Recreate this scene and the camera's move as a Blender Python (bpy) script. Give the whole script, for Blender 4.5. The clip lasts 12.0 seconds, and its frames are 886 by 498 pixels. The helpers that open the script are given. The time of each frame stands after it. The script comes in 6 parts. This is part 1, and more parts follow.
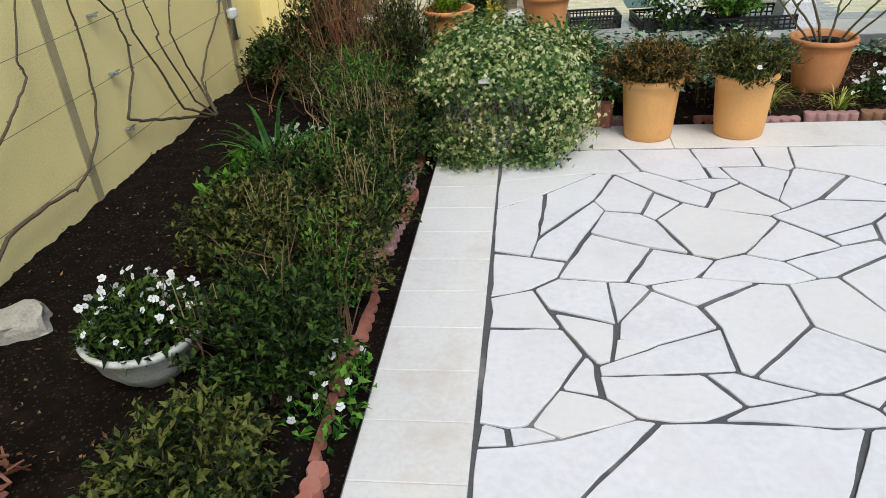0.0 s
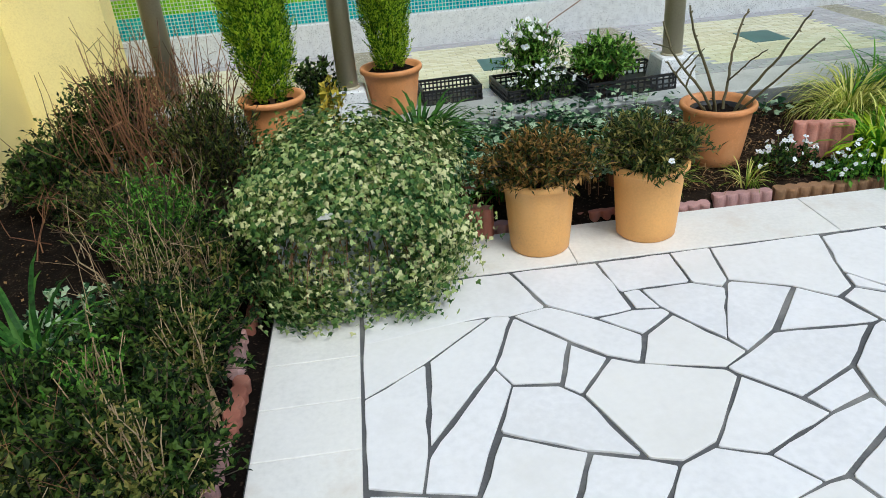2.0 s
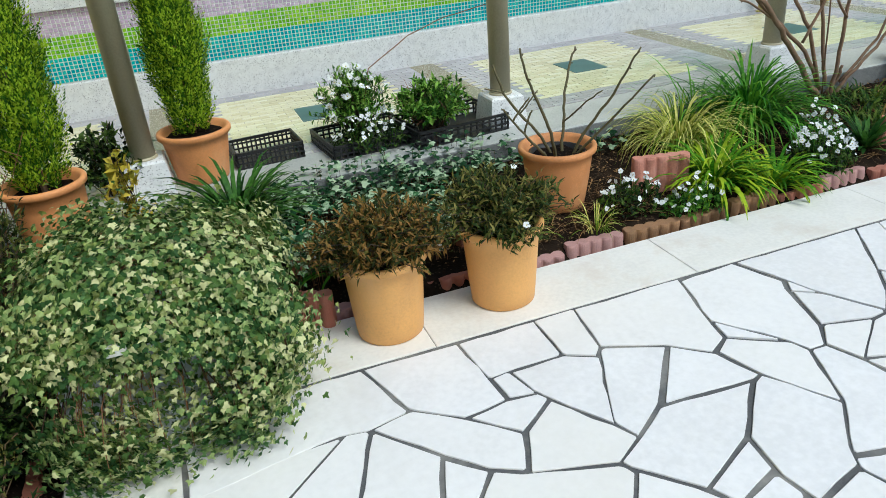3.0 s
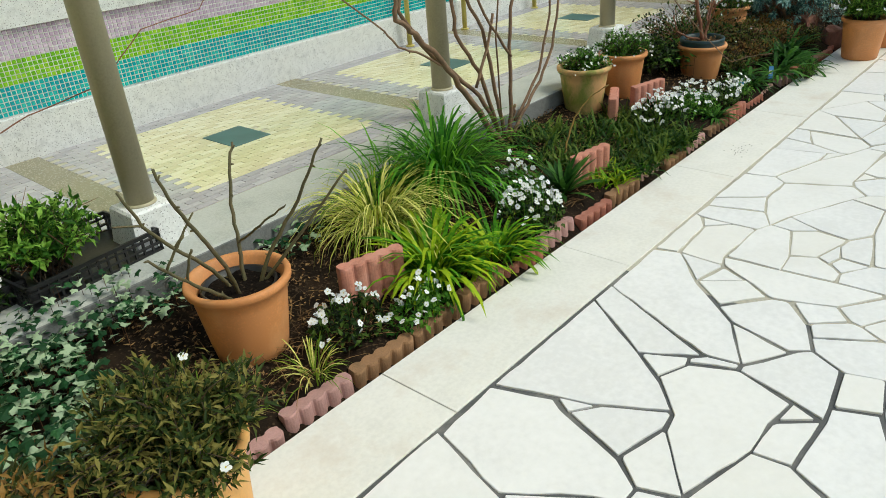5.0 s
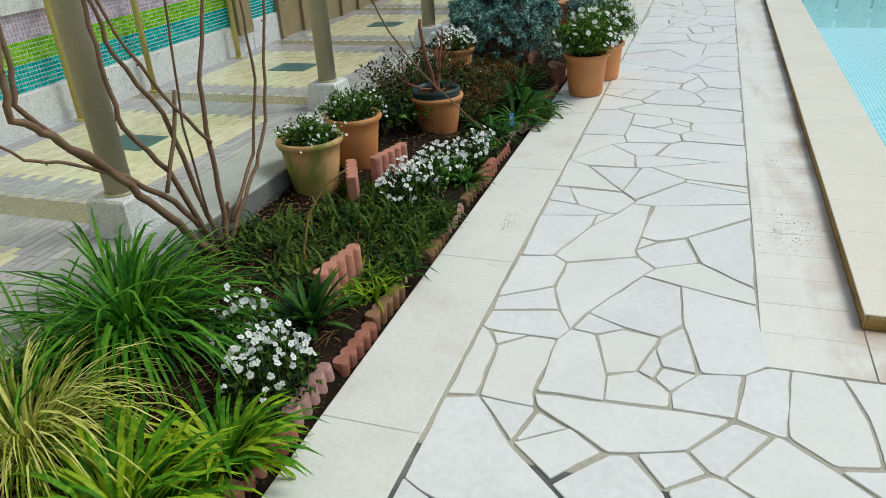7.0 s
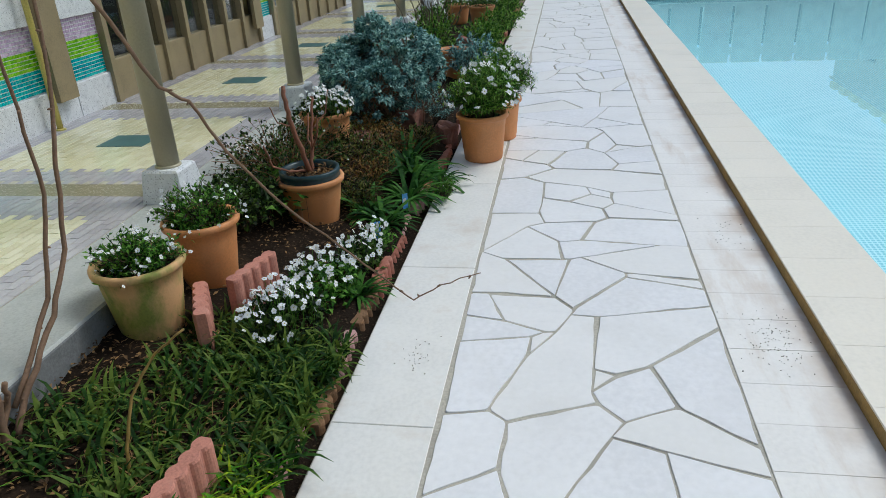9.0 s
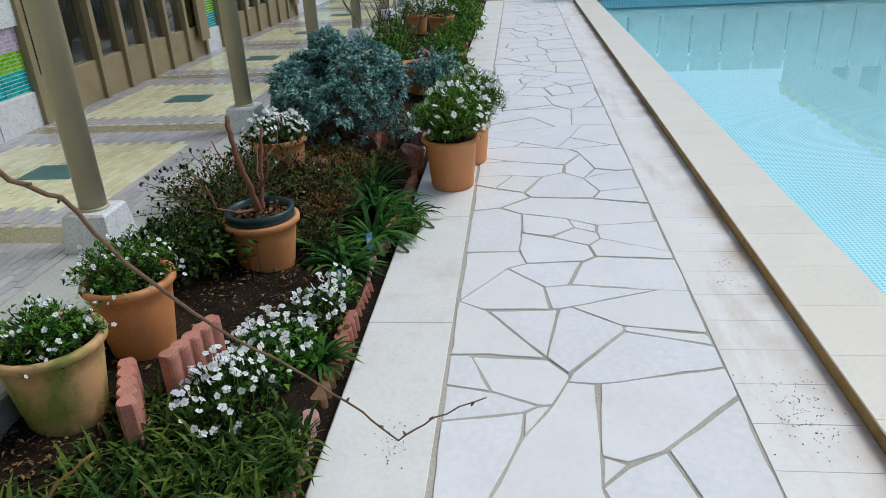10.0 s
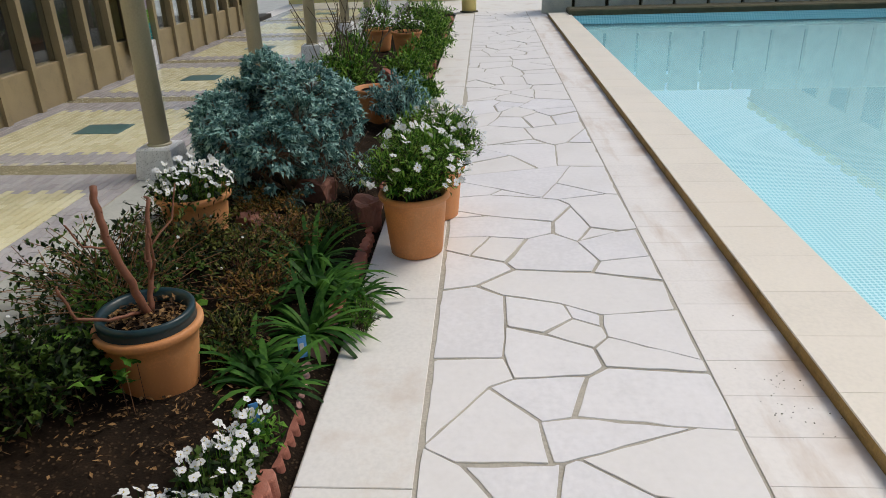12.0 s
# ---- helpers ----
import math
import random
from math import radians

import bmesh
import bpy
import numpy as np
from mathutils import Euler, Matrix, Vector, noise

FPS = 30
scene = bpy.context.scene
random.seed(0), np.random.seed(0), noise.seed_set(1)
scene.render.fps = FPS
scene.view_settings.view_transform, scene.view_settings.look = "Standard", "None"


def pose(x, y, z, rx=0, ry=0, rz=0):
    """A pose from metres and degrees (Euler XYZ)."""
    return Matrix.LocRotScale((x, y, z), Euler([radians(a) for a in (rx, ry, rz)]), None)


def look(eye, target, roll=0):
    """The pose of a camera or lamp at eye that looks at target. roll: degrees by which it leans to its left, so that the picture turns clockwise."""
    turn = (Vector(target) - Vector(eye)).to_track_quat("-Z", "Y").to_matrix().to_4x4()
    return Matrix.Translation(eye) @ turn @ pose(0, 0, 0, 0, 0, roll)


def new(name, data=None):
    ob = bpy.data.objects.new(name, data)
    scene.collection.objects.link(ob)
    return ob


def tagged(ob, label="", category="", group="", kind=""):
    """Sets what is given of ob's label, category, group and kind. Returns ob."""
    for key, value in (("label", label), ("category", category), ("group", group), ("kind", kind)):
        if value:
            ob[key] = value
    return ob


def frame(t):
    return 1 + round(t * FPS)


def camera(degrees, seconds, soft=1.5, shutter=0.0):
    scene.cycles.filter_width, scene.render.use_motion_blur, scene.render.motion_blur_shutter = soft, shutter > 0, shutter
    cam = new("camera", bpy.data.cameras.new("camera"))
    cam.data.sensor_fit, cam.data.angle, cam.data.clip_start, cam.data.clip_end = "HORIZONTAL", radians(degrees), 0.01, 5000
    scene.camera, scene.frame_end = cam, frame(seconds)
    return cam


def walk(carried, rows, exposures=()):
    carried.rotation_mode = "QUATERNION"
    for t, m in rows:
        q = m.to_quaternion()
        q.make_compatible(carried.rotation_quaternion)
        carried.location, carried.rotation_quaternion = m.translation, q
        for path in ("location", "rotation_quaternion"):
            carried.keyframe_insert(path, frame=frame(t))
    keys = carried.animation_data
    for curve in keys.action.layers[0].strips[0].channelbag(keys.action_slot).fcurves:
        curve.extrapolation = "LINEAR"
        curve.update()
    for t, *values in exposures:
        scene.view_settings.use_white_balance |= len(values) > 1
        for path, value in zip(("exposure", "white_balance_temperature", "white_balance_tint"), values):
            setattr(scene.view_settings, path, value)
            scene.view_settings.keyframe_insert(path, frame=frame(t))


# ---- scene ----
cam = camera(63.5, 12.0, soft=0.75)
PATH = [
    (0, (0.146, -3.313, 1.349), (-0.098, -1.593, 0.358), -4.0),
    (0.5, (0.073, -3.061, 1.355), (-0.075, -1.306, 0.408), -4.3),
    (1, (0.094, -2.835, 1.347), (0.011, -1.074, 0.402), -4.7),
    (1.5, (0.118, -2.567, 1.365), (0.136, -0.802, 0.425), -4.2),
    (2, (0.15, -2.312, 1.364), (0.281, -0.551, 0.424), -4.9),
    (2.5, (0.166, -2.062, 1.372), (0.559, -0.322, 0.468), -5.2),
    (2.7, (0.192, -1.994, 1.373), (0.665, -0.276, 0.464), -4.9),
    (4.3, (0.449, -1.369, 1.421), (1.459, 0.097, 0.51), -5.6),
    (4.5, (0.484, -1.312, 1.423), (1.581, 0.087, 0.506), -4.6),
    (5, (0.686, -1.127, 1.401), (1.974, 0.091, 0.476), -4.9),
    (5.5, (0.85, -1.023, 1.398), (2.247, 0.08, 0.487), -4.4),
    (6, (1.065, -0.856, 1.395), (2.587, 0.069, 0.485), -4.6),
    (6.5, (1.237, -0.769, 1.373), (2.85, -0.003, 0.472), -3.7),
    (7, (1.501, -0.643, 1.371), (3.168, -0.008, 0.467), -3.8),
    (7.2, (1.569, -0.608, 1.373), (3.249, -0.006, 0.47), -3.6),
    (8.8, (2.258, -0.373, 1.354), (4.041, -0.037, 0.511), -4.1),
    (9, (2.329, -0.354, 1.352), (4.116, -0.029, 0.515), -3.4),
    (9.5, (2.513, -0.298, 1.343), (4.307, 0.01, 0.513), -3.0),
    (10, (2.734, -0.24, 1.354), (4.542, -0.031, 0.525), -3.0),
    (10.5, (2.986, -0.244, 1.332), (4.797, -0.052, 0.506), -4.1),
    (11, (3.2, -0.259, 1.33), (5.017, -0.099, 0.511), -3.3),
    (11.5, (3.415, -0.232, 1.323), (5.233, -0.08, 0.505), -2.0),
    (12, (3.593, -0.189, 1.318), (5.418, -0.068, 0.508), -1.8),
]
EXPOSURES = [(0, 0.0, 6200, 6), (1.5, 0.0, 6000, 2), (2.5, 0.12, 5900, 0), (4.3, 0.12, 6450, -6), (5.5, 0.05, 6850, -6), (7, -0.14, 6500, -4), (9, -0.22, 6000, 1), (10, -0.22, 6050, 3), (11, -0.22, 6450, 7), (12, -0.22, 6850, 8)]
walk(cam, [(t, look(eye, target, roll)) for t, eye, target, roll in PATH], EXPOSURES)

# ---- sky, sun ----
world = bpy.data.worlds.new("sky")
scene.world = world
world.use_nodes = True
wn, wl = world.node_tree.nodes, world.node_tree.links
wn.clear()
sky = wn.new("ShaderNodeTexSky")
sky.sky_type = "NISHITA"
sky.sun_disc = False
sky.sun_elevation, sky.sun_rotation = radians(48), radians(150)
sky.air_density, sky.dust_density, sky.ozone_density = 1.0, 2.5, 1.0
wb = wn.new("ShaderNodeBackground")
wb.inputs[1].default_value = 0.135
wo = wn.new("ShaderNodeOutputWorld")
wl.new(sky.outputs[0], wb.inputs[0])
wl.new(wb.outputs[0], wo.inputs[0])
sun_data = bpy.data.lights.new("sun", "SUN")
sun_data.energy, sun_data.angle, sun_data.color = 1.9, radians(24), (1.0, 0.97, 0.93)
sun = new("sun", sun_data)
sun.matrix_world = look((0, 0, 10), (-2.6, 4.4, 3.0))

# ---- materials ----
def rgb(r, g, b):
    return (r, g, b, 1.0)


def material(name, base, dark=None, light=None, rough=0.7, metal=0.0, scale=8.0, fine=90.0, bump=0.2, island=0.0, obj=0.0, spec=0.5,
             blotch=0.5, distance=0.004, translucent=0.0, coat=0.0):
    """A surface with blotches at a large and grain at a small scale, and a change of tone from piece to piece."""
    m = bpy.data.materials.new(name)
    m.use_nodes = True
    n, l = m.node_tree.nodes, m.node_tree.links
    p = n["Principled BSDF"]
    dark = dark or tuple(c * 0.7 for c in base)
    light = light or tuple(min(1, c * 1.2) for c in base)
    tc = n.new("ShaderNodeTexCoord")
    big, small = n.new("ShaderNodeTexNoise"), n.new("ShaderNodeTexNoise")
    big.inputs["Scale"].default_value, small.inputs["Scale"].default_value = scale, fine
    big.inputs["Detail"].default_value, small.inputs["Detail"].default_value = 4, 3
    geo, oi = n.new("ShaderNodeNewGeometry"), n.new("ShaderNodeObjectInfo")
    for t in (big, small):
        l.new(geo.outputs["Position"], t.inputs["Vector"])
    ramp = n.new("ShaderNodeValToRGB")
    e = ramp.color_ramp.elements
    e[0].position, e[0].color = 0.32, rgb(*dark)
    e[1].position, e[1].color = 0.7, rgb(*light)
    mid = e.new(0.5)
    mid.color = rgb(*base)

    def math_node(op, a, b):
        k = n.new("ShaderNodeMath")
        k.operation = op
        for i, v in enumerate((a, b)):
            if isinstance(v, (int, float)):
                k.inputs[i].default_value = v
            else:
                l.new(v, k.inputs[i])
        return k.outputs[0]

    fac = math_node("ADD", math_node("MULTIPLY", big.outputs["Fac"], blotch), math_node("MULTIPLY", small.outputs["Fac"], 1 - blotch))
    if island:
        fac = math_node("ADD", fac, math_node("MULTIPLY", math_node("SUBTRACT", geo.outputs["Random Per Island"], 0.5), island))
    if obj:
        fac = math_node("ADD", fac, math_node("MULTIPLY", math_node("SUBTRACT", oi.outputs["Random"], 0.5), obj))
    l.new(fac, ramp.inputs[0])
    l.new(ramp.outputs[0], p.inputs["Base Color"])
    p.inputs["Metallic"].default_value = metal
    p.inputs["Specular IOR Level"].default_value = spec
    p.inputs["Coat Weight"].default_value = coat
    rr = n.new("ShaderNodeMapRange")
    rr.inputs[3].default_value, rr.inputs[4].default_value = max(0.02, rough - 0.12), min(1, rough + 0.12)
    l.new(small.outputs["Fac"], rr.inputs[0])
    l.new(rr.outputs[0], p.inputs["Roughness"])
    if bump:
        b = n.new("ShaderNodeBump")
        b.inputs["Strength"].default_value, b.inputs["Distance"].default_value = bump, distance
        l.new(small.outputs["Fac"], b.inputs["Height"])
        l.new(b.outputs[0], p.inputs["Normal"])
    if translucent:
        tr, mx = n.new("ShaderNodeBsdfTranslucent"), n.new("ShaderNodeMixShader")
        l.new(ramp.outputs[0], tr.inputs[0])
        mx.inputs[0].default_value = translucent
        l.new(p.outputs[0], mx.inputs[1])
        l.new(tr.outputs[0], mx.inputs[2])
        l.new(mx.outputs[0], n["Material Output"].inputs[0])
    return m


def leafy(name, base, dark, light, **kw):
    return material(name, base, dark, light, rough=kw.pop("rough", 0.55), scale=5, fine=60, bump=0.1, island=kw.pop("island", 0.9), spec=0.16,
                    blotch=0.5, translucent=kw.pop("translucent", 0.25), **kw)


def stained(name, base, stain, amount=0.5, scale=3.0, stretch=(1, 1, 1), rough=0.7, bump=0.25, spot=None, obj=0.0, fine=120.0, even=0.0):
    """A plain surface with patches of a second colour, stretched along an axis, and fine grain or speckles."""
    lo, hi = 0.7 + 0.3 * even, 1.2 - 0.2 * even
    m = material(name, base, tuple(c * lo for c in base), tuple(min(1, c * hi) for c in base), rough=rough, scale=scale * 2, fine=fine, bump=bump, obj=obj)
    n, l = m.node_tree.nodes, m.node_tree.links
    p = n["Principled BSDF"]
    ramp = [k for k in n if k.bl_idname == "ShaderNodeValToRGB"][0]
    geo = [k for k in n if k.bl_idname == "ShaderNodeNewGeometry"][0]
    mp, no, cr, mix = n.new("ShaderNodeMapping"), n.new("ShaderNodeTexNoise"), n.new("ShaderNodeValToRGB"), n.new("ShaderNodeMix")
    mp.inputs["Scale"].default_value = stretch
    no.inputs["Scale"].default_value, no.inputs["Detail"].default_value, no.inputs["Roughness"].default_value = scale, 6, 0.65
    l.new(geo.outputs["Position"], mp.inputs["Vector"])
    l.new(mp.outputs[0], no.inputs["Vector"])
    cr.color_ramp.elements[0].position, cr.color_ramp.elements[1].position = 0.52, 0.72
    cr.color_ramp.elements[1].color = rgb(amount, amount, amount)
    l.new(no.outputs["Fac"], cr.inputs[0])
    mix.data_type = "RGBA"
    l.new(cr.outputs[0], mix.inputs[0])
    l.new(ramp.outputs[0], mix.inputs[6])
    mix.inputs[7].default_value = rgb(*stain)
    out = mix.outputs[2]
    if spot:
        vo, sr, m2 = n.new("ShaderNodeTexVoronoi"), n.new("ShaderNodeValToRGB"), n.new("ShaderNodeMix")
        vo.inputs["Scale"].default_value = spot[1]
        l.new(geo.outputs["Position"], vo.inputs["Vector"])
        sr.color_ramp.elements[0].position, sr.color_ramp.elements[1].position = 0.18, 0.3
        sr.color_ramp.elements[0].color, sr.color_ramp.elements[1].color = rgb(1, 1, 1), rgb(0, 0, 0)
        l.new(vo.outputs["Distance"], sr.inputs[0])
        m2.data_type = "RGBA"
        l.new(sr.outputs[0], m2.inputs[0])
        l.new(out, m2.inputs[6])
        m2.inputs[7].default_value = rgb(*spot[0])
        out = m2.outputs[2]
    l.new(out, p.inputs["Base Color"])
    return m


STONE = stained("pale_quartzite", (0.83, 0.815, 0.84), (0.6, 0.575, 0.565), amount=0.4, scale=2.6, rough=0.5, bump=0.05, obj=0.26, fine=40, even=0.7)


def second_tint(m, colour, amount):
    """Some pieces lean towards a second colour."""
    n, l = m.node_tree.nodes, m.node_tree.links
    p = n["Principled BSDF"]
    base = p.inputs["Base Color"].links[0].from_socket
    oi, mr, mix = n.new("ShaderNodeObjectInfo"), n.new("ShaderNodeMapRange"), n.new("ShaderNodeMix")
    mr.inputs[1].default_value, mr.inputs[2].default_value, mr.inputs[4].default_value = 0.45, 1.0, amount
    l.new(oi.outputs["Random"], mr.inputs[0])
    mix.data_type = "RGBA"
    l.new(mr.outputs[0], mix.inputs[0])
    l.new(base, mix.inputs[6])
    mix.inputs[7].default_value = rgb(*colour)
    l.new(mix.outputs[2], p.inputs["Base Color"])


second_tint(STONE, (0.74, 0.70, 0.63), 0.4)
MORTAR = stained("mortar", (0.1, 0.1, 0.105), (0.36, 0.345, 0.315), amount=0.85, scale=2.0, rough=0.9, bump=0.6)
MORTAR_L = stained("pale_mortar", (0.48, 0.445, 0.38), (0.2, 0.185, 0.16), amount=0.8, scale=2.2, rough=0.9, bump=0.6)
STRIP = stained("cream_stone_tile", (0.80, 0.775, 0.745), (0.55, 0.45, 0.37), amount=0.55, scale=3.4, rough=0.55, bump=0.05, obj=0.12, fine=60, even=0.7)
COPING = stained("coping_tile", (0.85, 0.785, 0.69), (0.76, 0.66, 0.54), amount=0.3, scale=1.6, rough=0.5, bump=0.05, obj=0.08, fine=60, even=0.75)
POOLSIDE = stained("stained_poolside_tile", (0.85, 0.815, 0.79), (0.55, 0.42, 0.32), amount=0.6, scale=2.2, stretch=(0.5, 2.2, 1), rough=0.55, bump=0.05, obj=0.06, fine=60, even=0.75)


def run_off(m, y0, y1, colour, strength):
    """Brown mineral stains that creep out from the line y0 and break up towards y1."""
    n, l = m.node_tree.nodes, m.node_tree.links
    p = n["Principled BSDF"]
    base = p.inputs["Base Color"].links[0].from_socket
    geo = [k for k in n if k.bl_idname == "ShaderNodeNewGeometry"][0]
    sep, near, no, mul, mix = n.new("ShaderNodeSeparateXYZ"), n.new("ShaderNodeMapRange"), n.new("ShaderNodeTexNoise"), n.new("ShaderNodeMath"), n.new("ShaderNodeMix")
    l.new(geo.outputs["Position"], sep.inputs[0])
    near.inputs[1].default_value, near.inputs[2].default_value, near.inputs[3].default_value, near.inputs[4].default_value = y0, y1, 1.0, 0.0
    l.new(sep.outputs[1], near.inputs[0])
    no.inputs["Scale"].default_value, no.inputs["Detail"].default_value = 3.5, 5
    l.new(geo.outputs["Position"], no.inputs["Vector"])
    ramp = n.new("ShaderNodeValToRGB")
    ramp.color_ramp.elements[0].position, ramp.color_ramp.elements[1].position = 0.38, 0.66
    l.new(no.outputs["Fac"], ramp.inputs[0])
    mul.operation = "MULTIPLY"
    l.new(near.outputs[0], mul.inputs[0])
    l.new(ramp.outputs[0], mul.inputs[1])
    cap = n.new("ShaderNodeMath")
    cap.operation = "MULTIPLY"
    cap.inputs[1].default_value = strength
    l.new(mul.outputs[0], cap.inputs[0])
    mix.data_type = "RGBA"
    l.new(cap.outputs[0], mix.inputs[0])
    l.new(base, mix.inputs[6])
    mix.inputs[7].default_value = rgb(*colour)
    l.new(mix.outputs[2], p.inputs["Base Color"])


run_off(POOLSIDE, -1.24, -1.06, (0.42, 0.27, 0.17), 0.95)
CURB_SIDE = stained("mossy_curb_face", (0.40, 0.26, 0.095), (0.13, 0.09, 0.033), amount=0.9, scale=9, rough=0.9, bump=0.7)
SOIL = stained("garden_soil", (0.008, 0.006, 0.005), (0.026, 0.017, 0.012), amount=0.5, scale=9, rough=0.95, bump=1.0, spot=((0.04, 0.027, 0.019), 60))
BED_SOIL = stained("littered_bed_soil", (0.017, 0.012, 0.0085), (0.05, 0.031, 0.019), amount=0.55, scale=7, rough=0.95, bump=1.0, spot=((0.06, 0.04, 0.025), 60))
for soil in (SOIL, BED_SOIL):
    soil.node_tree.nodes["Principled BSDF"].inputs["Specular IOR Level"].default_value = 0.05
WALL_YELLOW = stained("yellow_wall_paint", (0.93, 0.79, 0.36), (0.82, 0.70, 0.36), amount=0.5, scale=1.5, stretch=(1, 1, 0.5), rough=0.75, bump=0.12, even=0.5)
WALL_JOINT = stained("wall_joint", (0.4, 0.34, 0.19), (0.3, 0.26, 0.17), amount=0.5, scale=4, rough=0.85)
TERRAZZO = stained("white_terrazzo", (0.74, 0.75, 0.77), (0.45, 0.46, 0.49), amount=0.75, scale=24, rough=0.5, spot=((0.3, 0.3, 0.32), 100), bump=0.05, even=0.5)
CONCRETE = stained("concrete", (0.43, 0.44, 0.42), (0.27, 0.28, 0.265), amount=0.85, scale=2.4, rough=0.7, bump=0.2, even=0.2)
# stained concrete of the edge face, its shade darkened into the colour
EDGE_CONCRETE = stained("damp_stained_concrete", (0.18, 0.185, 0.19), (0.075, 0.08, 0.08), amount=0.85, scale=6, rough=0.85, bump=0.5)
COLUMN = stained("olive_column_paint", (0.43, 0.385, 0.265), (0.36, 0.315, 0.21), amount=0.5, scale=3, rough=0.4, bump=0.04, even=0.5)
FRAME = stained("bronze_window_frame", (0.3, 0.235, 0.135), (0.22, 0.175, 0.1), amount=0.5, scale=3, rough=0.4, bump=0.03)
TILE_Y = material("yellow_floor_tile", (0.74, 0.70, 0.47), (0.66, 0.61, 0.39), (0.8, 0.77, 0.56), rough=0.15, scale=2, island=0.4, bump=0.02)
TILE_G = material("grey_floor_tile", (0.45, 0.435, 0.46), (0.4, 0.385, 0.41), (0.51, 0.495, 0.52), rough=0.15, scale=2, island=0.4, bump=0.02)
GROUT = material("floor_grout", (0.45, 0.42, 0.33), rough=0.8)
SLOT = stained("drain_channel", (0.29, 0.26, 0.17), (0.2, 0.18, 0.11), amount=0.6, scale=4, rough=0.25, even=0.4)
DRAIN = material("green_drain_cover", (0.06, 0.14, 0.14), rough=0.4, bump=0.05)
MOSAIC_T = material("teal_mosaic", (0.015, 0.44, 0.45), (0.01, 0.34, 0.40), (0.04, 0.52, 0.48), rough=0.15, island=0.6, bump=0.02, scale=2)
MOSAIC_G = material("green_mosaic", (0.22, 0.54, 0.015), (0.15, 0.45, 0.01), (0.33, 0.62, 0.03), rough=0.15, island=0.6, bump=0.02, scale=2)
MOSAIC_P = material("mauve_mosaic", (0.60, 0.47, 0.63), (0.52, 0.4, 0.55), (0.68, 0.56, 0.7), rough=0.15, island=0.6, bump=0.02, scale=2)
GROUT_W = material("white_grout", (0.74, 0.76, 0.74), rough=0.8)
TERRACOTTA = stained("terracotta", (0.66, 0.275, 0.10), (0.70, 0.38, 0.19), amount=0.5, scale=5, stretch=(1, 1, 0.6), rough=0.6, bump=0.08, obj=0.4, even=0.4)
TERRACOTTA_Y = stained("yellow_terracotta", (0.70, 0.37, 0.12), (0.74, 0.46, 0.22), amount=0.4, scale=4, stretch=(1, 1, 0.6), rough=0.55, bump=0.05, obj=0.3, even=0.5)
TERRACOTTA_M = stained("mossy_terracotta", (0.25, 0.27, 0.06), (0.64, 0.38, 0.18), amount=1.0, scale=5.5, stretch=(1, 1, 0.6), rough=0.75, bump=0.2)
moss_edge = [k for k in TERRACOTTA_M.node_tree.nodes if k.bl_idname == "ShaderNodeValToRGB"][-1].color_ramp.elements
moss_edge[0].position, moss_edge[1].position = 0.4, 0.56
TEAL_PLASTIC = stained("dark_teal_plastic", (0.006, 0.028, 0.036), (0.015, 0.045, 0.052), amount=0.5, scale=6, rough=0.35, bump=0.05)
BLACK_PLASTIC = material("black_plastic", (0.012, 0.012, 0.014), rough=0.45, bump=0.05)
WHITE_BOWL = stained("weathered_white_bowl", (0.62, 0.64, 0.6), (0.35, 0.4, 0.36), amount=0.6, scale=6, rough=0.6)
WHITE_BOX = stained("white_plastic_planter", (0.62, 0.66, 0.7), (0.4, 0.43, 0.44), amount=0.5, scale=4, rough=0.5)
BRICK_RED = stained("red_edging_block", (0.40, 0.145, 0.10), (0.48, 0.26, 0.2), amount=0.6, scale=7, rough=0.85, bump=0.4, obj=0.5, fine=200, even=0.3)
BRICK_SALMON = stained("salmon_edging_block", (0.50, 0.21, 0.155), (0.52, 0.30, 0.25), amount=0.6, scale=7, rough=0.85, bump=0.4, obj=0.1)
BRICK_PINK = stained("faded_edging_block", (0.45, 0.255, 0.24), (0.53, 0.41, 0.41), amount=0.6, scale=7, rough=0.85, bump=0.4, obj=0.5, fine=200, even=0.3)
BRICK_BROWN = stained("brown_edging_block", (0.26, 0.14, 0.07), (0.12, 0.08, 0.045), amount=0.7, scale=8, rough=0.9, bump=0.6, obj=0.5, fine=200)
ROCK = stained("grey_rock", (0.4, 0.38, 0.33), (0.2, 0.2, 0.18), amount=0.6, scale=9, rough=0.85, bump=0.6)
BARK = stained("brown_bark", (0.2, 0.12, 0.075), (0.1, 0.058, 0.036), amount=0.7, scale=25, rough=0.85, bump=0.5)
CANE = stained("rose_cane", (0.1, 0.075, 0.045), (0.05, 0.035, 0.025), amount=0.7, scale=18, rough=0.75, bump=0.4)
CANE_G = stained("green_rose_cane", (0.11, 0.095, 0.045), (0.12, 0.07, 0.04), amount=0.7, scale=15, rough=0.7, bump=0.3)
YELLOW_CANE = stained("yellow_brown_cane", (0.3, 0.19, 0.05), (0.18, 0.1, 0.03), amount=0.6, scale=18, rough=0.65, bump=0.3)
RED_CANE = stained("red_brown_branch", (0.21, 0.08, 0.045), (0.12, 0.05, 0.03), amount=0.6, scale=18, rough=0.65, bump=0.3)
TWIG = material("dry_twig", (0.12, 0.046, 0.019), (0.055, 0.023, 0.012), (0.24, 0.115, 0.052), rough=0.8, island=1.0, obj=0.6)
STRAW = material("straw_twig", (0.3, 0.2, 0.11), (0.18, 0.11, 0.06), (0.45, 0.33, 0.2), rough=0.8, obj=0.6)
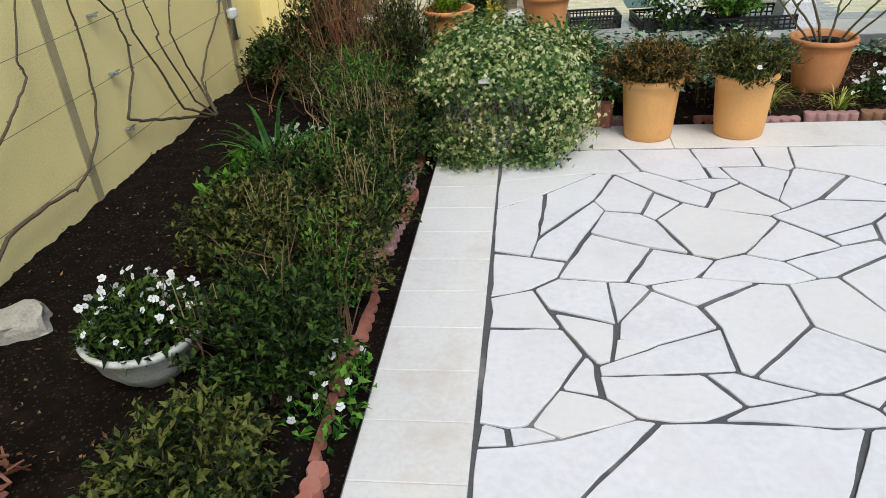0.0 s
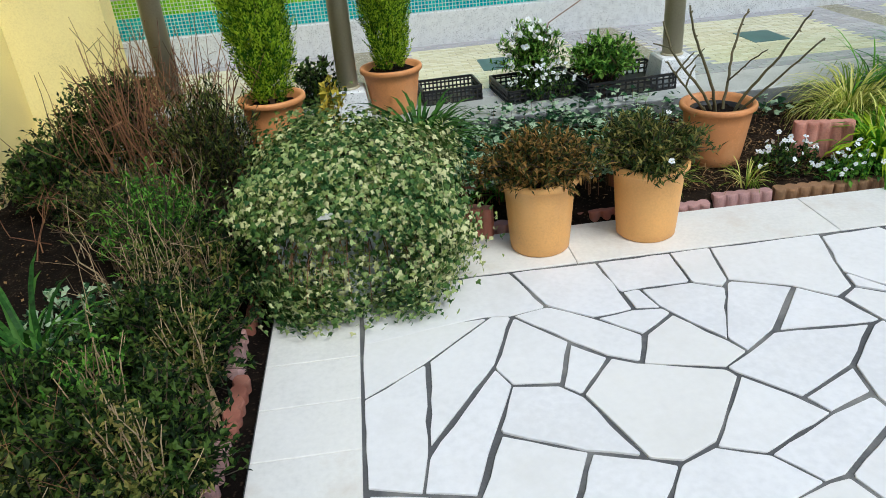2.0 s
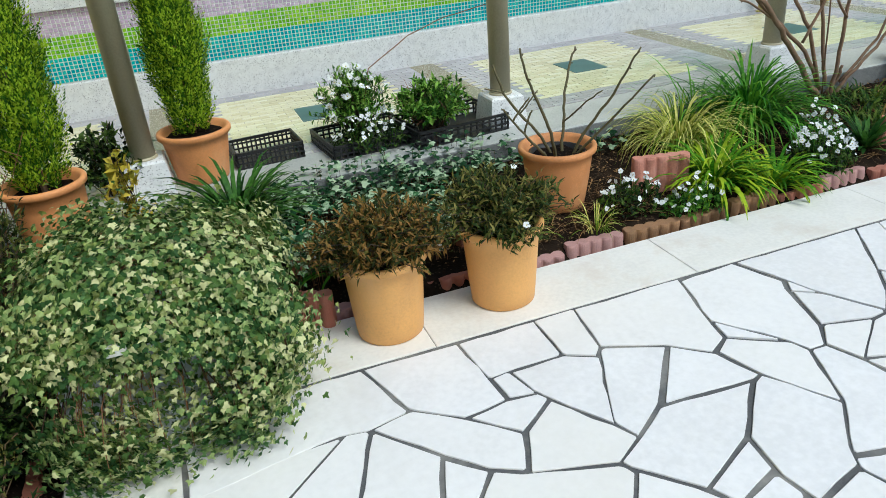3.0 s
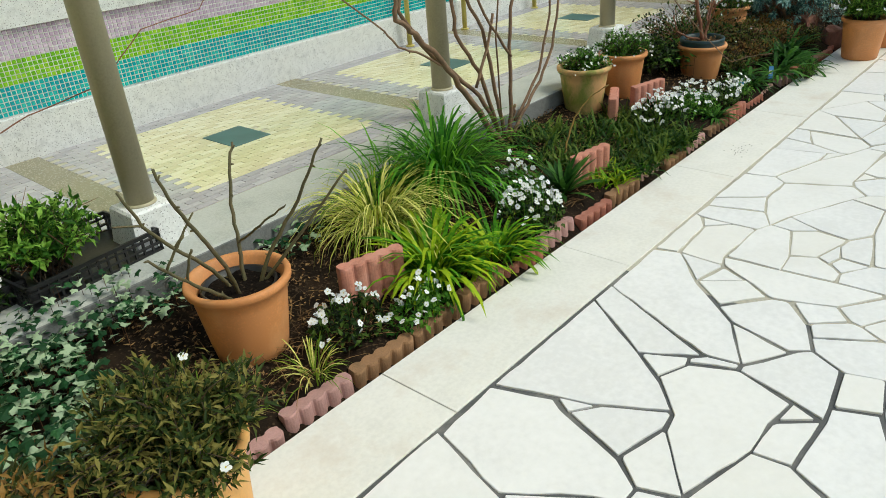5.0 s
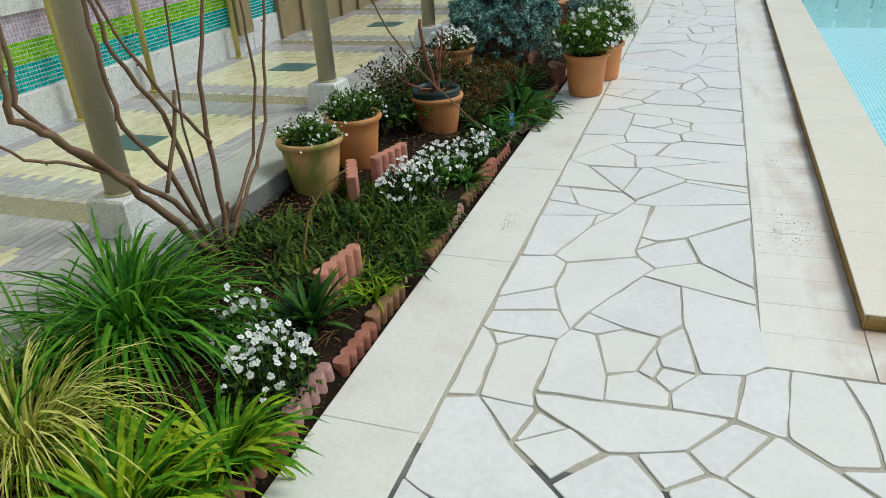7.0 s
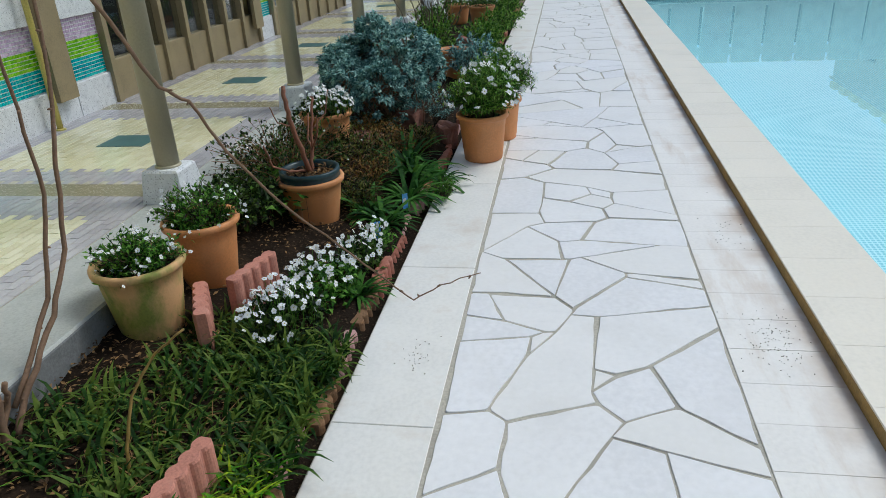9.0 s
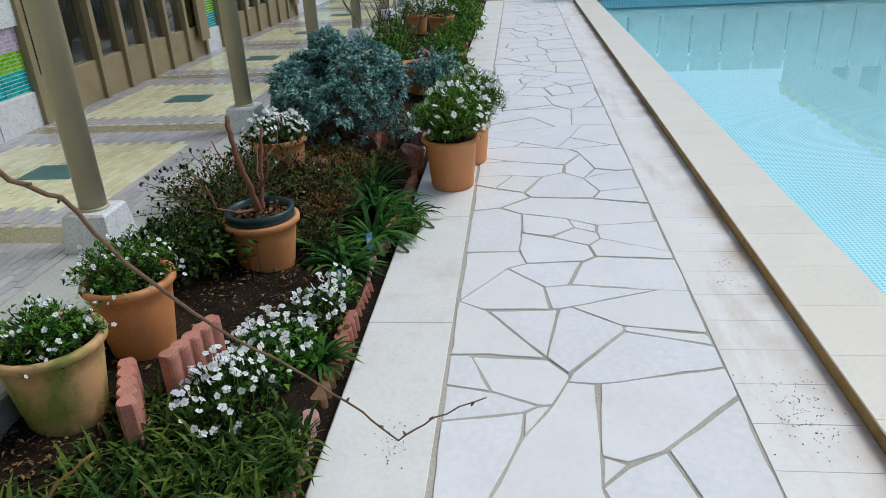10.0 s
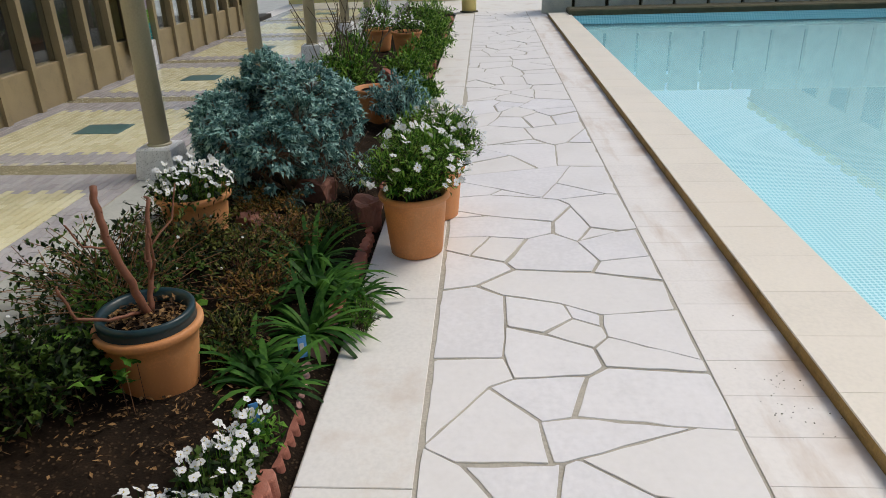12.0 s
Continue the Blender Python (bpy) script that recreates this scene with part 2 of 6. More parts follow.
DARK_TWIG = material("dark_twig", (0.05, 0.035, 0.022), (0.03, 0.022, 0.015), (0.09, 0.06, 0.035), rough=0.8, island=1.0)
WIRE = material("galvanised_wire", (0.2, 0.2, 0.19), rough=0.5, metal=0.6, bump=0)
STEEL = material("galvanised_clamp", (0.4, 0.41, 0.42), rough=0.45, metal=0.7, bump=0.1)
YELLOW_POST = stained("yellow_pipe_paint", (0.6, 0.5, 0.14), (0.5, 0.4, 0.12), amount=0.4, scale=3, rough=0.45)
POOL_TILE = material("aqua_pool_mosaic", (0.22, 0.53, 0.63), (0.17, 0.46, 0.57), (0.28, 0.6, 0.69), rough=0.4, scale=1.5, bump=0.02)
LEAF_DARK = leafy("shrub_leaf", (0.017, 0.044, 0.008), (0.005, 0.014, 0.003), (0.07, 0.122, 0.022))
LEAF_MID = leafy("mid_green_leaf", (0.055, 0.17, 0.014), (0.02, 0.075, 0.008), (0.14, 0.3, 0.04))
LEAF_OLIVE = leafy("olive_bronze_leaf", (0.031, 0.056, 0.01), (0.009, 0.018, 0.0035), (0.15, 0.165, 0.038))
LEAF_RUST = leafy("rusty_leaf", (0.082, 0.088, 0.018), (0.03, 0.04, 0.009), (0.28, 0.155, 0.044))
LEAF_BRONZE = leafy("bronze_green_leaf", (0.066, 0.1, 0.019), (0.023, 0.042, 0.009), (0.225, 0.2, 0.055))
LEAF_VARI = leafy("cream_edged_ivy_leaf", (0.3, 0.36, 0.1), (0.08, 0.15, 0.035), (0.68, 0.68, 0.36), island=1.1)
LEAF_VARI_G = leafy("green_mound_ivy_leaf", (0.11, 0.215, 0.065), (0.035, 0.09, 0.025), (0.36, 0.45, 0.17), island=1.1)
LEAF_IVY = leafy("grey_green_ivy_leaf", (0.048, 0.155, 0.055), (0.014, 0.055, 0.02), (0.42, 0.54, 0.36), island=1.1)
LEAF_CONIFER = leafy("conifer_foliage", (0.18, 0.33, 0.012), (0.04, 0.12, 0.005), (0.42, 0.58, 0.03), translucent=0.35)
LEAF_BLUE = leafy("silver_blue_foliage", (0.19, 0.37, 0.34), (0.075, 0.18, 0.175), (0.36, 0.56, 0.52))
LEAF_DAISY = leafy("daisy_leaf", (0.09, 0.22, 0.022), (0.03, 0.1, 0.011), (0.24, 0.42, 0.07))
LEAF_STRAP = leafy("strap_leaf", (0.045, 0.19, 0.012), (0.016, 0.085, 0.007), (0.14, 0.35, 0.03), obj=0.4)
LEAF_LIME = leafy("yellow_green_strap_leaf", (0.085, 0.27, 0.012), (0.028, 0.11, 0.006), (0.36, 0.48, 0.022), obj=0.4)
LEAF_GOLD = leafy("golden_sedge_blade", (0.42, 0.46, 0.06), (0.13, 0.22, 0.018), (0.76, 0.72, 0.24), island=1.2, obj=0.5)
LEAF_BROAD = leafy("broad_dark_strap_leaf", (0.022, 0.085, 0.012), (0.009, 0.033, 0.005), (0.075, 0.19, 0.03), obj=0.4)
LEAF_MATS = leafy("lilyturf_leaf", (0.03, 0.085, 0.012), (0.009, 0.03, 0.005), (0.13, 0.19, 0.03), obj=0.5)
LEAF_YELLOW = leafy("yellow_leaf", (0.5, 0.4, 0.04), (0.3, 0.27, 0.03), (0.65, 0.52, 0.08))
PETAL = leafy("white_petal", (0.8, 0.82, 0.84), (0.7, 0.73, 0.8), (0.85, 0.86, 0.85), island=0.4, translucent=0.2)
EYE_YELLOW = material("flower_eye", (0.6, 0.5, 0.05), rough=0.7)
DEAD_LEAF = leafy("fallen_leaf", (0.16, 0.088, 0.038), (0.06, 0.035, 0.018), (0.34, 0.2, 0.085), island=1.2)
TAG_BLUE = material("blue_plant_tag", (0.1, 0.35, 0.75), rough=0.4, bump=0)
TAG_WHITE = material("white_plant_tag", (0.75, 0.75, 0.72), rough=0.4, bump=0)
FAR_WALL = stained("yellow_facade", (0.88, 0.74, 0.3), (0.75, 0.63, 0.28), amount=0.4, scale=0.6, rough=0.8, even=0.5)
FACADE = stained("beige_facade", (0.62, 0.57, 0.4), (0.5, 0.46, 0.33), amount=0.4, scale=0.3, rough=0.8, even=0.5)
# near-black base colour stands in for the lack of light indoors
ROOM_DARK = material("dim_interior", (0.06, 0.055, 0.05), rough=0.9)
BRICK_DULL = stained("broken_red_block", (0.22, 0.095, 0.07), (0.12, 0.07, 0.055), amount=0.6, scale=8, rough=0.9, bump=0.6)
MOSS_STONE = stained("mossy_dark_stone", (0.1, 0.09, 0.05), (0.05, 0.05, 0.03), amount=0.8, scale=6, rough=0.9, bump=0.5)
FENCE_W = stained("weathered_white_paint", (0.7, 0.7, 0.58), (0.45, 0.47, 0.37), amount=0.6, scale=3, rough=0.7)


def mosaic_dots(m, size, gap_colour):
    """Small round tiles: paler joints between dots over the base colour."""
    n, l = m.node_tree.nodes, m.node_tree.links
    p = n["Principled BSDF"]
    base = p.inputs["Base Color"].links[0].from_socket
    geo = [k for k in n if k.bl_idname == "ShaderNodeNewGeometry"][0]
    vo, cr, mix = n.new("ShaderNodeTexVoronoi"), n.new("ShaderNodeValToRGB"), n.new("ShaderNodeMix")
    vo.inputs["Scale"].default_value, vo.inputs["Randomness"].default_value = 1 / size, 0.0
    l.new(geo.outputs["Position"], vo.inputs["Vector"])
    cr.color_ramp.elements[0].position, cr.color_ramp.elements[1].position = 0.3, 0.48
    l.new(vo.outputs["Distance"], cr.inputs[0])
    mix.data_type = "RGBA"
    l.new(cr.outputs[0], mix.inputs[0])
    l.new(base, mix.inputs[6])
    mix.inputs[7].default_value = rgb(*gap_colour)
    l.new(mix.outputs[2], p.inputs["Base Color"])


mosaic_dots(POOL_TILE, 0.025, (0.5, 0.75, 0.82))


def glass_material(name, tint, rough):
    m = bpy.data.materials.new(name)
    m.use_nodes = True
    p = m.node_tree.nodes["Principled BSDF"]
    p.inputs["Base Color"].default_value = rgb(*tint)
    p.inputs["Transmission Weight"].default_value = 1.0
    p.inputs["Roughness"].default_value = rough
    p.inputs["IOR"].default_value = 1.45
    return m


GLASS = glass_material("window_glass", (0.8, 0.85, 0.85), 0.0)
WATER = glass_material("pool_water", (0.86, 0.97, 0.98), 0.0)
wnode = WATER.node_tree.nodes
WATER.node_tree.nodes["Principled BSDF"].inputs["IOR"].default_value = 1.33
wv, wbm = wnode.new("ShaderNodeTexNoise"), wnode.new("ShaderNodeBump")
wv.inputs["Scale"].default_value = 3.0
wbm.inputs["Strength"].default_value, wbm.inputs["Distance"].default_value = 0.03, 0.02
WATER.node_tree.links.new(wv.outputs["Fac"], wbm.inputs["Height"])
WATER.node_tree.links.new(wbm.outputs[0], wnode["Principled BSDF"].inputs["Normal"])

# ---- mesh helpers ----
class Geo:
    """Vertices and faces that become one mesh."""

    def __init__(self):
        self.v, self.f = [], []

    def add(self, v, f):
        k = len(self.v)
        self.v.extend(tuple(p) for p in v)
        self.f.extend(tuple(i + k for i in q) for q in f)
        return self

    def box(self, x0, y0, z0, x1, y1, z1, c=0.0):
        """A box with its upper edges cut by c."""
        v, f = [], []
        rings = [(0, z0), (0, z1 - c), (c, z1)] if c else [(0, z0), (0, z1)]
        for d, z in rings:
            v += [(x0 + d, y0 + d, z), (x1 - d, y0 + d, z), (x1 - d, y1 - d, z), (x0 + d, y1 - d, z)]
        for r in range(len(rings) - 1):
            for i in range(4):
                a, b = 4 * r + i, 4 * r + (i + 1) % 4
                f.append((a, b, b + 4, a + 4))
        f += [(3, 2, 1, 0), tuple(len(v) - 4 + i for i in range(4))]
        return self.add(v, f)

    def lathe(self, profile, seg=32, at=(0, 0, 0), wobble=0.0, close=False):
        v, f = [], []
        for j, (r, z) in enumerate(profile):
            for i in range(seg):
                a = 2 * math.pi * i / seg
                q = r * (1 + wobble * math.sin(3 * a + j))
                v.append((at[0] + q * math.cos(a), at[1] + q * math.sin(a), at[2] + z))
        for j in range(len(profile) - 1):
            for i in range(seg):
                k = (i + 1) % seg
                f.append((j * seg + i, j * seg + k, (j + 1) * seg + k, (j + 1) * seg + i))
        f.append(tuple(range(seg - 1, -1, -1)))
        if close:
            f.append(tuple((len(profile) - 1) * seg + i for i in range(seg)))
        return self.add(v, f)

    def tube(self, pts, r0, r1=None, seg=6):
        """A tapered tube along points."""
        r1 = r0 if r1 is None else r1
        pts = [Vector(p) for p in pts]
        v, f = [], []
        n = len(pts)
        for j, p in enumerate(pts):
            d = (pts[min(j + 1, n - 1)] - pts[max(j - 1, 0)]).normalized()
            a = d.orthogonal().normalized() if j == 0 else (a - d * a.dot(d)).normalized()
            b = d.cross(a)
            r = r0 + (r1 - r0) * j / max(1, n - 1)
            for i in range(seg):
                t = 2 * math.pi * i / seg
                v.append(p + a * (r * math.cos(t)) + b * (r * math.sin(t)))
        for j in range(n - 1):
            for i in range(seg):
                k = (i + 1) % seg
                f.append((j * seg + i, j * seg + k, (j + 1) * seg + k, (j + 1) * seg + i))
        f += [tuple(range(seg - 1, -1, -1)), tuple((n - 1) * seg + i for i in range(seg))]
        return self.add(v, f)

    def prism(self, poly, z0, z1, c=0.003):
        """A flat piece with the outline poly (anticlockwise) and a cut upper edge."""
        n = len(poly)
        cx, cy = sum(p[0] for p in poly) / n, sum(p[1] for p in poly) / n

        def inset(p, d):
            k = math.hypot(p[0] - cx, p[1] - cy)
            s = max(0.0, 1 - d / k) if k else 1
            return cx + (p[0] - cx) * s, cy + (p[1] - cy) * s

        v = [(*p, z0) for p in poly] + [(*p, z1 - c) for p in poly] + [(*inset(p, c), z1) for p in poly]
        f = [tuple(range(2 * n, 3 * n))]
        for r in range(2):
            f += [(r * n + i, r * n + (i + 1) % n, (r + 1) * n + (i + 1) % n, (r + 1) * n + i) for i in range(n)]
        return self.add(v, f)

    def leaf(self, p, d, up, length, width, droop=0.0):
        """One pointed leaf, folded along its rib."""
        d = d.normalized()
        s = d.cross(up)
        s = s.normalized() if s.length > 1e-4 else d.orthogonal().normalized()
        nrm = s.cross(d)
        mid = p + d * (length * 0.45) + nrm * (width * 0.12)
        tip = p + d * length - nrm * (length * droop)
        w = s * (width / 2)
        return self.add([p, mid + w + nrm * width * 0.12, tip, mid - w + nrm * width * 0.12, mid], [(0, 1, 4), (1, 2, 4), (2, 3, 4), (3, 0, 4)])

    def blade(self, p, d, length, width, bend, seg=4):
        """An arching strap or grass blade."""
        flat = Vector((d.x, d.y, 0))
        flat = flat.normalized() if flat.length > 1e-4 else Vector((1, 0, 0))
        side = Vector((-flat.y, flat.x, 0))
        v, f = [], []
        q, ang = Vector(p), math.asin(max(-1, min(1, d.normalized().z)))
        for j in range(seg + 1):
            w = width / 2 * (1.0, 1.0, 0.9, 0.65, 0.05)[min(4, round(4 * j / seg))]
            v += [q - side * w, q + side * w]
            q = q + (flat * math.cos(ang) + Vector((0, 0, math.sin(ang)))) * (length / seg)
            ang -= bend / seg * (0.6 + 0.8 * j / seg)
        f = [(2 * j, 2 * j + 1, 2 * j + 3, 2 * j + 2) for j in range(seg)]
        return self.add(v, f)

    def mesh(self, name, smooth=False):
        me = bpy.data.meshes.new(name)
        me.from_pydata([tuple(p) for p in self.v], [], self.f)
        if smooth:
            me.polygons.foreach_set("use_smooth", [True] * len(me.polygons))
        me.update()
        return me


def part(name, geo, mat, parent=None, label="", smooth=False, at=None):
    me = geo if isinstance(geo, bpy.types.Mesh) else geo.mesh(name, smooth)
    if not me.materials:
        me.materials.append(mat)
    ob = new(name, me)
    ob.parent = parent
    if at is not None:
        ob.matrix_basis = at
    return tagged(ob, label)


def thing(name, at, label, category, group="", turn=0, kind=""):
    ob = new(name)
    ob.empty_display_size = 0.1
    ob.matrix_basis = pose(*at, 0, 0, turn)
    return tagged(ob, label, category, group, kind)


R = random.Random(7)

# ---- the large structure ----
Z_COR = 0.22                       # corridor floor
Y_EDGE, Y_WALL = 1.19, 3.02        # corridor from its edge to the mosaic wall
STRIP_W = 0.31                    # border tiles
WALK_R, CURB_Y, POOL_Y = -0.9, -1.222, -1.54
POOL_X0, POOL_X1 = 3.49, 15.6      # near end of the tiles round the pool, far end of the pool
BAY, COL0, COL_Y = 1.76, 0.005, 1.462

ground = part("ground", Geo().box(-400, -400, -1.6, 400, 400, -1.25), CONCRETE, label="plain ground round the courtyard")
tagged(ground, kind="structure", category="ground")

pavement = part("pavement", Geo().box(-STRIP_W, -9, -0.3, 2.9, 0.322, -0.006), MORTAR, label="dark mortar bed under pale crazy paving")
tagged(pavement, kind="structure", category="paving")
path_bed = part("path", Geo().box(2.9, -9, -0.3, POOL_X0, 0.322, -0.005).box(POOL_X0, CURB_Y, -0.3, 17.0, 0.322, -0.004).box(POOL_X0, -9, -0.3, POOL_X0 + 0.3, CURB_Y, -0.004), MORTAR_L, label="pale mortar bed of the path beside the pool")
tagged(path_bed, kind="structure", category="paving")


def soil_z(y):
    """The long bed rises towards the corridor."""
    return 0.02 + 0.10 * max(0.0, min(1.0, (y - 0.42) / 0.75))


def rough_sheet(x0, x1, y0, y1, z, amp, step, rise=False):
    """Lumpy soil that dips towards the edging beside the tiles."""
    nx, ny = int((x1 - x0) / step) + 1, int((y1 - y0) / step) + 1
    g, v = Geo(), []
    for j in range(ny + 1):
        for i in range(nx + 1):
            x, y = x0 + (x1 - x0) * i / nx, y0 + (y1 - y0) * j / ny
            h = noise.noise((x * 2.2, y * 2.2, 3)) * amp + noise.noise((x * 9, y * 9, 5)) * amp * 0.5 + noise.noise((x * 26, y * 26, 8)) * amp * 0.35
            dip = max(0.0, min(1.0, (0.41 - y) / 0.05)) if rise else max(0.0, min(1.0, (x + 0.44) / 0.05))
            v.append((x, y, z + h * (1 - 0.7 * dip) + (soil_z(y) - 0.02 if rise else 0) - 0.055 * dip))
    f = [(j * (nx + 1) + i, j * (nx + 1) + i + 1, (j + 1) * (nx + 1) + i + 1, (j + 1) * (nx + 1) + i) for j in range(ny) for i in range(nx)]
    return g.add(v, f)


bed = part("soil_bed", rough_sheet(-0.315, 17.0, 0.324, Y_EDGE + 0.02, 0.02, 0.03, 0.035, True), BED_SOIL, label="dark garden soil of the long flower bed", smooth=True)
tagged(bed, kind="structure", category="flower bed")
side_bed = part("side_soil_bed", rough_sheet(-2.05, -0.313, -6.0, 1.9, 0.02, 0.035, 0.03), SOIL, label="dark bare soil of the bed beside the yellow wall", smooth=True)
tagged(side_bed, kind="structure", category="flower bed")

# side wall of yellow panels
WX = -1.8
wall_side = part("wall_side", Geo().box(WX - 0.2, -6.5, -0.4, WX, 3.9, 3.2), WALL_YELLOW, label="yellow painted block wall with panel joints")
tagged(wall_side, kind="structure", category="wall")
for y in (-2.35, -0.56, 1.25):
    part("joint_band", Geo().box(WX, y - 0.028, -0.05, WX + 0.006, y + 0.028, 3.2), WALL_JOINT, wall_side)

wall_return = part("wall_return", Geo().box(WX + 0.002, 1.87, -0.4, -1.26, 2.05, 3.2), WALL_YELLOW, label="yellow painted return wall at the end of the corridor")
tagged(wall_return, kind="structure", category="wall")
part("joint_band", Geo().box(WX + 0.01, 1.862, 0.93, -1.27, 1.869, 0.955), WALL_JOINT, wall_return)

# corridor
slab = part("corridor_slab", Geo().box(-1.2, Y_EDGE, -0.35, 17.0, Y_WALL, Z_COR - 0.012).box(-1.2, Y_EDGE - 0.004, -0.3, 17.0, Y_EDGE + 0.36, Z_COR, 0.008),
            CONCRETE, label="grey concrete edge of the raised corridor")
tagged(slab, kind="structure", category="corridor floor")
# thin facing in darker concrete: stains plus the shade of the upright face
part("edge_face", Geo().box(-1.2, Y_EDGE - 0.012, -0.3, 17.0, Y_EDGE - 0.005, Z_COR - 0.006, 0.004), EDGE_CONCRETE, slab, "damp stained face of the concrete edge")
beam = part("corridor_beam", Geo().box(-2.1, COL_Y - 0.06, 2.7, 17.0, COL_Y + 0.06, 2.86, 0.005), COLUMN, label="olive steel beam over the corridor columns")
tagged(beam, kind="structure", category="beam")


def corridor_tiles():
    """Yellow panels framed by grey tiles, with a dark cross channel at each column."""
    yellow, grey, groutg = Geo(), Geo(), Geo()
    channels, covers = Geo(), []
    y0, y1 = Y_EDGE + 0.36, Y_WALL
    groutg.box(-1.2, y0, Z_COR - 0.02, 17.0, y1, Z_COR - 0.003)
    for k in range(-2, 9):
        xc = COL0 + BAY * k
        if xc > -1.2:
            channels.box(xc + 0.0, y0, Z_COR - 0.01, xc + 0.17, y1, Z_COR - 0.001)
        xs, xe = xc + 0.17, xc + BAY
        nx, ny = 16, 34
        dx, dy = (xe - xs) / nx, (y1 - y0) / ny
        if xs < -2:
            continue
        for i in range(nx):
            for j in range(ny):
                if xs + i * dx < -1.2:
                    continue
                off = 0.5 * dx * (j % 2)
                a, b = xs + i * dx + off, y0 + j * dy
                c = min(a + dx, xe)
                inside = 2 <= i < nx - 3 and 4 <= j < ny - 4
                if 7 <= i <= 8 and 14 <= j <= 18:
                    continue
                (yellow if inside else grey).box(a + 0.002, b + 0.002, Z_COR - 0.006, c - 0.002, b + dy - 0.002, Z_COR + R.uniform(-0.0006, 0.0006))
        if xs > -1.2:
            covers.append((xs + 7.5 * dx + 0.03, y0 + 16.5 * dy))
    part("grout_bed", groutg, GROUT, slab)
    tagged(part("yellow_tiles", yellow, TILE_Y, slab, "pale yellow floor tiles"), kind="stuff")
    tagged(part("grey_tiles", grey, TILE_G, slab, "mauve-grey border tiles"), kind="stuff")
    part("cross_channels", channels, SLOT, slab, "dark tiled cross channels")
    return covers


COVERS = corridor_tiles()


def mosaic_wall():
    wall = Geo()
    # parapet wall up to the windows, then panels between window units
    wall.box(-2.1, Y_WALL + 0.02, -0.3, 6.85, Y_WALL + 0.25, 2.8)
    for k in (6.85, 10.14, 13.5):
        wall.box(k + 0.01, Y_WALL + 0.02, -0.3, k + 0.44, Y_WALL + 0.25, 2.8)
    ob = part("wall_north", wall, WALL_YELLOW, label="building wall with rainbow mosaic band above a terrazzo plinth")
    tagged(ob, kind="structure", category="wall")
    spans = [(-2.1, 6.85), (6.86, 7.29), (10.15, 10.58), (13.51, 13.94)]
    t = 0.0247
    z0 = Z_COR + 0.235
    for a, b in spans:
        part("plinth", Geo().box(a, Y_WALL - 0.03, Z_COR - 0.02, b, Y_WALL + 0.019, z0 - 0.004, 0.006), TERRAZZO, ob, "speckled white terrazzo plinth")
        part("ledge", Geo().box(a, Y_WALL - 0.035, z0 + 17 * t + 0.004, b, Y_WALL + 0.019, z0 + 17 * t + 0.19, 0.01), TERRAZZO, ob, "speckled grey terrazzo ledge")
        part("grout_backing", Geo().box(a, Y_WALL - 0.004, z0 - 0.003, b, Y_WALL + 0.018, z0 + 17 * t + 0.003), GROUT_W, ob)
        for name, mat, r0, r1 in (("teal_mosaic", MOSAIC_T, 0, 6), ("green_mosaic", MOSAIC_G, 6, 11), ("mauve_mosaic", MOSAIC_P, 11, 17)):
            g = Geo()
            for r in range(r0, r1):
                n = int((b - a) / t)
                for i in range(n):
                    x, z = a + i * t, z0 + r * t
                    e = R.uniform(-0.0008, 0.0008)
                    g.add([(x + 0.0025, Y_WALL - 0.004, z + 0.0025), (x + t - 0.0025, Y_WALL - 0.004, z + 0.0025), (x + t - 0.0025, Y_WALL - 0.004, z + t - 0.0025),
                           (x + 0.0025, Y_WALL - 0.004, z + t - 0.0025), (x + 0.0037, Y_WALL - 0.009 + e, z + 0.0037), (x + t - 0.0037, Y_WALL - 0.009, z + 0.0037),
                           (x + t - 0.0037, Y_WALL - 0.009, z + t - 0.0037), (x + 0.0037, Y_WALL - 0.009 - e, z + t - 0.0037)],
                          [(4, 5, 6, 7), (0, 1, 5, 4), (1, 2, 6, 5), (2, 3, 7, 6), (3, 0, 4, 7)])
            tagged(part(name, g, mat, ob, name.split("_")[0] + " glass mosaic band"), kind="stuff")
    return ob


mosaic_wall()
for x in (6.58, 9.93, 13.28):
    pilaster = part("pilaster", Geo().box(x, Y_WALL - 0.1, Z_COR + 0.16, x + 0.2, Y_WALL - 0.062, 2.8, 0.004), FRAME, label="bronze pilaster in front of the mosaic wall")
    tagged(pilaster, kind="structure", category="pilaster")
end_wall = part("wall_east", Geo().box(19.5, 0.3, -1.25, 19.8, 4.0, 3.2), FAR_WALL, label="sunlit yellow wall closing the far end")
tagged(end_wall, kind="structure", category="wall")


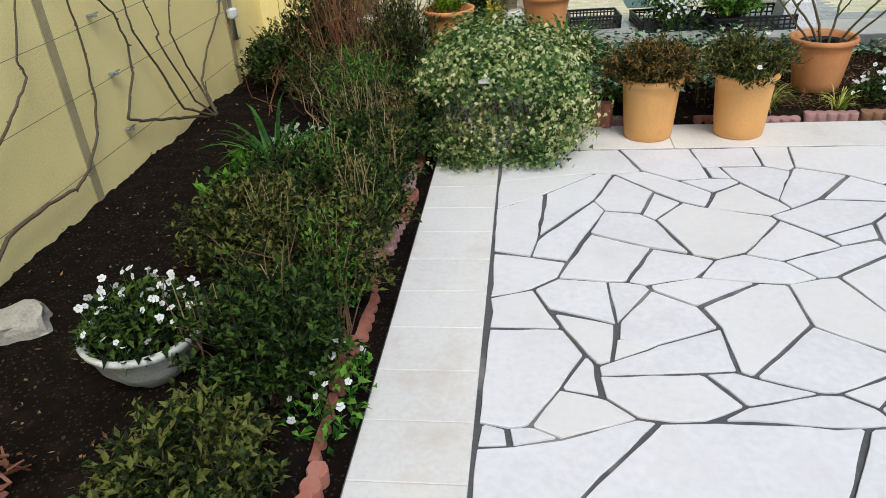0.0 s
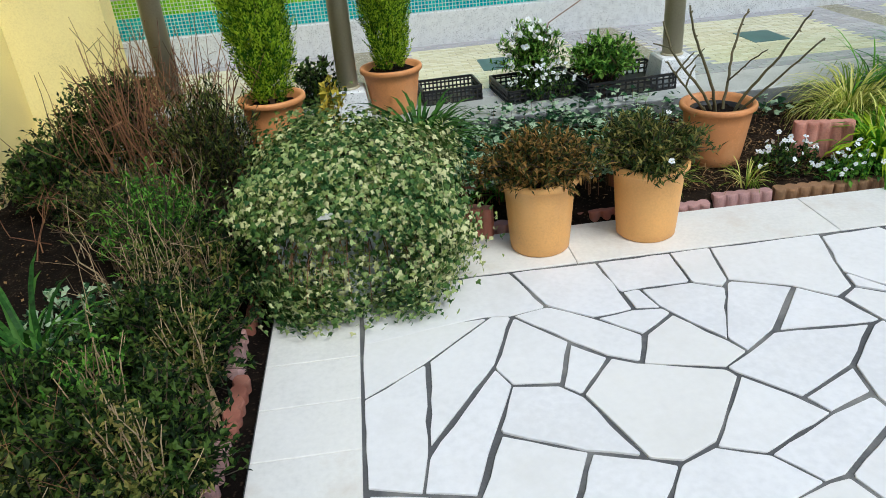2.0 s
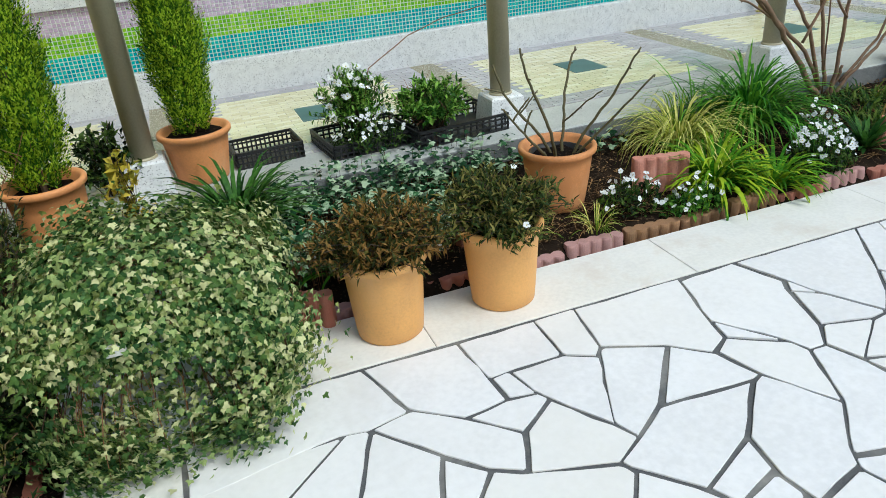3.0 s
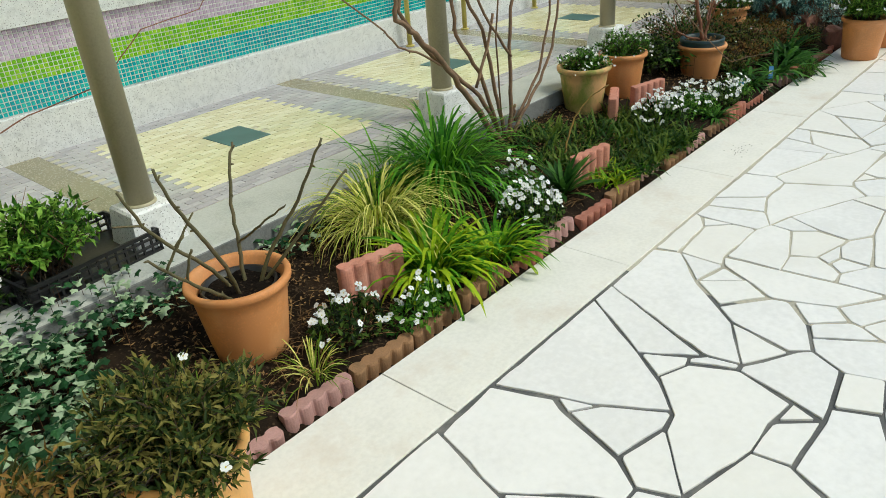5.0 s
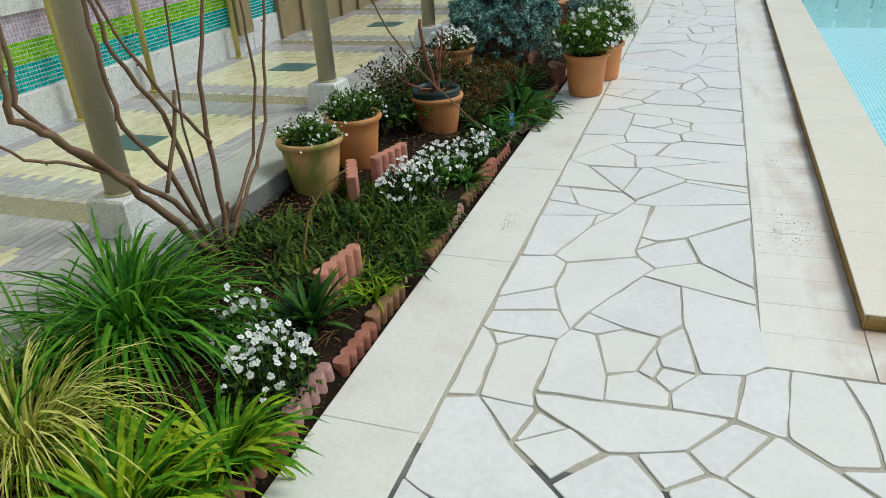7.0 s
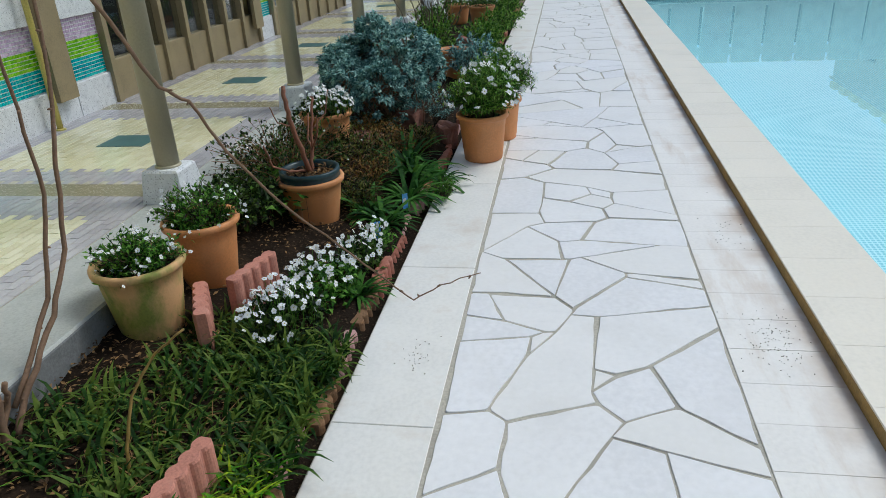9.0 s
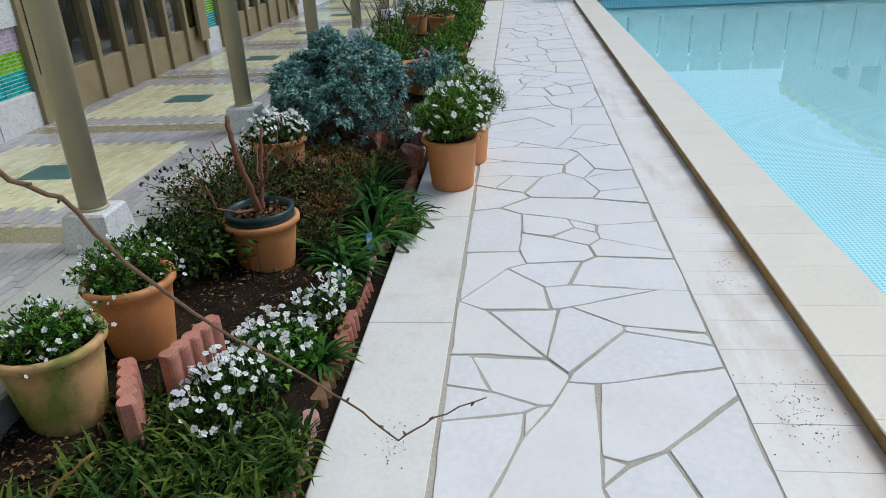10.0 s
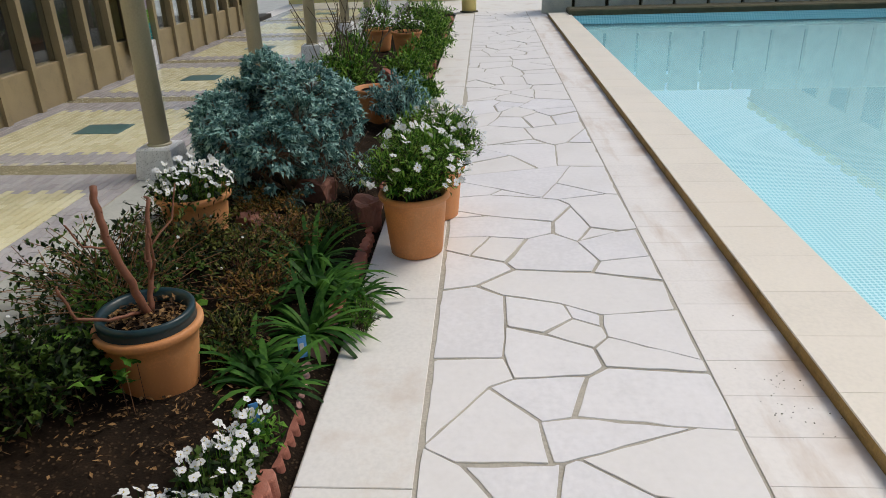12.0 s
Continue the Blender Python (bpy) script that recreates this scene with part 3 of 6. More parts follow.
def window_unit(name, x0, x1):
    """A bronze glazed front: two rows of panes over a solid foot."""
    w = thing(name, (x0, Y_WALL, Z_COR), "bronze-framed glazed front with small dark panes", "window", kind="structure")
    n, wid = 7, x1 - x0
    part("window_sill", Geo().box(0, -0.03, 0, wid, 0.08, 0.3, 0.006), FRAME, w, "solid bronze foot panel")
    for k in range(n + 1):
        x = wid * k / n
        part("mullion", Geo().box(x - 0.028, -0.06, 0.0, x + 0.028, 0.05, 2.5, 0.004), FRAME, w)
    for z in (0.94, 1.7, 2.45):
        part("transom", Geo().box(0, -0.05, z - 0.04, wid, 0.04, z + 0.04, 0.004), FRAME, w)
    for za, zb in ((0.3, 0.9), (0.98, 1.66), (1.74, 2.41)):
        for k in range(n):
            pn = part("pane", Geo().box(wid * k / n + 0.028, 0.0, za, wid * (k + 1) / n - 0.028, 0.006, zb), GLASS, w)
            pn.visible_shadow = False
    return w


window_unit("window_1", 7.31, 10.13)
window_unit("window_2", 10.6, 13.49)
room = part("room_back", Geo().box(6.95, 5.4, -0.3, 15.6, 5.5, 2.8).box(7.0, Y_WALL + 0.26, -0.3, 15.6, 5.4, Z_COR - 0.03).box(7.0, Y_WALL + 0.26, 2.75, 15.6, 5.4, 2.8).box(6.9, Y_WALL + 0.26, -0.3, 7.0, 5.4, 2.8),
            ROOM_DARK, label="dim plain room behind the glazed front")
tagged(room, kind="structure", category="room")

# pool
basin = part("pool", Geo().box(POOL_X0 + 0.62, -9.0, -0.62, POOL_X1, POOL_Y, -0.6).box(POOL_X0 + 0.3, -9, -1.0, POOL_X0 + 0.62, CURB_Y - 0.005, 0.035)
             .box(POOL_X0 + 0.62, POOL_Y, -1.0, POOL_X1, CURB_Y - 0.005, 0.035).box(POOL_X1, -9, -1.0, POOL_X1 + 0.35, CURB_Y - 0.005, 0.035)
             .box(POOL_X0 + 0.3, -9.4, -1.0, POOL_X1 + 0.35, -9.0, 0.035), POOL_TILE, label="shallow pool lined with aqua mosaic")
tagged(basin, kind="structure", category="pool")
water = part("water", Geo().add([(POOL_X0 + 0.615, -9.01, -0.03), (POOL_X1 + 0.005, -9.01, -0.03), (POOL_X1 + 0.005, POOL_Y + 0.005, -0.03), (POOL_X0 + 0.615, POOL_Y + 0.005, -0.03)], [(0, 1, 2, 3)]),
             WATER, label="still clear pool water reflecting the sky")
tagged(water, kind="structure", category="water")
water.visible_shadow = False
curb = part("pool_curb", Geo().box(POOL_X0 + 0.296, CURB_Y - 0.0045, -0.02, POOL_X1 + 0.3, CURB_Y + 0.003, 0.046, 0.003).box(POOL_X0 + 0.293, -9, -0.02, POOL_X0 + 0.3, CURB_Y - 0.005, 0.046, 0.003),
            CURB_SIDE, label="mossy brown face of the pool curb")
tagged(curb, kind="structure", category="curb")


# far end of the pool: mossy kerb and white fence; the building over the pool that the water mirrors
kerb = part("far_kerb", Geo().box(POOL_X1 + 0.02, -9.4, -0.3, POOL_X1 + 0.5, CURB_Y - 0.3, 0.13, 0.02), MOSS_STONE, label="dark mossy kerb at the far end of the pool")
tagged(kerb, kind="structure", category="kerb")
fence = thing("fence", (POOL_X1 + 0.9, 0, 0.0), "weathered white fence behind the far end of the pool", "fence", kind="structure")
part("rail", Geo().box(-0.02, -9.4, 1.02, 0.05, -1.3, 1.16, 0.01), FENCE_W, fence)
part("rail", Geo().box(-0.02, -9.4, 0.2, 0.05, -1.3, 0.3, 0.01), FENCE_W, fence)
for k in range(15):
    y = -1.4 - 0.56 * k
    part("panel", Geo().box(-0.05, y - 0.25, -0.3, 0.05, y + 0.25, 1.3, 0.015), FENCE_W, fence)
hedge_wall = part("fence_backing", Geo().box(POOL_X1 + 1.1, -9.4, -1.3, POOL_X1 + 1.25, -1.3, 1.0), MOSS_STONE, label="dark wall behind the fence")
tagged(hedge_wall, kind="structure", category="wall")
court = part("courtyard", Geo().box(16.9, -1.6, -0.3, 19.5, 4.0, -0.008), STRIP, label="pale sunlit paving beyond the path")
tagged(court, kind="structure", category="paving")
for y in (-1.38, 0.1):
    bo = thing("bollard", (17.0, y, 0.0), "short thick yellow bollard at the end of the path", "bollard", "yellow bollards")
    part("post", Geo().lathe([(0.13, 0), (0.13, 0.62), (0.115, 0.68), (0.06, 0.71)], 24, close=True), FAR_WALL, bo, "", True)
    part("foot", Geo().lathe([(0.16, 0), (0.16, 0.015), (0.13, 0.02)], 24), MOSS_STONE, bo)


def far_building():
    b = thing("apartment_building", (0, -12.6, -1.25), "long beige building with yellow roof edge across the pool", "building", kind="structure")
    x0, x1, h = 4.0, 38.0, 7.4
    part("wall", Geo().box(x0, -6, 0, x1, 0, h), FACADE, b)
    part("roof", Geo().box(x0 - 0.1, -6.1, h + 0.002, x1 + 0.1, 0.1, h + 0.12, 0.02), FACADE, b)
    for k in range(28):
        x = x0 + 0.6 + 1.2 * k
        part("roof_block", Geo().box(x, -0.2, h + 0.124, x + 0.6, 0.2, h + 0.42, 0.02), FAR_WALL, b, "yellow roof-edge block")
    for r in range(2):
        for k in range(14):
            x, z = x0 + 0.8 + 2.4 * k, 1.8 + 2.8 * r
            w = part("window", Geo().box(x, 0.004, z, x + 1.3, 0.05, z + 1.4), FRAME, b, "bronze window")
            part("pane", Geo().box(x + 0.07, 0.05, z + 0.07, x + 1.23, 0.056, z + 1.33), ROOM_DARK, w)


far_building()


def column(k):
    c = thing("column", (COL0 + BAY * k, COL_Y, Z_COR), "round olive-painted steel column on a white terrazzo base", "column", "corridor columns", kind="structure")
    g = Geo()
    v = []
    for z, h in ((-0.2, 0.115), (0.0, 0.105), (0.145, 0.088), (0.155, 0.08)):
        v += [(-h, -h, z), (h, -h, z), (h, h, z), (-h, h, z)]
    f = [(4 * r + i, 4 * r + (i + 1) % 4, 4 * r + 4 + (i + 1) % 4, 4 * r + 4 + i) for r in range(3) for i in range(4)] + [(12, 13, 14, 15)]
    part("base", g.add(v, f), TERRAZZO, c, "tapered white terrazzo base")
    part("shaft", Geo().lathe([(0.053, 0.15), (0.053, 2.49)], 28), COLUMN, c, "", True)
    part("collar", Geo().lathe([(0.060, 0.154), (0.060, 0.162), (0.053, 0.166)], 28), COLUMN, c, "", True)
    return c


column(-0.9 / BAY)
for k in range(10):
    column(k)
for x, y in COVERS:
    d = thing("drain_cover", (x, y, Z_COR), "dark green rectangular drain cover set in the tiles", "drain cover", "corridor drain covers")
    part("plate", Geo().box(-0.12, -0.15, -0.004, 0.12, 0.15, 0.003, 0.002), DRAIN, d)

# ---- pots and edging ----
def pot(x, y, r, h, z=0.02, mat=None, rim=0.012, base=0.72, label="terracotta flower pot", group="", turn=0.0, fill=0.86):
    """A tapered pot with a rolled rim, a hollow and soil."""
    p = thing("flower_pot", (x, y, z), label, "flower pot", group, turn)
    rb = r * base
    prof = [(rb * 0.94, 0.0), (rb, 0.006)]
    for i in range(1, 7):
        t = i / 6
        prof.append((rb + (r - 0.012 - rb) * t ** 0.9, 0.006 + (h - 0.04) * t))
    prof += [(r - 0.004, h - 0.03), (r + rim * 0.4, h - 0.022), (r + rim * 0.5, h - 0.008), (r + rim * 0.2, h), (r - 0.012, h), (r - 0.02, h - 0.012)]
    prof += [(r * 0.9 - 0.02, h * fill)]
    part("body", Geo().lathe(prof, 36), mat or TERRACOTTA, p, "", True)
    soil = Geo()
    v, f = [(0, 0, h * fill + 0.012)], []
    for j in (1, 2, 3):
        for i in range(16):
            a = 2 * math.pi * i / 16
            q = (r * 0.9 - 0.015) * j / 3
            v.append((q * math.cos(a), q * math.sin(a), h * fill + 0.01 + R.uniform(-0.008, 0.008)))
    f += [(0, 1 + i, 1 + (i + 1) % 16) for i in range(16)]
    f += [(1 + 16 * j + i, 1 + 16 * (j + 1) + i, 1 + 16 * (j + 1) + (i + 1) % 16, 1 + 16 * j + (i + 1) % 16) for j in range(2) for i in range(16)]
    part("soil", soil.add(v, f), SOIL, p, "dark potting soil", True)
    return p


def block_mesh(n, d, h):
    """A row of n joined round logs."""
    g = Geo()
    w = d * 0.94
    prof = []
    for i in range(n):
        cx = (i + 0.5) * w
        for k in range(7):
            a = math.pi * (0.2 + 0.6 * k / 6)
            prof.append((cx - math.cos(a) * d / 2 * 1.0, -math.sin(a) * d / 2))
    back = [(x, -y) for x, y in reversed(prof)]
    poly = prof + back
    m = len(poly)
    v = [(x, y, 0) for x, y in poly] + [(x, y, h - 0.008) for x, y in poly] + [(x, y * 0.86, h) for x, y in poly]
    f = [(r * m + i, r * m + (i + 1) % m, (r + 1) * m + (i + 1) % m, (r + 1) * m + i) for r in range(2) for i in range(m)]
    half = m // 2
    f += [(2 * m + i, 2 * m + i + 1, 2 * m + m - 2 - i, 2 * m + m - 1 - i) for i in range(half - 1)]
    return g.add(v, f).mesh("edging_block")


LOG3 = block_mesh(3, 0.066, 0.16)
LOG4 = block_mesh(5, 0.056, 0.17)


def edging(x, y, turn, mat, top, label, mesh=None, lean=0.0):
    """One scalloped edging block, set into the soil."""
    me = mesh or LOG4
    key = me.name + mat.name
    if key not in bpy.data.meshes:
        c = me.copy()
        c.name = key
        c.materials.clear()
        c.materials.append(mat)
    ob = new("edging_block", bpy.data.meshes[key])
    h = max(v.co.z for v in me.vertices)
    ob.matrix_basis = pose(x, y, top - h, lean, 0, turn)
    return tagged(ob, label, "edging block", "scalloped bed edging")


RED, PINK, BROWN = "brick-red scalloped concrete edging block set in soil", "faded pink scalloped edging block beside the tiles", "mossy brown scalloped edging block beside the tiles"
er = random.Random(5)
x = 0.42
while x < 16.0:
    if x < 1.25 or 2.55 < x < 3.2 or x > 4.6:
        pick = (BRICK_RED, RED), (BRICK_RED, RED), (BRICK_PINK, PINK)
    elif x < 1.6 or 3.7 < x < 4.6:
        pick = (BRICK_PINK, PINK), (BRICK_PINK, PINK), (BRICK_BROWN, BROWN)
    else:
        pick = (BRICK_BROWN, BROWN), (BRICK_BROWN, BROWN), (BRICK_PINK, PINK)
    m, lb = er.choice(pick)
    edging(x, 0.378 + er.uniform(-0.012, 0.014), er.uniform(-3.5, 3.5), m, 0.024 + er.uniform(-0.024, 0.02), lb, lean=er.uniform(-9, 6))
    x += 0.268 + er.choice((0.0, 0.0, 0.0, 0.012, 0.03))
y = -2.6
while y < 0.0:
    m, lb = er.choice(((BRICK_RED, RED), (BRICK_RED, RED), (BRICK_PINK, PINK)))
    edging(-0.405 + er.uniform(-0.01, 0.01), y, 90 + er.uniform(-4, 4), m, 0.01 + er.uniform(-0.024, 0.02), lb, lean=er.uniform(-9, 6))
    y += 0.27

POT_Y = "smooth ochre terracotta pot with trailing foliage on the border tiles"
pot(0.726, 0.183, 0.148, 0.305, 0.0, TERRACOTTA_Y, base=0.78, label=POT_Y, group="pots on the border tiles")
pot(1.164, 0.193, 0.148, 0.31, 0.0, TERRACOTTA_Y, base=0.78, label=POT_Y, group="pots on the border tiles")
pot(1.691, 0.733, 0.165, 0.28, 0.045, TERRACOTTA, label="orange terracotta pot with a pruned rose and a black inner pot", fill=0.8)
pot(-0.335, 1.02, 0.15, 0.4, 0.09, TERRACOTTA, label="red terracotta pot with a columnar conifer")
pot(0.24, 1.5, 0.16, 0.24, Z_COR, TERRACOTTA, label="terracotta pot with a columnar conifer on the corridor edge")
pot(4.325, 1.065, 0.152, 0.30, 0.06, TERRACOTTA_M, base=0.66, label="moss-stained terracotta pot of small white flowers")
pot(4.70, 1.02, 0.143, 0.30, 0.06, TERRACOTTA, base=0.68, label="large terracotta pot of small white flowers")
pot(5.425, 0.83, 0.155, 0.25, 0.025, TERRACOTTA, label="terracotta pot holding a dark teal plastic pot", fill=0.9)
pot(6.4, 1.05, 0.152, 0.27, 0.075, TERRACOTTA, label="terracotta pot of white violas")
pot(6.55, 0.125, 0.152, 0.285, 0.0, TERRACOTTA, base=0.76, label="terracotta pot of white daisies on the border tiles", group="pots of daisies on the tiles")
pot(7.0, 0.06, 0.14, 0.27, 0.0, TERRACOTTA, base=0.76, label="terracotta pot of white daisies on the border tiles", group="pots of daisies on the tiles")

# ---- plants ----
UP = Vector((0, 0, 1))


def fine(name, geo, mat, parent):
    """Leaves or twigs too small to pick apart, joined."""
    return tagged(part(name, geo, mat, parent), kind="stuff")


def unit(rnd, up=0.0):
    v = Vector((rnd.gauss(0, 1), rnd.gauss(0, 1), rnd.gauss(0, 1) + up))
    return v.normalized() if v.length > 1e-6 else UP.copy()


def curve_points(a, b, bow, n, rnd, shake=0.0):
    """Points from a to b on a line that bows by the vector bow and shakes a little."""
    out = []
    for i in range(n + 1):
        t = i / n
        s = shake * (0 if i in (0, n) else 1)
        out.append(a.lerp(b, t) + bow * (4 * t * (1 - t)) + Vector((rnd.gauss(0, s), rnd.gauss(0, s), rnd.gauss(0, s))))
    return out


def shrub(x, y, z, rx, ry, rz, twigs, per, length, width, mat, label, category="shrub", group="", seed=1, stem=None, start=0.35, lift=0.4, squash=0.15,
          name="shrub", parent=None, centre=0.45, flowers=None, foot=0.3, stem_r=0.0028):
    """A plant of many twigs that fan out from the foot to an uneven round outline, set with leaves along their outer part."""
    rnd = random.Random(seed)
    p = parent or thing(name, (x, y, z), label, category, group)
    st, lv = Geo(), Geo()
    tips = []
    for _ in range(twigs):
        d = unit(rnd, lift)
        d.z = max(d.z, -squash)
        k = rnd.uniform(0.72, 1.06) * (1 + 0.16 * noise.noise((d.x * 2.3 + seed, d.y * 2.3, d.z * 2.3)))
        tip = Vector((d.x * rx * k, d.y * ry * k, rz * centre + d.z * rz * (1 - centre) * k if d.z > 0 else rz * centre + d.z * rz * centre * 1.6))
        tip.z = max(0.01, tip.z)
        a = Vector((rnd.uniform(-foot, foot) * rx, rnd.uniform(-foot, foot) * ry, -0.01))
        pts = curve_points(a, tip, Vector((0, 0, rz * 0.12)), 4, rnd, 0.006)
        st.tube(pts, stem_r, stem_r * 0.4, 4)
        tips.append(tip)
        for _ in range(per):
            t = rnd.uniform(start, 1.0)
            q = a.lerp(tip, t) + Vector((0, 0, rz * 0.12 * 4 * t * (1 - t)))
            ld = (tip - a).normalized() * 0.5 + unit(rnd, 0.35)
            lv.leaf(q + unit(rnd) * 0.012, ld, UP + unit(rnd) * 0.5, length * rnd.uniform(0.65, 1.25), width * rnd.uniform(0.7, 1.2), rnd.uniform(0, 0.3))
    fine("stem", st, stem or DARK_TWIG, p)
    fine("foliage", lv, mat, p)
    if flowers:
        n, size = flowers
        blooms(p, [tips[rnd.randrange(len(tips))] + unit(rnd, 0.5) * 0.02 for _ in range(n)], size, rnd)
    return p


def bloom_mesh(size, petals, seed):
    """One white flower that faces up, with a yellow eye."""
    rnd = random.Random(seed)
    g = Geo()
    for k in range(petals):
        t = 2 * math.pi * k / petals + rnd.uniform(-0.15, 0.15)
        d, o = Vector((math.cos(t), math.sin(t), 0)), Vector((-math.sin(t), math.cos(t), 0))
        w = size * (0.5 if petals < 7 else 0.24) * rnd.uniform(0.85, 1.1)
        s, lift = size * rnd.uniform(0.85, 1.1), Vector((0, 0, size * rnd.uniform(0.02, 0.22)))
        g.add([d * s * 0.06, d * s * 0.6 + o * w + lift * 0.6, d * s + o * w * 0.5 + lift * 0.4, d * s * 1.02 - o * w * 0.5 + lift * 0.4, d * s * 0.6 - o * w + lift * 0.6], [(0, 1, 4), (1, 2, 3, 4)])
    n = len(g.f)
    r = size * 0.17
    g.add([(0, 0, size * 0.16)] + [(r * math.cos(2 * math.pi * k / 6), r * math.sin(2 * math.pi * k / 6), size * 0.04) for k in range(6)], [(0, 1 + k, 1 + (k + 1) % 6) for k in range(6)])
    me = g.mesh("flower")
    me.materials.append(PETAL)
    me.materials.append(EYE_YELLOW)
    for i in range(n, len(me.polygons)):
        me.polygons[i].material_index = 1
    return me


VIOLAS = [bloom_mesh(0.011, 5, k) for k in range(4)]
DAISIES = [bloom_mesh(0.0175, 11, 10 + k) for k in range(3)]
TINY = [bloom_mesh(0.007, 5, 20 + k) for k in range(2)]


def blooms(p, places, meshes, rnd):
    """Flowers of one plant, each facing its own way."""
    for q in places:
        nrm = (unit(rnd, 1.0) + Vector((-0.25, -0.55, 0.3))).normalized()
        m = nrm.to_track_quat("Z", "Y").to_matrix().to_4x4()
        part("flower", rnd.choice(meshes), PETAL, p, at=Matrix.Translation(q) @ m @ Matrix.Rotation(rnd.uniform(0, 6.3), 4, "Z") @ Matrix.Scale(rnd.uniform(0.75, 1.2), 4))


def viola(x, y, z, rx, ry, h, leaves, flowers, label, seed, group="white viola clumps", meshes=None, parent=None, name="viola_clump"):
    """A low mound of small leaves with white violas held just above."""
    rnd = random.Random(seed)
    p = parent or thing(name, (x, y, z), label, "flowers", group)
    lv, st, at = Geo(), Geo(), []

    def spot(k):
        a, q = rnd.uniform(0, 6.283), math.sqrt(rnd.random())
        return Vector((rx * q * math.cos(a), ry * q * math.sin(a), h * k * (1 - 0.6 * q * q)))

    for _ in range(leaves):
        q = spot(rnd.uniform(0.1, 0.9))
        lv.leaf(q, unit(rnd, 0.5), UP + unit(rnd) * 0.4, rnd.uniform(0.022, 0.04), rnd.uniform(0.012, 0.02), 0.2)
    for _ in range(int(flowers * 1.3)):
        q = spot(rnd.uniform(0.8, 1.4))
        st.tube([Vector((q.x * 0.85, q.y * 0.85, 0.0)), q], 0.0012, 0.001, 3)
        at.append(q)
    fine("stem", st, LEAF_MID, p)
    fine("foliage", lv, LEAF_DARK if seed % 2 else LEAF_MID, p)
    blooms(p, at, meshes or VIOLAS, rnd)
    return p


def tuft(x, y, z, n, length, width, mat, label, category="grass clump", group="", seed=1, spread=0.06, bend=1.9, lift=(35, 85), name="grass_clump", parent=None, seg=5, single=False):
    """A clump of arching blades; broad ones are leaves of their own."""
    rnd = random.Random(seed)
    p = parent or thing(name, (x, y, z), label, category, group)
    g = Geo()
    kinds = []
    if single:
        for k in range(10):
            e = radians(lift[0] + (lift[1] - lift[0]) * (k + 0.5) / 10)
            me = Geo().blade(Vector((0, 0, 0)), Vector((math.cos(e), 0, math.sin(e))), length, width, bend * (0.7 + 0.5 * rnd.random()), seg).mesh("leaf")
            me.materials.append(mat)
            kinds.append(me)
    for i in range(n):
        a, e = rnd.uniform(0, 6.283), radians(rnd.uniform(*lift))
        q = rnd.random() * spread
        if single and i < 290:
            part("leaf", rnd.choice(kinds), mat, p, at=Matrix.Translation((q * math.cos(a), q * math.sin(a), 0)) @ Matrix.Rotation(a + rnd.uniform(-0.4, 0.4), 4, "Z") @ Matrix.Scale(rnd.uniform(0.55, 1.12), 4))
            continue
        d = Vector((math.cos(a) * math.cos(e), math.sin(a) * math.cos(e), math.sin(e)))
        g.blade(Vector((q * math.cos(a), q * math.sin(a), 0)), d, length * rnd.uniform(0.55, 1.1), width * rnd.uniform(0.7, 1.15), bend * rnd.uniform(0.6, 1.25), seg)
    if g.v:
        fine("blade", g, mat, p)
    return p


def canes(p, lines, mat, name="stem", seed=1, knobs=True, thin=1.0):
    """Bare branches, each one a bent tapering tube with buds."""
    rnd = random.Random(seed)
    for pts, r0, r1 in lines:
        r0, r1 = r0 * thin, r1 * thin
        pts = [Vector(q) for q in pts]
        full = []
        for i in range(len(pts) - 1):
            for k in range(4):
                t = k / 4
                full.append(pts[i].lerp(pts[i + 1], t) + unit(rnd) * r0 * 0.5 * (k > 0))
        full.append(pts[-1])
        g = Geo().tube(full, r0, r1, 8)
        if knobs:
            for q in full[3::3]:
                d = unit(rnd)
                rb = min(r0, 0.009)
                g.tube([q, q + d * rb * 1.75], rb * 0.62, rb * 0.3, 5)
        part(name, g, mat, p, "", True)
    return p


# side bed: hedge of small shrubs along the border tiles
HEDGE = "dense small-leaved evergreen shrub spreading over the border tiles"
hedge = [(-0.596, -2.297, 0.21, 0.26, 0.32, LEAF_OLIVE, 5), (-0.557, -1.813, 0.24, 0.24, 0.40, LEAF_DARK, 6), (-0.557, -1.399, 0.30, 0.27, 0.42, LEAF_OLIVE, 7),
         (-0.534, -0.968, 0.28, 0.28, 0.38, LEAF_DARK, 8), (-0.84, -1.156, 0.28, 0.28, 0.36, LEAF_OLIVE, 9), (-0.545, -0.499, 0.28, 0.30, 0.38, LEAF_DARK, 10),
         (-0.719, -2.657, 0.2, 0.2, 0.22, LEAF_DARK, 14), (-0.575, -2.641, 0.2, 0.22, 0.3, LEAF_DARK, 15), (-0.534, -0.074, 0.24, 0.24, 0.36, LEAF_DARK, 16), (-0.833, -0.715, 0.24, 0.24, 0.3, LEAF_DARK, 17)]
for hx, hy, rx, ry, rz, mt, sd in hedge:
    shrub(hx, hy, 0.03, rx, ry, rz, 165, 36, 0.028, 0.0135, mt, HEDGE, group="hedge shrubs", seed=sd, squash=0.2)
SPRIG = "upright sprigs of lighter leaves growing through the hedge"
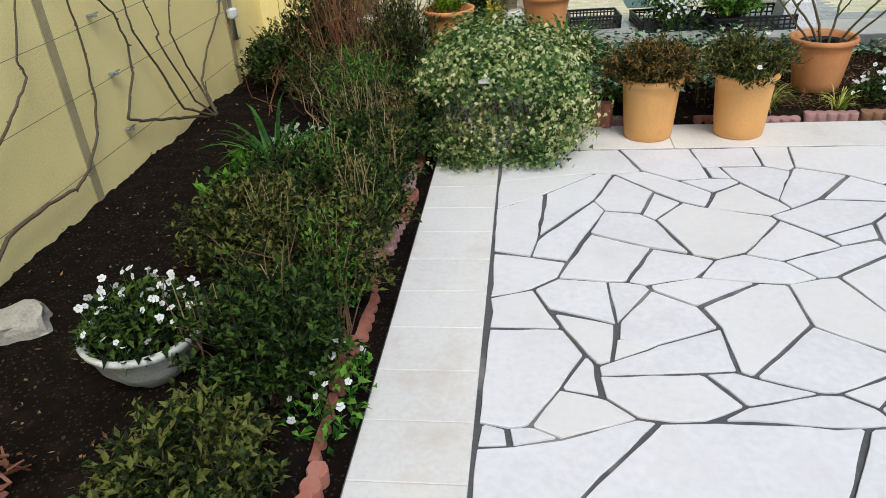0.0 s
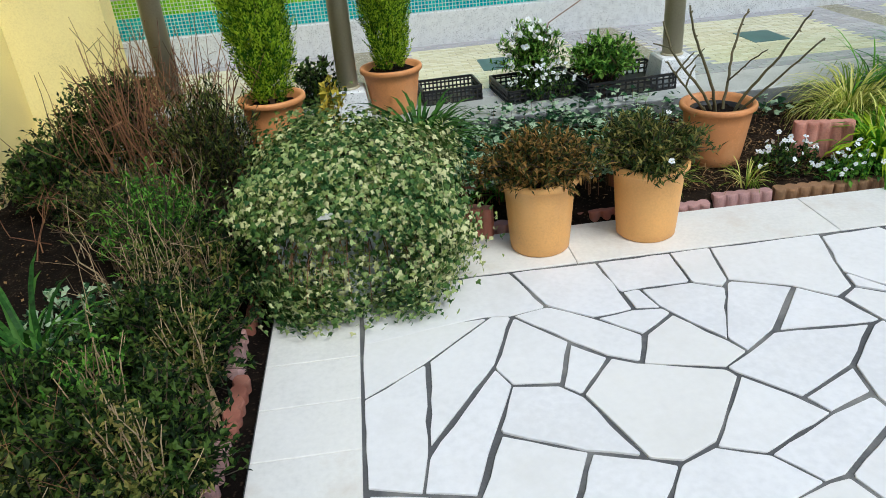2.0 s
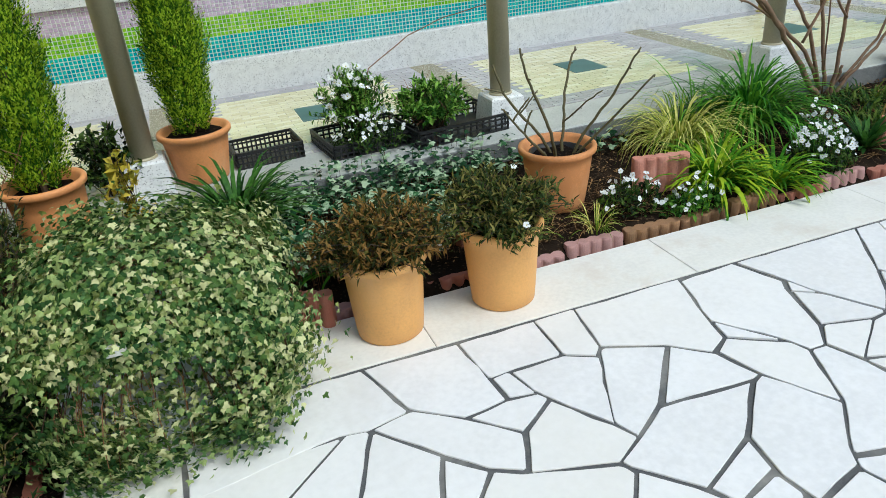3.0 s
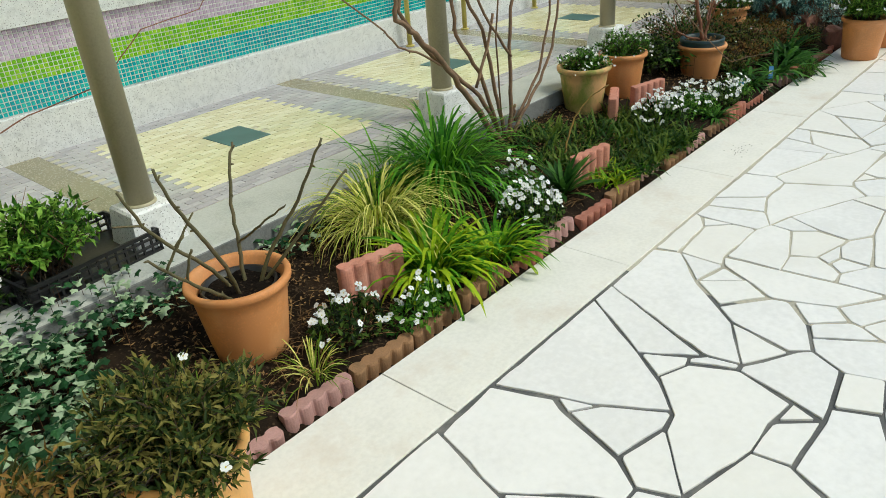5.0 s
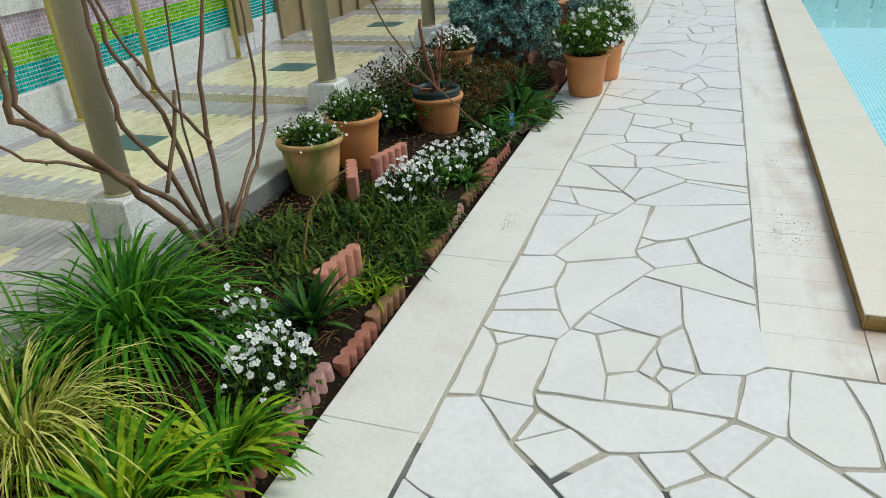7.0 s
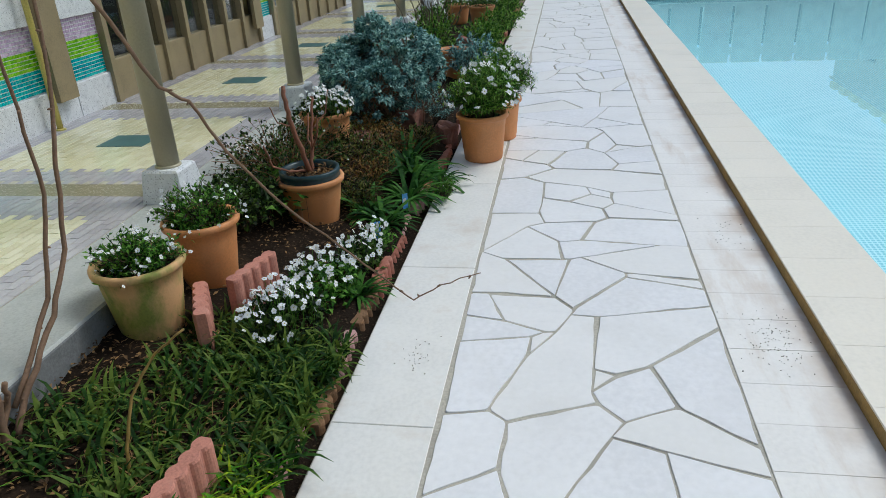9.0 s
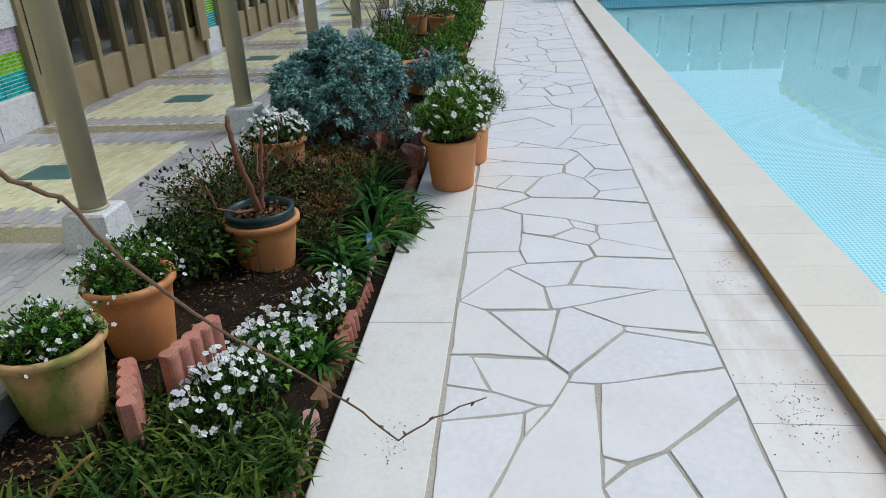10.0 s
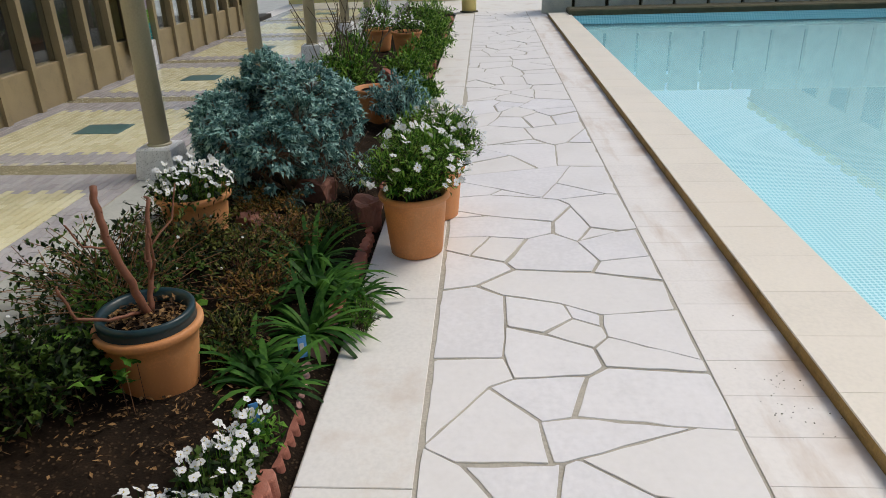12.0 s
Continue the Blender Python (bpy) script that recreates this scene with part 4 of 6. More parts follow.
for i, (sx, sy, sr, sh, mt) in enumerate(((-0.46, -1.55, 0.14, 0.46, LEAF_MID), (-0.45, -1.1, 0.14, 0.46, LEAF_BRONZE), (-0.7, -1.3, 0.16, 0.46, LEAF_BRONZE),
                                           (-0.44, -0.65, 0.14, 0.44, LEAF_BRONZE), (-0.62, -0.8, 0.16, 0.44, LEAF_MID), (-0.45, -0.25, 0.13, 0.42, LEAF_BRONZE), (-0.62, -0.3, 0.14, 0.44, LEAF_OLIVE))):
    shrub(sx, sy, 0.02, sr, sr, sh, 34, 26, 0.022, 0.009, mt, SPRIG, group="hedge sprigs", seed=400 + i, lift=0.9, stem=STRAW)
shrub(-0.689, 0.101, 0.03, 0.26, 0.26, 0.5, 110, 22, 0.032, 0.008, LEAF_MID, "feathery upright green shrub among dry stems", seed=21, lift=0.9)
shrub(-0.911, 0.406, 0.03, 0.3, 0.26, 0.42, 90, 22, 0.026, 0.010, LEAF_OLIVE, "twiggy grey-green shrub with dry stems", seed=22, lift=0.8)
shrub(-0.572, 0.647, 0.03, 0.26, 0.3, 0.66, 130, 26, 0.04, 0.009, LEAF_OLIVE, "feathery olive-green shrub beside the ivy planter", seed=23, lift=1.0)
shrub(-1.014, -0.645, 0.03, 0.26, 0.26, 0.22, 45, 14, 0.06, 0.036, LEAF_MID, "low plant with broad yellow-green leaves", "plant", seed=24)
shrub(-0.957, -0.081, 0.02, 0.26, 0.22, 0.15, 34, 12, 0.042, 0.022, LEAF_IVY, "low variegated ground cover on dark soil", "plant", seed=25)
shrub(-1.22, 1.579, 0.21, 0.34, 0.22, 0.34, 130, 26, 0.034, 0.016, LEAF_DARK, "dark leafy shrub in the far corner by the wall", seed=26, lift=0.7)
shrub(-1.444, 1.073, 0.02, 0.26, 0.28, 0.34, 80, 20, 0.04, 0.018, LEAF_DARK, "dark leafy undergrowth at the foot of the wall", seed=27, lift=0.6)
shrub(-0.932, 1.184, 0.02, 0.28, 0.22, 0.36, 100, 22, 0.036, 0.014, LEAF_DARK, "dark leafy undergrowth among dry stems", seed=28, lift=0.6)
for i, (sx, sy, sr, sh) in enumerate(((-1.561, 1.257, 0.2, 0.3), (-1.182, 1.242, 0.24, 0.34), (-0.653, 1.205, 0.2, 0.3), (-0.293, 1.11, 0.22, 0.3), (-1.246, 0.911, 0.2, 0.2), (-0.9, 1.42, 0.24, 0.36), (-1.5, 1.55, 0.24, 0.4))):
    shrub(sx, sy, 0.02, sr, sr * 0.8, sh, 90, 24, 0.03, 0.014, LEAF_DARK, "dark leafy undergrowth in front of the concrete edge", group="dark undergrowth", seed=330 + i, lift=0.5, stem=TWIG)
tuft(-1.045, -0.304, 0.02, 44, 0.42, 0.019, LEAF_BROAD, "clump of strappy bulb leaves", "plant", seed=31, bend=2.3, lift=(45, 85), name="bulb_leaves", single=True)
tuft(-1.316, -2.383, 0.02, 60, 0.1, 0.006, LEAF_BLUE, "small silver-grey seedling on bare soil", "plant", seed=32, spread=0.05, name="seedling")


def dry_stems(x, y, z, n, h, lean, label, mat, seed, spread, r=0.0035):
    rnd = random.Random(seed)
    p = thing("dry_stems", (x, y, z), label, "shrub")
    for _ in range(n):
        g = Geo()
        a = Vector((rnd.uniform(-spread, spread), rnd.uniform(-spread, spread), 0))
        tip = a + Vector((rnd.gauss(0, lean), rnd.gauss(0, lean), h * rnd.uniform(0.6, 1.1)))
        pts = curve_points(a, tip, Vector((rnd.gauss(0, 0.05), rnd.gauss(0, 0.05), 0)), 6, rnd, 0.009)
        g.tube(pts, r * rnd.uniform(0.7, 1.5), r * 0.35, 4)
        for _ in range(3):
            t = rnd.uniform(0.3, 0.9)
            q = a.lerp(tip, t)
            g.tube([q, q + unit(rnd, 0.8) * rnd.uniform(0.04, 0.13)], r * 0.6, r * 0.25, 3)
        part("stem", g, mat, p)
    return p


dry_stems(-0.796, 1.08, 0.02, 150, 0.78, 0.15, "thicket of dry red-brown stems", TWIG, 41, 0.24)
dry_stems(-1.1, 1.22, 0.02, 36, 0.6, 0.14, "thicket of dry red-brown stems by the wall", TWIG, 40, 0.24)
dry_stems(-1.2, 0.72, 0.02, 10, 0.3, 0.12, "dry brown twigs on bare soil", TWIG, 42, 0.2)
dry_stems(-0.745, 0.251, 0.02, 20, 0.46, 0.1, "dry straw-coloured stems among the shrubs", STRAW, 43, 0.18, 0.003)
dry_stems(-0.596, -1.146, 0.02, 20, 0.44, 0.1, "bare grey-brown twigs among hedge leaves", TWIG, 46, 0.2, 0.0016)
dry_stems(-0.599, -0.249, 0.02, 36, 0.5, 0.09, "bare straw-coloured twigs among hedge leaves", STRAW, 47, 0.16, 0.0018)
dry_stems(-0.6, -1.72, 0.02, 9, 0.42, 0.08, "bare pale twigs rising from the hedge", STRAW, 44, 0.1, 0.003)
dry_stems(-1.161, -2.216, 0.02, 5, 0.12, 0.03, "freshly cut orange-brown stumps", RED_CANE, 45, 0.05, 0.011)

viola(-0.4, -1.84, 0.02, 0.12, 0.2, 0.15, 260, 14, "white violas under the hedge beside the edging", 52)

# bowl of violas, rock
bowl = thing("planter_bowl", (-0.965, -1.736, 0.02), "weathered white bowl standing on dark soil", "planter")
part("body", Geo().lathe([(0.08, 0.0), (0.085, 0.012), (0.11, 0.03), (0.148, 0.08), (0.168, 0.14), (0.182, 0.152), (0.186, 0.168), (0.175, 0.174), (0.162, 0.162), (0.13, 0.12)], 40, wobble=0.012), WHITE_BOWL, bowl, "", True)
part("soil", Geo().lathe([(0.158, 0.15), (0.08, 0.158), (0.01, 0.162)], 20, close=True), SOIL, bowl)
viola(-0.965, -1.735, 0.165, 0.185, 0.18, 0.15, 1050, 44, "mound of white violas growing in a white bowl", 51)


def rock(x, y, z, s, label, seed, mat):
    rnd = random.Random(seed)
    bm = bmesh.new()
    bmesh.ops.create_icosphere(bm, subdivisions=3, radius=1)
    for v in bm.verts:
        k = 1 + 0.35 * noise.noise(v.co * 1.3 + Vector((seed, 0, 0))) + 0.1 * noise.noise(v.co * 4)
        v.co = Vector((max(-0.75, min(0.75, v.co.x)) * s[0] * k, max(-0.7, min(0.7, v.co.y)) * s[1] * k, max(-0.6, min(0.6, v.co.z)) * s[2] * k))
    me = bpy.data.meshes.new("rock")
    bm.to_mesh(me)
    bm.free()
    ob = part("rock", me, mat, at=pose(x, y, z, 4, -5, rnd.uniform(0, 90)))
    return tagged(ob, label, "rock")


rock(-1.521, -1.582, 0.05, (0.14, 0.1, 0.09), "flat-faced grey rock half sunk in soil", 3, ROCK)

# wall: wires, clamps, climbing roses
WZ = WX + 0.02
for i, z in enumerate((0.2, 0.5, 0.75, 1.02)):
    w = thing("trellis_wire", (WZ + 0.02, -2.5, z), "thin galvanised training wire along the yellow wall", "wire", "training wires")
    part("strand", Geo().tube([(0, -2.0, 0), (0, 1.0, -0.006), (0, 3.75, 0)], 0.0015, 0.0015, 5), WIRE, w)
for y, z in ((-0.21, 0.23), (-0.21, 0.5), (-0.25, 0.77), (1.3, 0.3), (1.15, 0.56), (-2.0, 0.2), (-2.0, 0.5), (-2.0, 0.75)):
    c = thing("wire_clamp", (WX, y, z), "small steel wire bracket fixed to the yellow wall", "bracket", "wire brackets")
    part("arm", Geo().box(0, -0.008, -0.006, 0.045, 0.008, 0.006, 0.002), STEEL, c)
    part("bolt", Geo().tube([(0.028, -0.04, 0.004), (0.028, 0.045, 0.006)], 0.005, 0.004, 6), STEEL, c)
pipe = thing("wall_pipe", (WX + 0.04, 1.24, 0.0), "grey conduit with a round junction box on the wall", "pipe")
part("tube", Geo().tube([(0, 0, 0.3), (0, 0, 3.0)], 0.014, 0.014, 10), STEEL, pipe, "", True)
part("junction_box", Geo().lathe([(0.03, 0), (0.034, 0.01), (0.034, 0.05), (0.02, 0.06)], 18, (0.005, 0, 0.44), close=True), TERRAZZO, pipe)


def on_wall(*yz):
    return [(WZ + 0.03 + 0.012 * math.sin(5 * y + 3 * z), y, z) for y, z in yz]


climber = thing("climbing_rose", (0, 0, 0), "leafless climbing rose trained on wires over the yellow wall", "climbing plant")
root = (-1.66, 0.52, 0.03)
canes(climber, [
    ([root, *on_wall((0.35, 0.09), (0.1, 0.17), (-0.13, 0.24), (-0.24, 0.29), (-0.11, 0.47), (-0.09, 0.6), (-0.14, 0.76), (-0.24, 0.84), (-0.4, 1.2))], 0.013, 0.006),
    ([root, *on_wall((0.29, 0.16), (0.12, 0.45), (-0.02, 0.65), (-0.03, 0.8), (-0.12, 1.2))], 0.011, 0.005),
    ([root, *on_wall((0.45, 0.15), (0.2, 0.56), (0.24, 0.58), (0.17, 0.76), (0.05, 1.1))], 0.010, 0.004),
    ([root, *on_wall((0.58, 0.18), (0.46, 0.35), (0.37, 0.55), (0.41, 0.62), (0.47, 0.72), (0.5, 1.1))], 0.010, 0.004),
    ([root, *on_wall((0.61, 0.22), (0.78, 0.36), (1.02, 0.52), (1.1, 0.7), (1.12, 1.2))], 0.011, 0.005),
    ([root, *on_wall((0.62, 0.1), (0.66, 0.2))], 0.009, 0.005),
], CANE, seed=61, thin=0.66)
climber_b = thing("climbing_rose", (0, 0, 0), "leafless climbing rose trained on wires over the yellow wall", "climbing plant")
rb = (-1.72, -1.6, 0.03)
canes(climber_b, [
    ([rb, *on_wall((-1.22, 0.19), (-0.97, 0.2), (-0.76, 0.17), (-0.63, 0.2), (-0.49, 0.31), (-0.43, 0.48), (-0.42, 0.69), (-0.44, 0.87), (-0.5, 1.3))], 0.013, 0.006),
    ([rb, *on_wall((-1.25, 0.42), (-1.03, 0.53), (-0.92, 0.59), (-0.81, 0.66), (-0.83, 0.73), (-0.72, 0.95), (-0.7, 1.3))], 0.010, 0.005),
    ([rb, *on_wall((-1.7, 0.4), (-1.6, 0.8), (-1.8, 1.3))], 0.009, 0.005),
], CANE, seed=62, thin=0.66)

# variegated ivy in a white box on the corner
box = thing("planter_box", (0.047, 0.174, 0.0), "white plastic planter box overgrown with ivy", "planter")
part("body", Geo().box(-0.3, -0.27, 0.012, 0.24, 0.22, 0.34, 0.01), WHITE_BOX, box)
part("rim", Geo().box(-0.32, -0.29, 0.33, 0.26, 0.24, 0.36, 0.008), WHITE_BOX, box)
part("foot", Geo().box(-0.27, -0.24, 0.0, 0.21, 0.19, 0.014), WHITE_BOX, box)


def ivy_mound():
    rnd = random.Random(71)
    p = thing("variegated_ivy", (0.01, 0.12, 0.0), "dense mound of cream-edged ivy hanging over a planter box", "ivy")
    st, pale, green = Geo(), Geo(), Geo()
    for _ in range(620):
        d = unit(rnd, 0.15)
        d = Vector([math.copysign(abs(c) ** 0.62, c) for c in d]) * 0.88
        k = 1 + 0.4 * noise.noise((d.x * 2.1, d.y * 2.1, d.z * 2.1 + 4)) + 0.16 * noise.noise((d.x * 6, d.y * 6, d.z * 6)) + rnd.gauss(0, 0.045)
        q = Vector((0.38 * d.x * k + 0.02, 0.36 * d.y * k, 0.27 + 0.265 * d.z * k))
        q.z = max(0.03, q.z)
        a = Vector((q.x * 0.3, q.y * 0.3, 0.36))
        st.tube(curve_points(a, q, Vector((q.x * 0.2, q.y * 0.2, 0.05)), 4, rnd, 0.01), 0.0022, 0.0012, 3)
        for _ in range(66):
            o = q + Vector((rnd.gauss(0, 0.045), rnd.gauss(0, 0.045), rnd.gauss(0, 0.04)))
            o.z = max(0.03, o.z)
            f = (Vector((o.x, o.y, (o.z - 0.28) * 1.2)).normalized() + unit(rnd) * 0.75)
            mottle = 0.5 + 0.9 * noise.noise((o.x * 4, o.y * 4, o.z * 4 + 9)) + 0.5 * o.x + 0.4 * (o.z - 0.3)
            ivy_leaf(pale if rnd.random() < mottle else green, o, f, rnd.uniform(0.010, 0.0195), rnd)
    fine("stem", st, TWIG, p)
    fine("pale_foliage", pale, LEAF_VARI, p)
    fine("green_foliage", green, LEAF_VARI_G, p)
    t = thing("plant_tag", (-0.058, -0.24, 0.43), "small white plastic tag caught in the ivy", "plant tag")
    part("card", Geo().box(-0.025, -0.004, -0.016, 0.025, 0.0, 0.018, 0.003), TAG_WHITE, t)


def ivy_leaf(g, o, facing, s, rnd):
    """A three-lobed leaf that faces the given way."""
    nrm = facing.normalized()
    d = (Vector((rnd.gauss(0, 0.6), rnd.gauss(0, 0.6), -1)) - nrm * -nrm.z)
    d = (d - nrm * d.dot(nrm)).normalized()
    b = nrm.cross(d)
    pts = [(-0.35, 0), (-0.45, 0.42), (0.1, 0.72), (0.28, 0.3), (1.0, 0), (0.28, -0.3), (0.1, -0.72), (-0.45, -0.42)]
    v = [o + d * (s * u) + b * (s * w) - nrm * (s * 0.18 * abs(w)) for u, w in pts] + [o + nrm * s * 0.06]
    g.add(v, [(i, (i + 1) % 8, 8) for i in range(8)])


ivy_mound()


def ivy_carpet(name, x0, x1, y0, y1, n, mat, label, seed, size=0.034, h=0.12):
    rnd = random.Random(seed)
    p = thing(name, ((x0 + x1) / 2, (y0 + y1) / 2, soil_z((y0 + y1) / 2)), label, "ground cover")
    g, st = Geo(), Geo()
    for _ in range(n):
        q = Vector((rnd.uniform(x0, x1) - (x0 + x1) / 2, rnd.uniform(y0, y1) - (y0 + y1) / 2, 0))
        q.z = h * (0.35 + 0.65 * rnd.random()) * (0.6 + 0.6 * noise.noise((q.x * 5, q.y * 5, seed)) + 0.3)
        ivy_leaf(g, q, UP + unit(rnd) * 0.6, size * rnd.uniform(0.6, 1.2), rnd)
        if rnd.random() < 0.25:
            st.tube([Vector((q.x, q.y, -0.02)), q], 0.0014, 0.001, 3)
    fine("stem", st, TWIG, p)
    fine("foliage", g, mat, p)


ivy_carpet("ivy_ground_cover", 1.22, 1.5, 0.98, 1.2, 130, LEAF_IVY, "sparse variegated ivy on dark soil by the concrete edge", 87, 0.025, 0.1)
ivy_carpet("ivy_ground_cover", 0.45, 1.24, 0.46, 1.2, 1900, LEAF_IVY, "grey-green variegated ivy creeping over soil behind the pots", 81, 0.027, 0.16)
ivy_carpet("ivy_ground_cover", 1.52, 2.3, 1.0, 1.21, 170, LEAF_IVY, "thin trail of ivy along the concrete edge", 82, 0.028, 0.07)
ivy_carpet("ivy_ground_cover", 5.2, 5.8, 0.8, 1.2, 330, LEAF_MID, "plain green ivy spreading beside a pot", 83, 0.036, 0.14)
ivy_carpet("ivy_ground_cover", 0.47, 1.67, 1.06, 1.27, 520, LEAF_IVY, "variegated ivy climbing over the concrete edge", 86, 0.024, 0.17)
tuft(0.331, 1.02, soil_z(1.02), 210, 0.42, 0.018, LEAF_BROAD, "dark clump of arching strap leaves", "plant", seed=84, bend=2.0, name="strap_plant", single=True)
tuft(0.668, 0.584, soil_z(0.584), 60, 0.24, 0.014, LEAF_STRAP, "small clump of arching strap leaves", "plant", seed=85, bend=1.9, name="strap_plant", single=True)

# plants of the two ochre pots
for px, py, sd, mt in ((0.726, 0.183, 91, LEAF_RUST), (1.164, 0.193, 92, LEAF_BRONZE)):
    shrub(px, py, 0.285, 0.25, 0.235, 0.19, 190, 28, 0.036, 0.010, mt, "bushy plant of narrow bronze-green leaves spilling over its pot", "potted plant", "plants in the ochre pots",
          seed=sd, squash=0.55, name="bushy_plant", flowers=(2, VIOLAS), centre=0.3)

# rose in its pot
rose = thing("pruned_rose", (1.691, 0.733, 0.24), "hard-pruned rose with thick green-brown canes in a pot", "rose")
canes(rose, [
    ([(0.0, 0.02, 0), (-0.06, 0.03, 0.12), (-0.16, 0.03, 0.24), (-0.23, 0.04, 0.34), (-0.27, 0.04, 0.46)], 0.010, 0.006),
    ([(-0.01, -0.02, 0), (-0.06, -0.06, 0.16), (-0.13, -0.09, 0.3), (-0.19, -0.11, 0.42), (-0.233, -0.136, 0.55)], 0.011, 0.006),
    ([(0.03, 0.02, 0), (0.06, 0.05, 0.16), (0.08, 0.08, 0.28), (0.12, 0.1, 0.4), (0.154, 0.116, 0.46)], 0.010, 0.006),
    ([(0.05, -0.01, 0), (0.12, -0.06, 0.16), (0.19, -0.13, 0.3), (0.22, -0.19, 0.42), (0.25, -0.22, 0.5)], 0.010, 0.005),
    ([(0.06, 0.0, 0), (0.14, -0.08, 0.12), (0.22, -0.17, 0.26), (0.3, -0.25, 0.39)], 0.009, 0.005),
    ([(0.06, 0.05, 0.16), (0.04, -0.08, 0.24), (0.03, -0.18, 0.31), (0.045, -0.27, 0.37)], 0.006, 0.004),
    ([(-0.03, -0.02, 0.01), (-0.12, -0.08, 0.1), (-0.22, -0.13, 0.21), (-0.33, -0.18, 0.34)], 0.010, 0.005),
    ([(-0.22, -0.13, 0.21), (-0.21, -0.15, 0.28), (-0.2, -0.16, 0.31)], 0.006, 0.005),
    ([(-0.28, -0.155, 0.28), (-0.24, -0.17, 0.34), (-0.22, -0.18, 0.37)], 0.006, 0.004),
    ([(-0.16, 0.03, 0.24), (-0.12, 0.02, 0.29), (-0.08, 0.02, 0.33)], 0.006, 0.004),
    ([(-0.23, 0.04, 0.34), (-0.28, 0.04, 0.36), (-0.31, 0.04, 0.37)], 0.005, 0.004),
], CANE_G, seed=63, thin=0.72)
inner = thing("inner_pot", (1.691, 0.733, 0.205), "black plastic nursery pot sunk in the terracotta pot", "flower pot")
part("body", Geo().lathe([(0.10, 0.0), (0.118, 0.085), (0.124, 0.09), (0.115, 0.09), (0.10, 0.03)], 28), BLACK_PLASTIC, inner, "", True)
part("tag", Geo().box(-0.06, -0.06, 0.05, -0.02, 0.02, 0.056), TAG_WHITE, inner, "white plant tag")

# conifers
def conifer(x, y, z, r, h, seed):
    rnd = random.Random(seed)
    p = thing("columnar_conifer", (x, y, z), "narrow columnar conifer with yellow-green foliage in a pot", "conifer", "potted conifers")
    part("trunk", Geo().tube([(0, 0, -0.03), (0.005, 0, h * 0.5), (0, 0, h * 0.95)], 0.012, 0.004, 8), BARK, p)
    g = Geo()
    for _ in range(3600):
        t = rnd.random() ** 0.8
        w = r * (0.45 + 1.0 * t if t < 0.4 else 0.85) * (1 - max(0, t - 0.25) / 0.8) ** 0.7
        a = rnd.uniform(0, 6.283)
        q = w * (0.5 + 0.5 * rnd.random()) * (1 + 0.3 * noise.noise((math.cos(a) * 2, math.sin(a) * 2, t * 7 + seed)))
        o = Vector((q * math.cos(a), q * math.sin(a), 0.02 + t * h))
        d = (Vector((math.cos(a) * 0.4, math.sin(a) * 0.4, 1)) + unit(rnd) * 0.3).normalized()
        side = d.cross(unit(rnd)).normalized()
        spray = rnd.uniform(0.05, 0.09)
        for k in range(11):
            e = o + d * (spray * k / 10)
            fan = (side if k % 2 else -side) * (0.9 - 0.5 * k / 10)
            g.leaf(e, d + fan, Vector((math.cos(a), math.sin(a), 0.2)) + unit(rnd) * 0.4, rnd.uniform(0.016, 0.03) * (1.1 - 0.5 * k / 10), rnd.uniform(0.005, 0.009), 0.1)
    fine("foliage", g, LEAF_CONIFER, p)


conifer(-0.335, 1.02, 0.44, 0.185, 1.0, 95)
conifer(0.24, 1.5, 0.42, 0.16, 1.0, 96)
shrub(-0.138, 1.508, 0.22, 0.2, 0.18, 0.32, 60, 18, 0.045, 0.02, LEAF_DARK, "dark leafy shrub between the conifer pots", seed=97)
shrub(-0.071, 1.098, 0.03, 0.12, 0.1, 0.5, 16, 9, 0.05, 0.03, LEAF_YELLOW, "thin shrub with a few yellow leaves", seed=98, lift=1.4)

# crates of bedding plants on the corridor edge
def crate(x, y, w, d, h, turn, label, z=Z_COR):
    c = thing("plant_crate", (x, y, z), label, "crate", "black plastic crates", turn)
    part("floor", Geo().box(-w / 2, -d / 2, 0.0, w / 2, d / 2, 0.006), BLACK_PLASTIC, c)
    for nm, a, b in (("side", (-w / 2, -d / 2), (w / 2, -d / 2)), ("side", (-w / 2, d / 2), (w / 2, d / 2)), ("end", (-w / 2, -d / 2), (-w / 2, d / 2)), ("end", (w / 2, -d / 2), (w / 2, d / 2))):
        g = Geo()
        n = 14
        A, B = Vector((*a, 0)), Vector((*b, 0))
        for k in range(n + 1):
            q = A.lerp(B, k / n)
            g.box(q.x - 0.004, q.y - 0.004, 0, q.x + 0.004, q.y + 0.004, h)
        for z0 in (0.0, h * 0.33, h * 0.66, h - 0.012):
            g.box(min(a[0], b[0]) - 0.005, min(a[1], b[1]) - 0.005, z0, max(a[0], b[0]) + 0.005, max(a[1], b[1]) + 0.005, z0 + (0.014 if z0 > h * 0.8 else 0.008))
        part(nm, g, BLACK_PLASTIC, c)
    return c


crate(1.475, 1.49, 0.5, 0.36, 0.085, 6, "black lattice crate of leafy bedding plants")
crate(1.04, 1.562, 0.44, 0.36, 0.07, 6, "black lattice crate of white flowers")
crate(0.552, 1.628, 0.32, 0.24, 0.08, 4, "empty black lattice crate on the corridor edge")
viola(1.048, 1.442, Z_COR + 0.02, 0.2, 0.14, 0.14, 525, 50, "white violas in a black crate", 55)
shrub(1.022, 1.637, Z_COR + 0.02, 0.2, 0.15, 0.34, 140, 22, 0.036, 0.012, LEAF_DAISY, "leafy plants with white daisies in a black crate", "flowers", seed=56, lift=1.0, flowers=(60, DAISIES), name="daisy_plants")
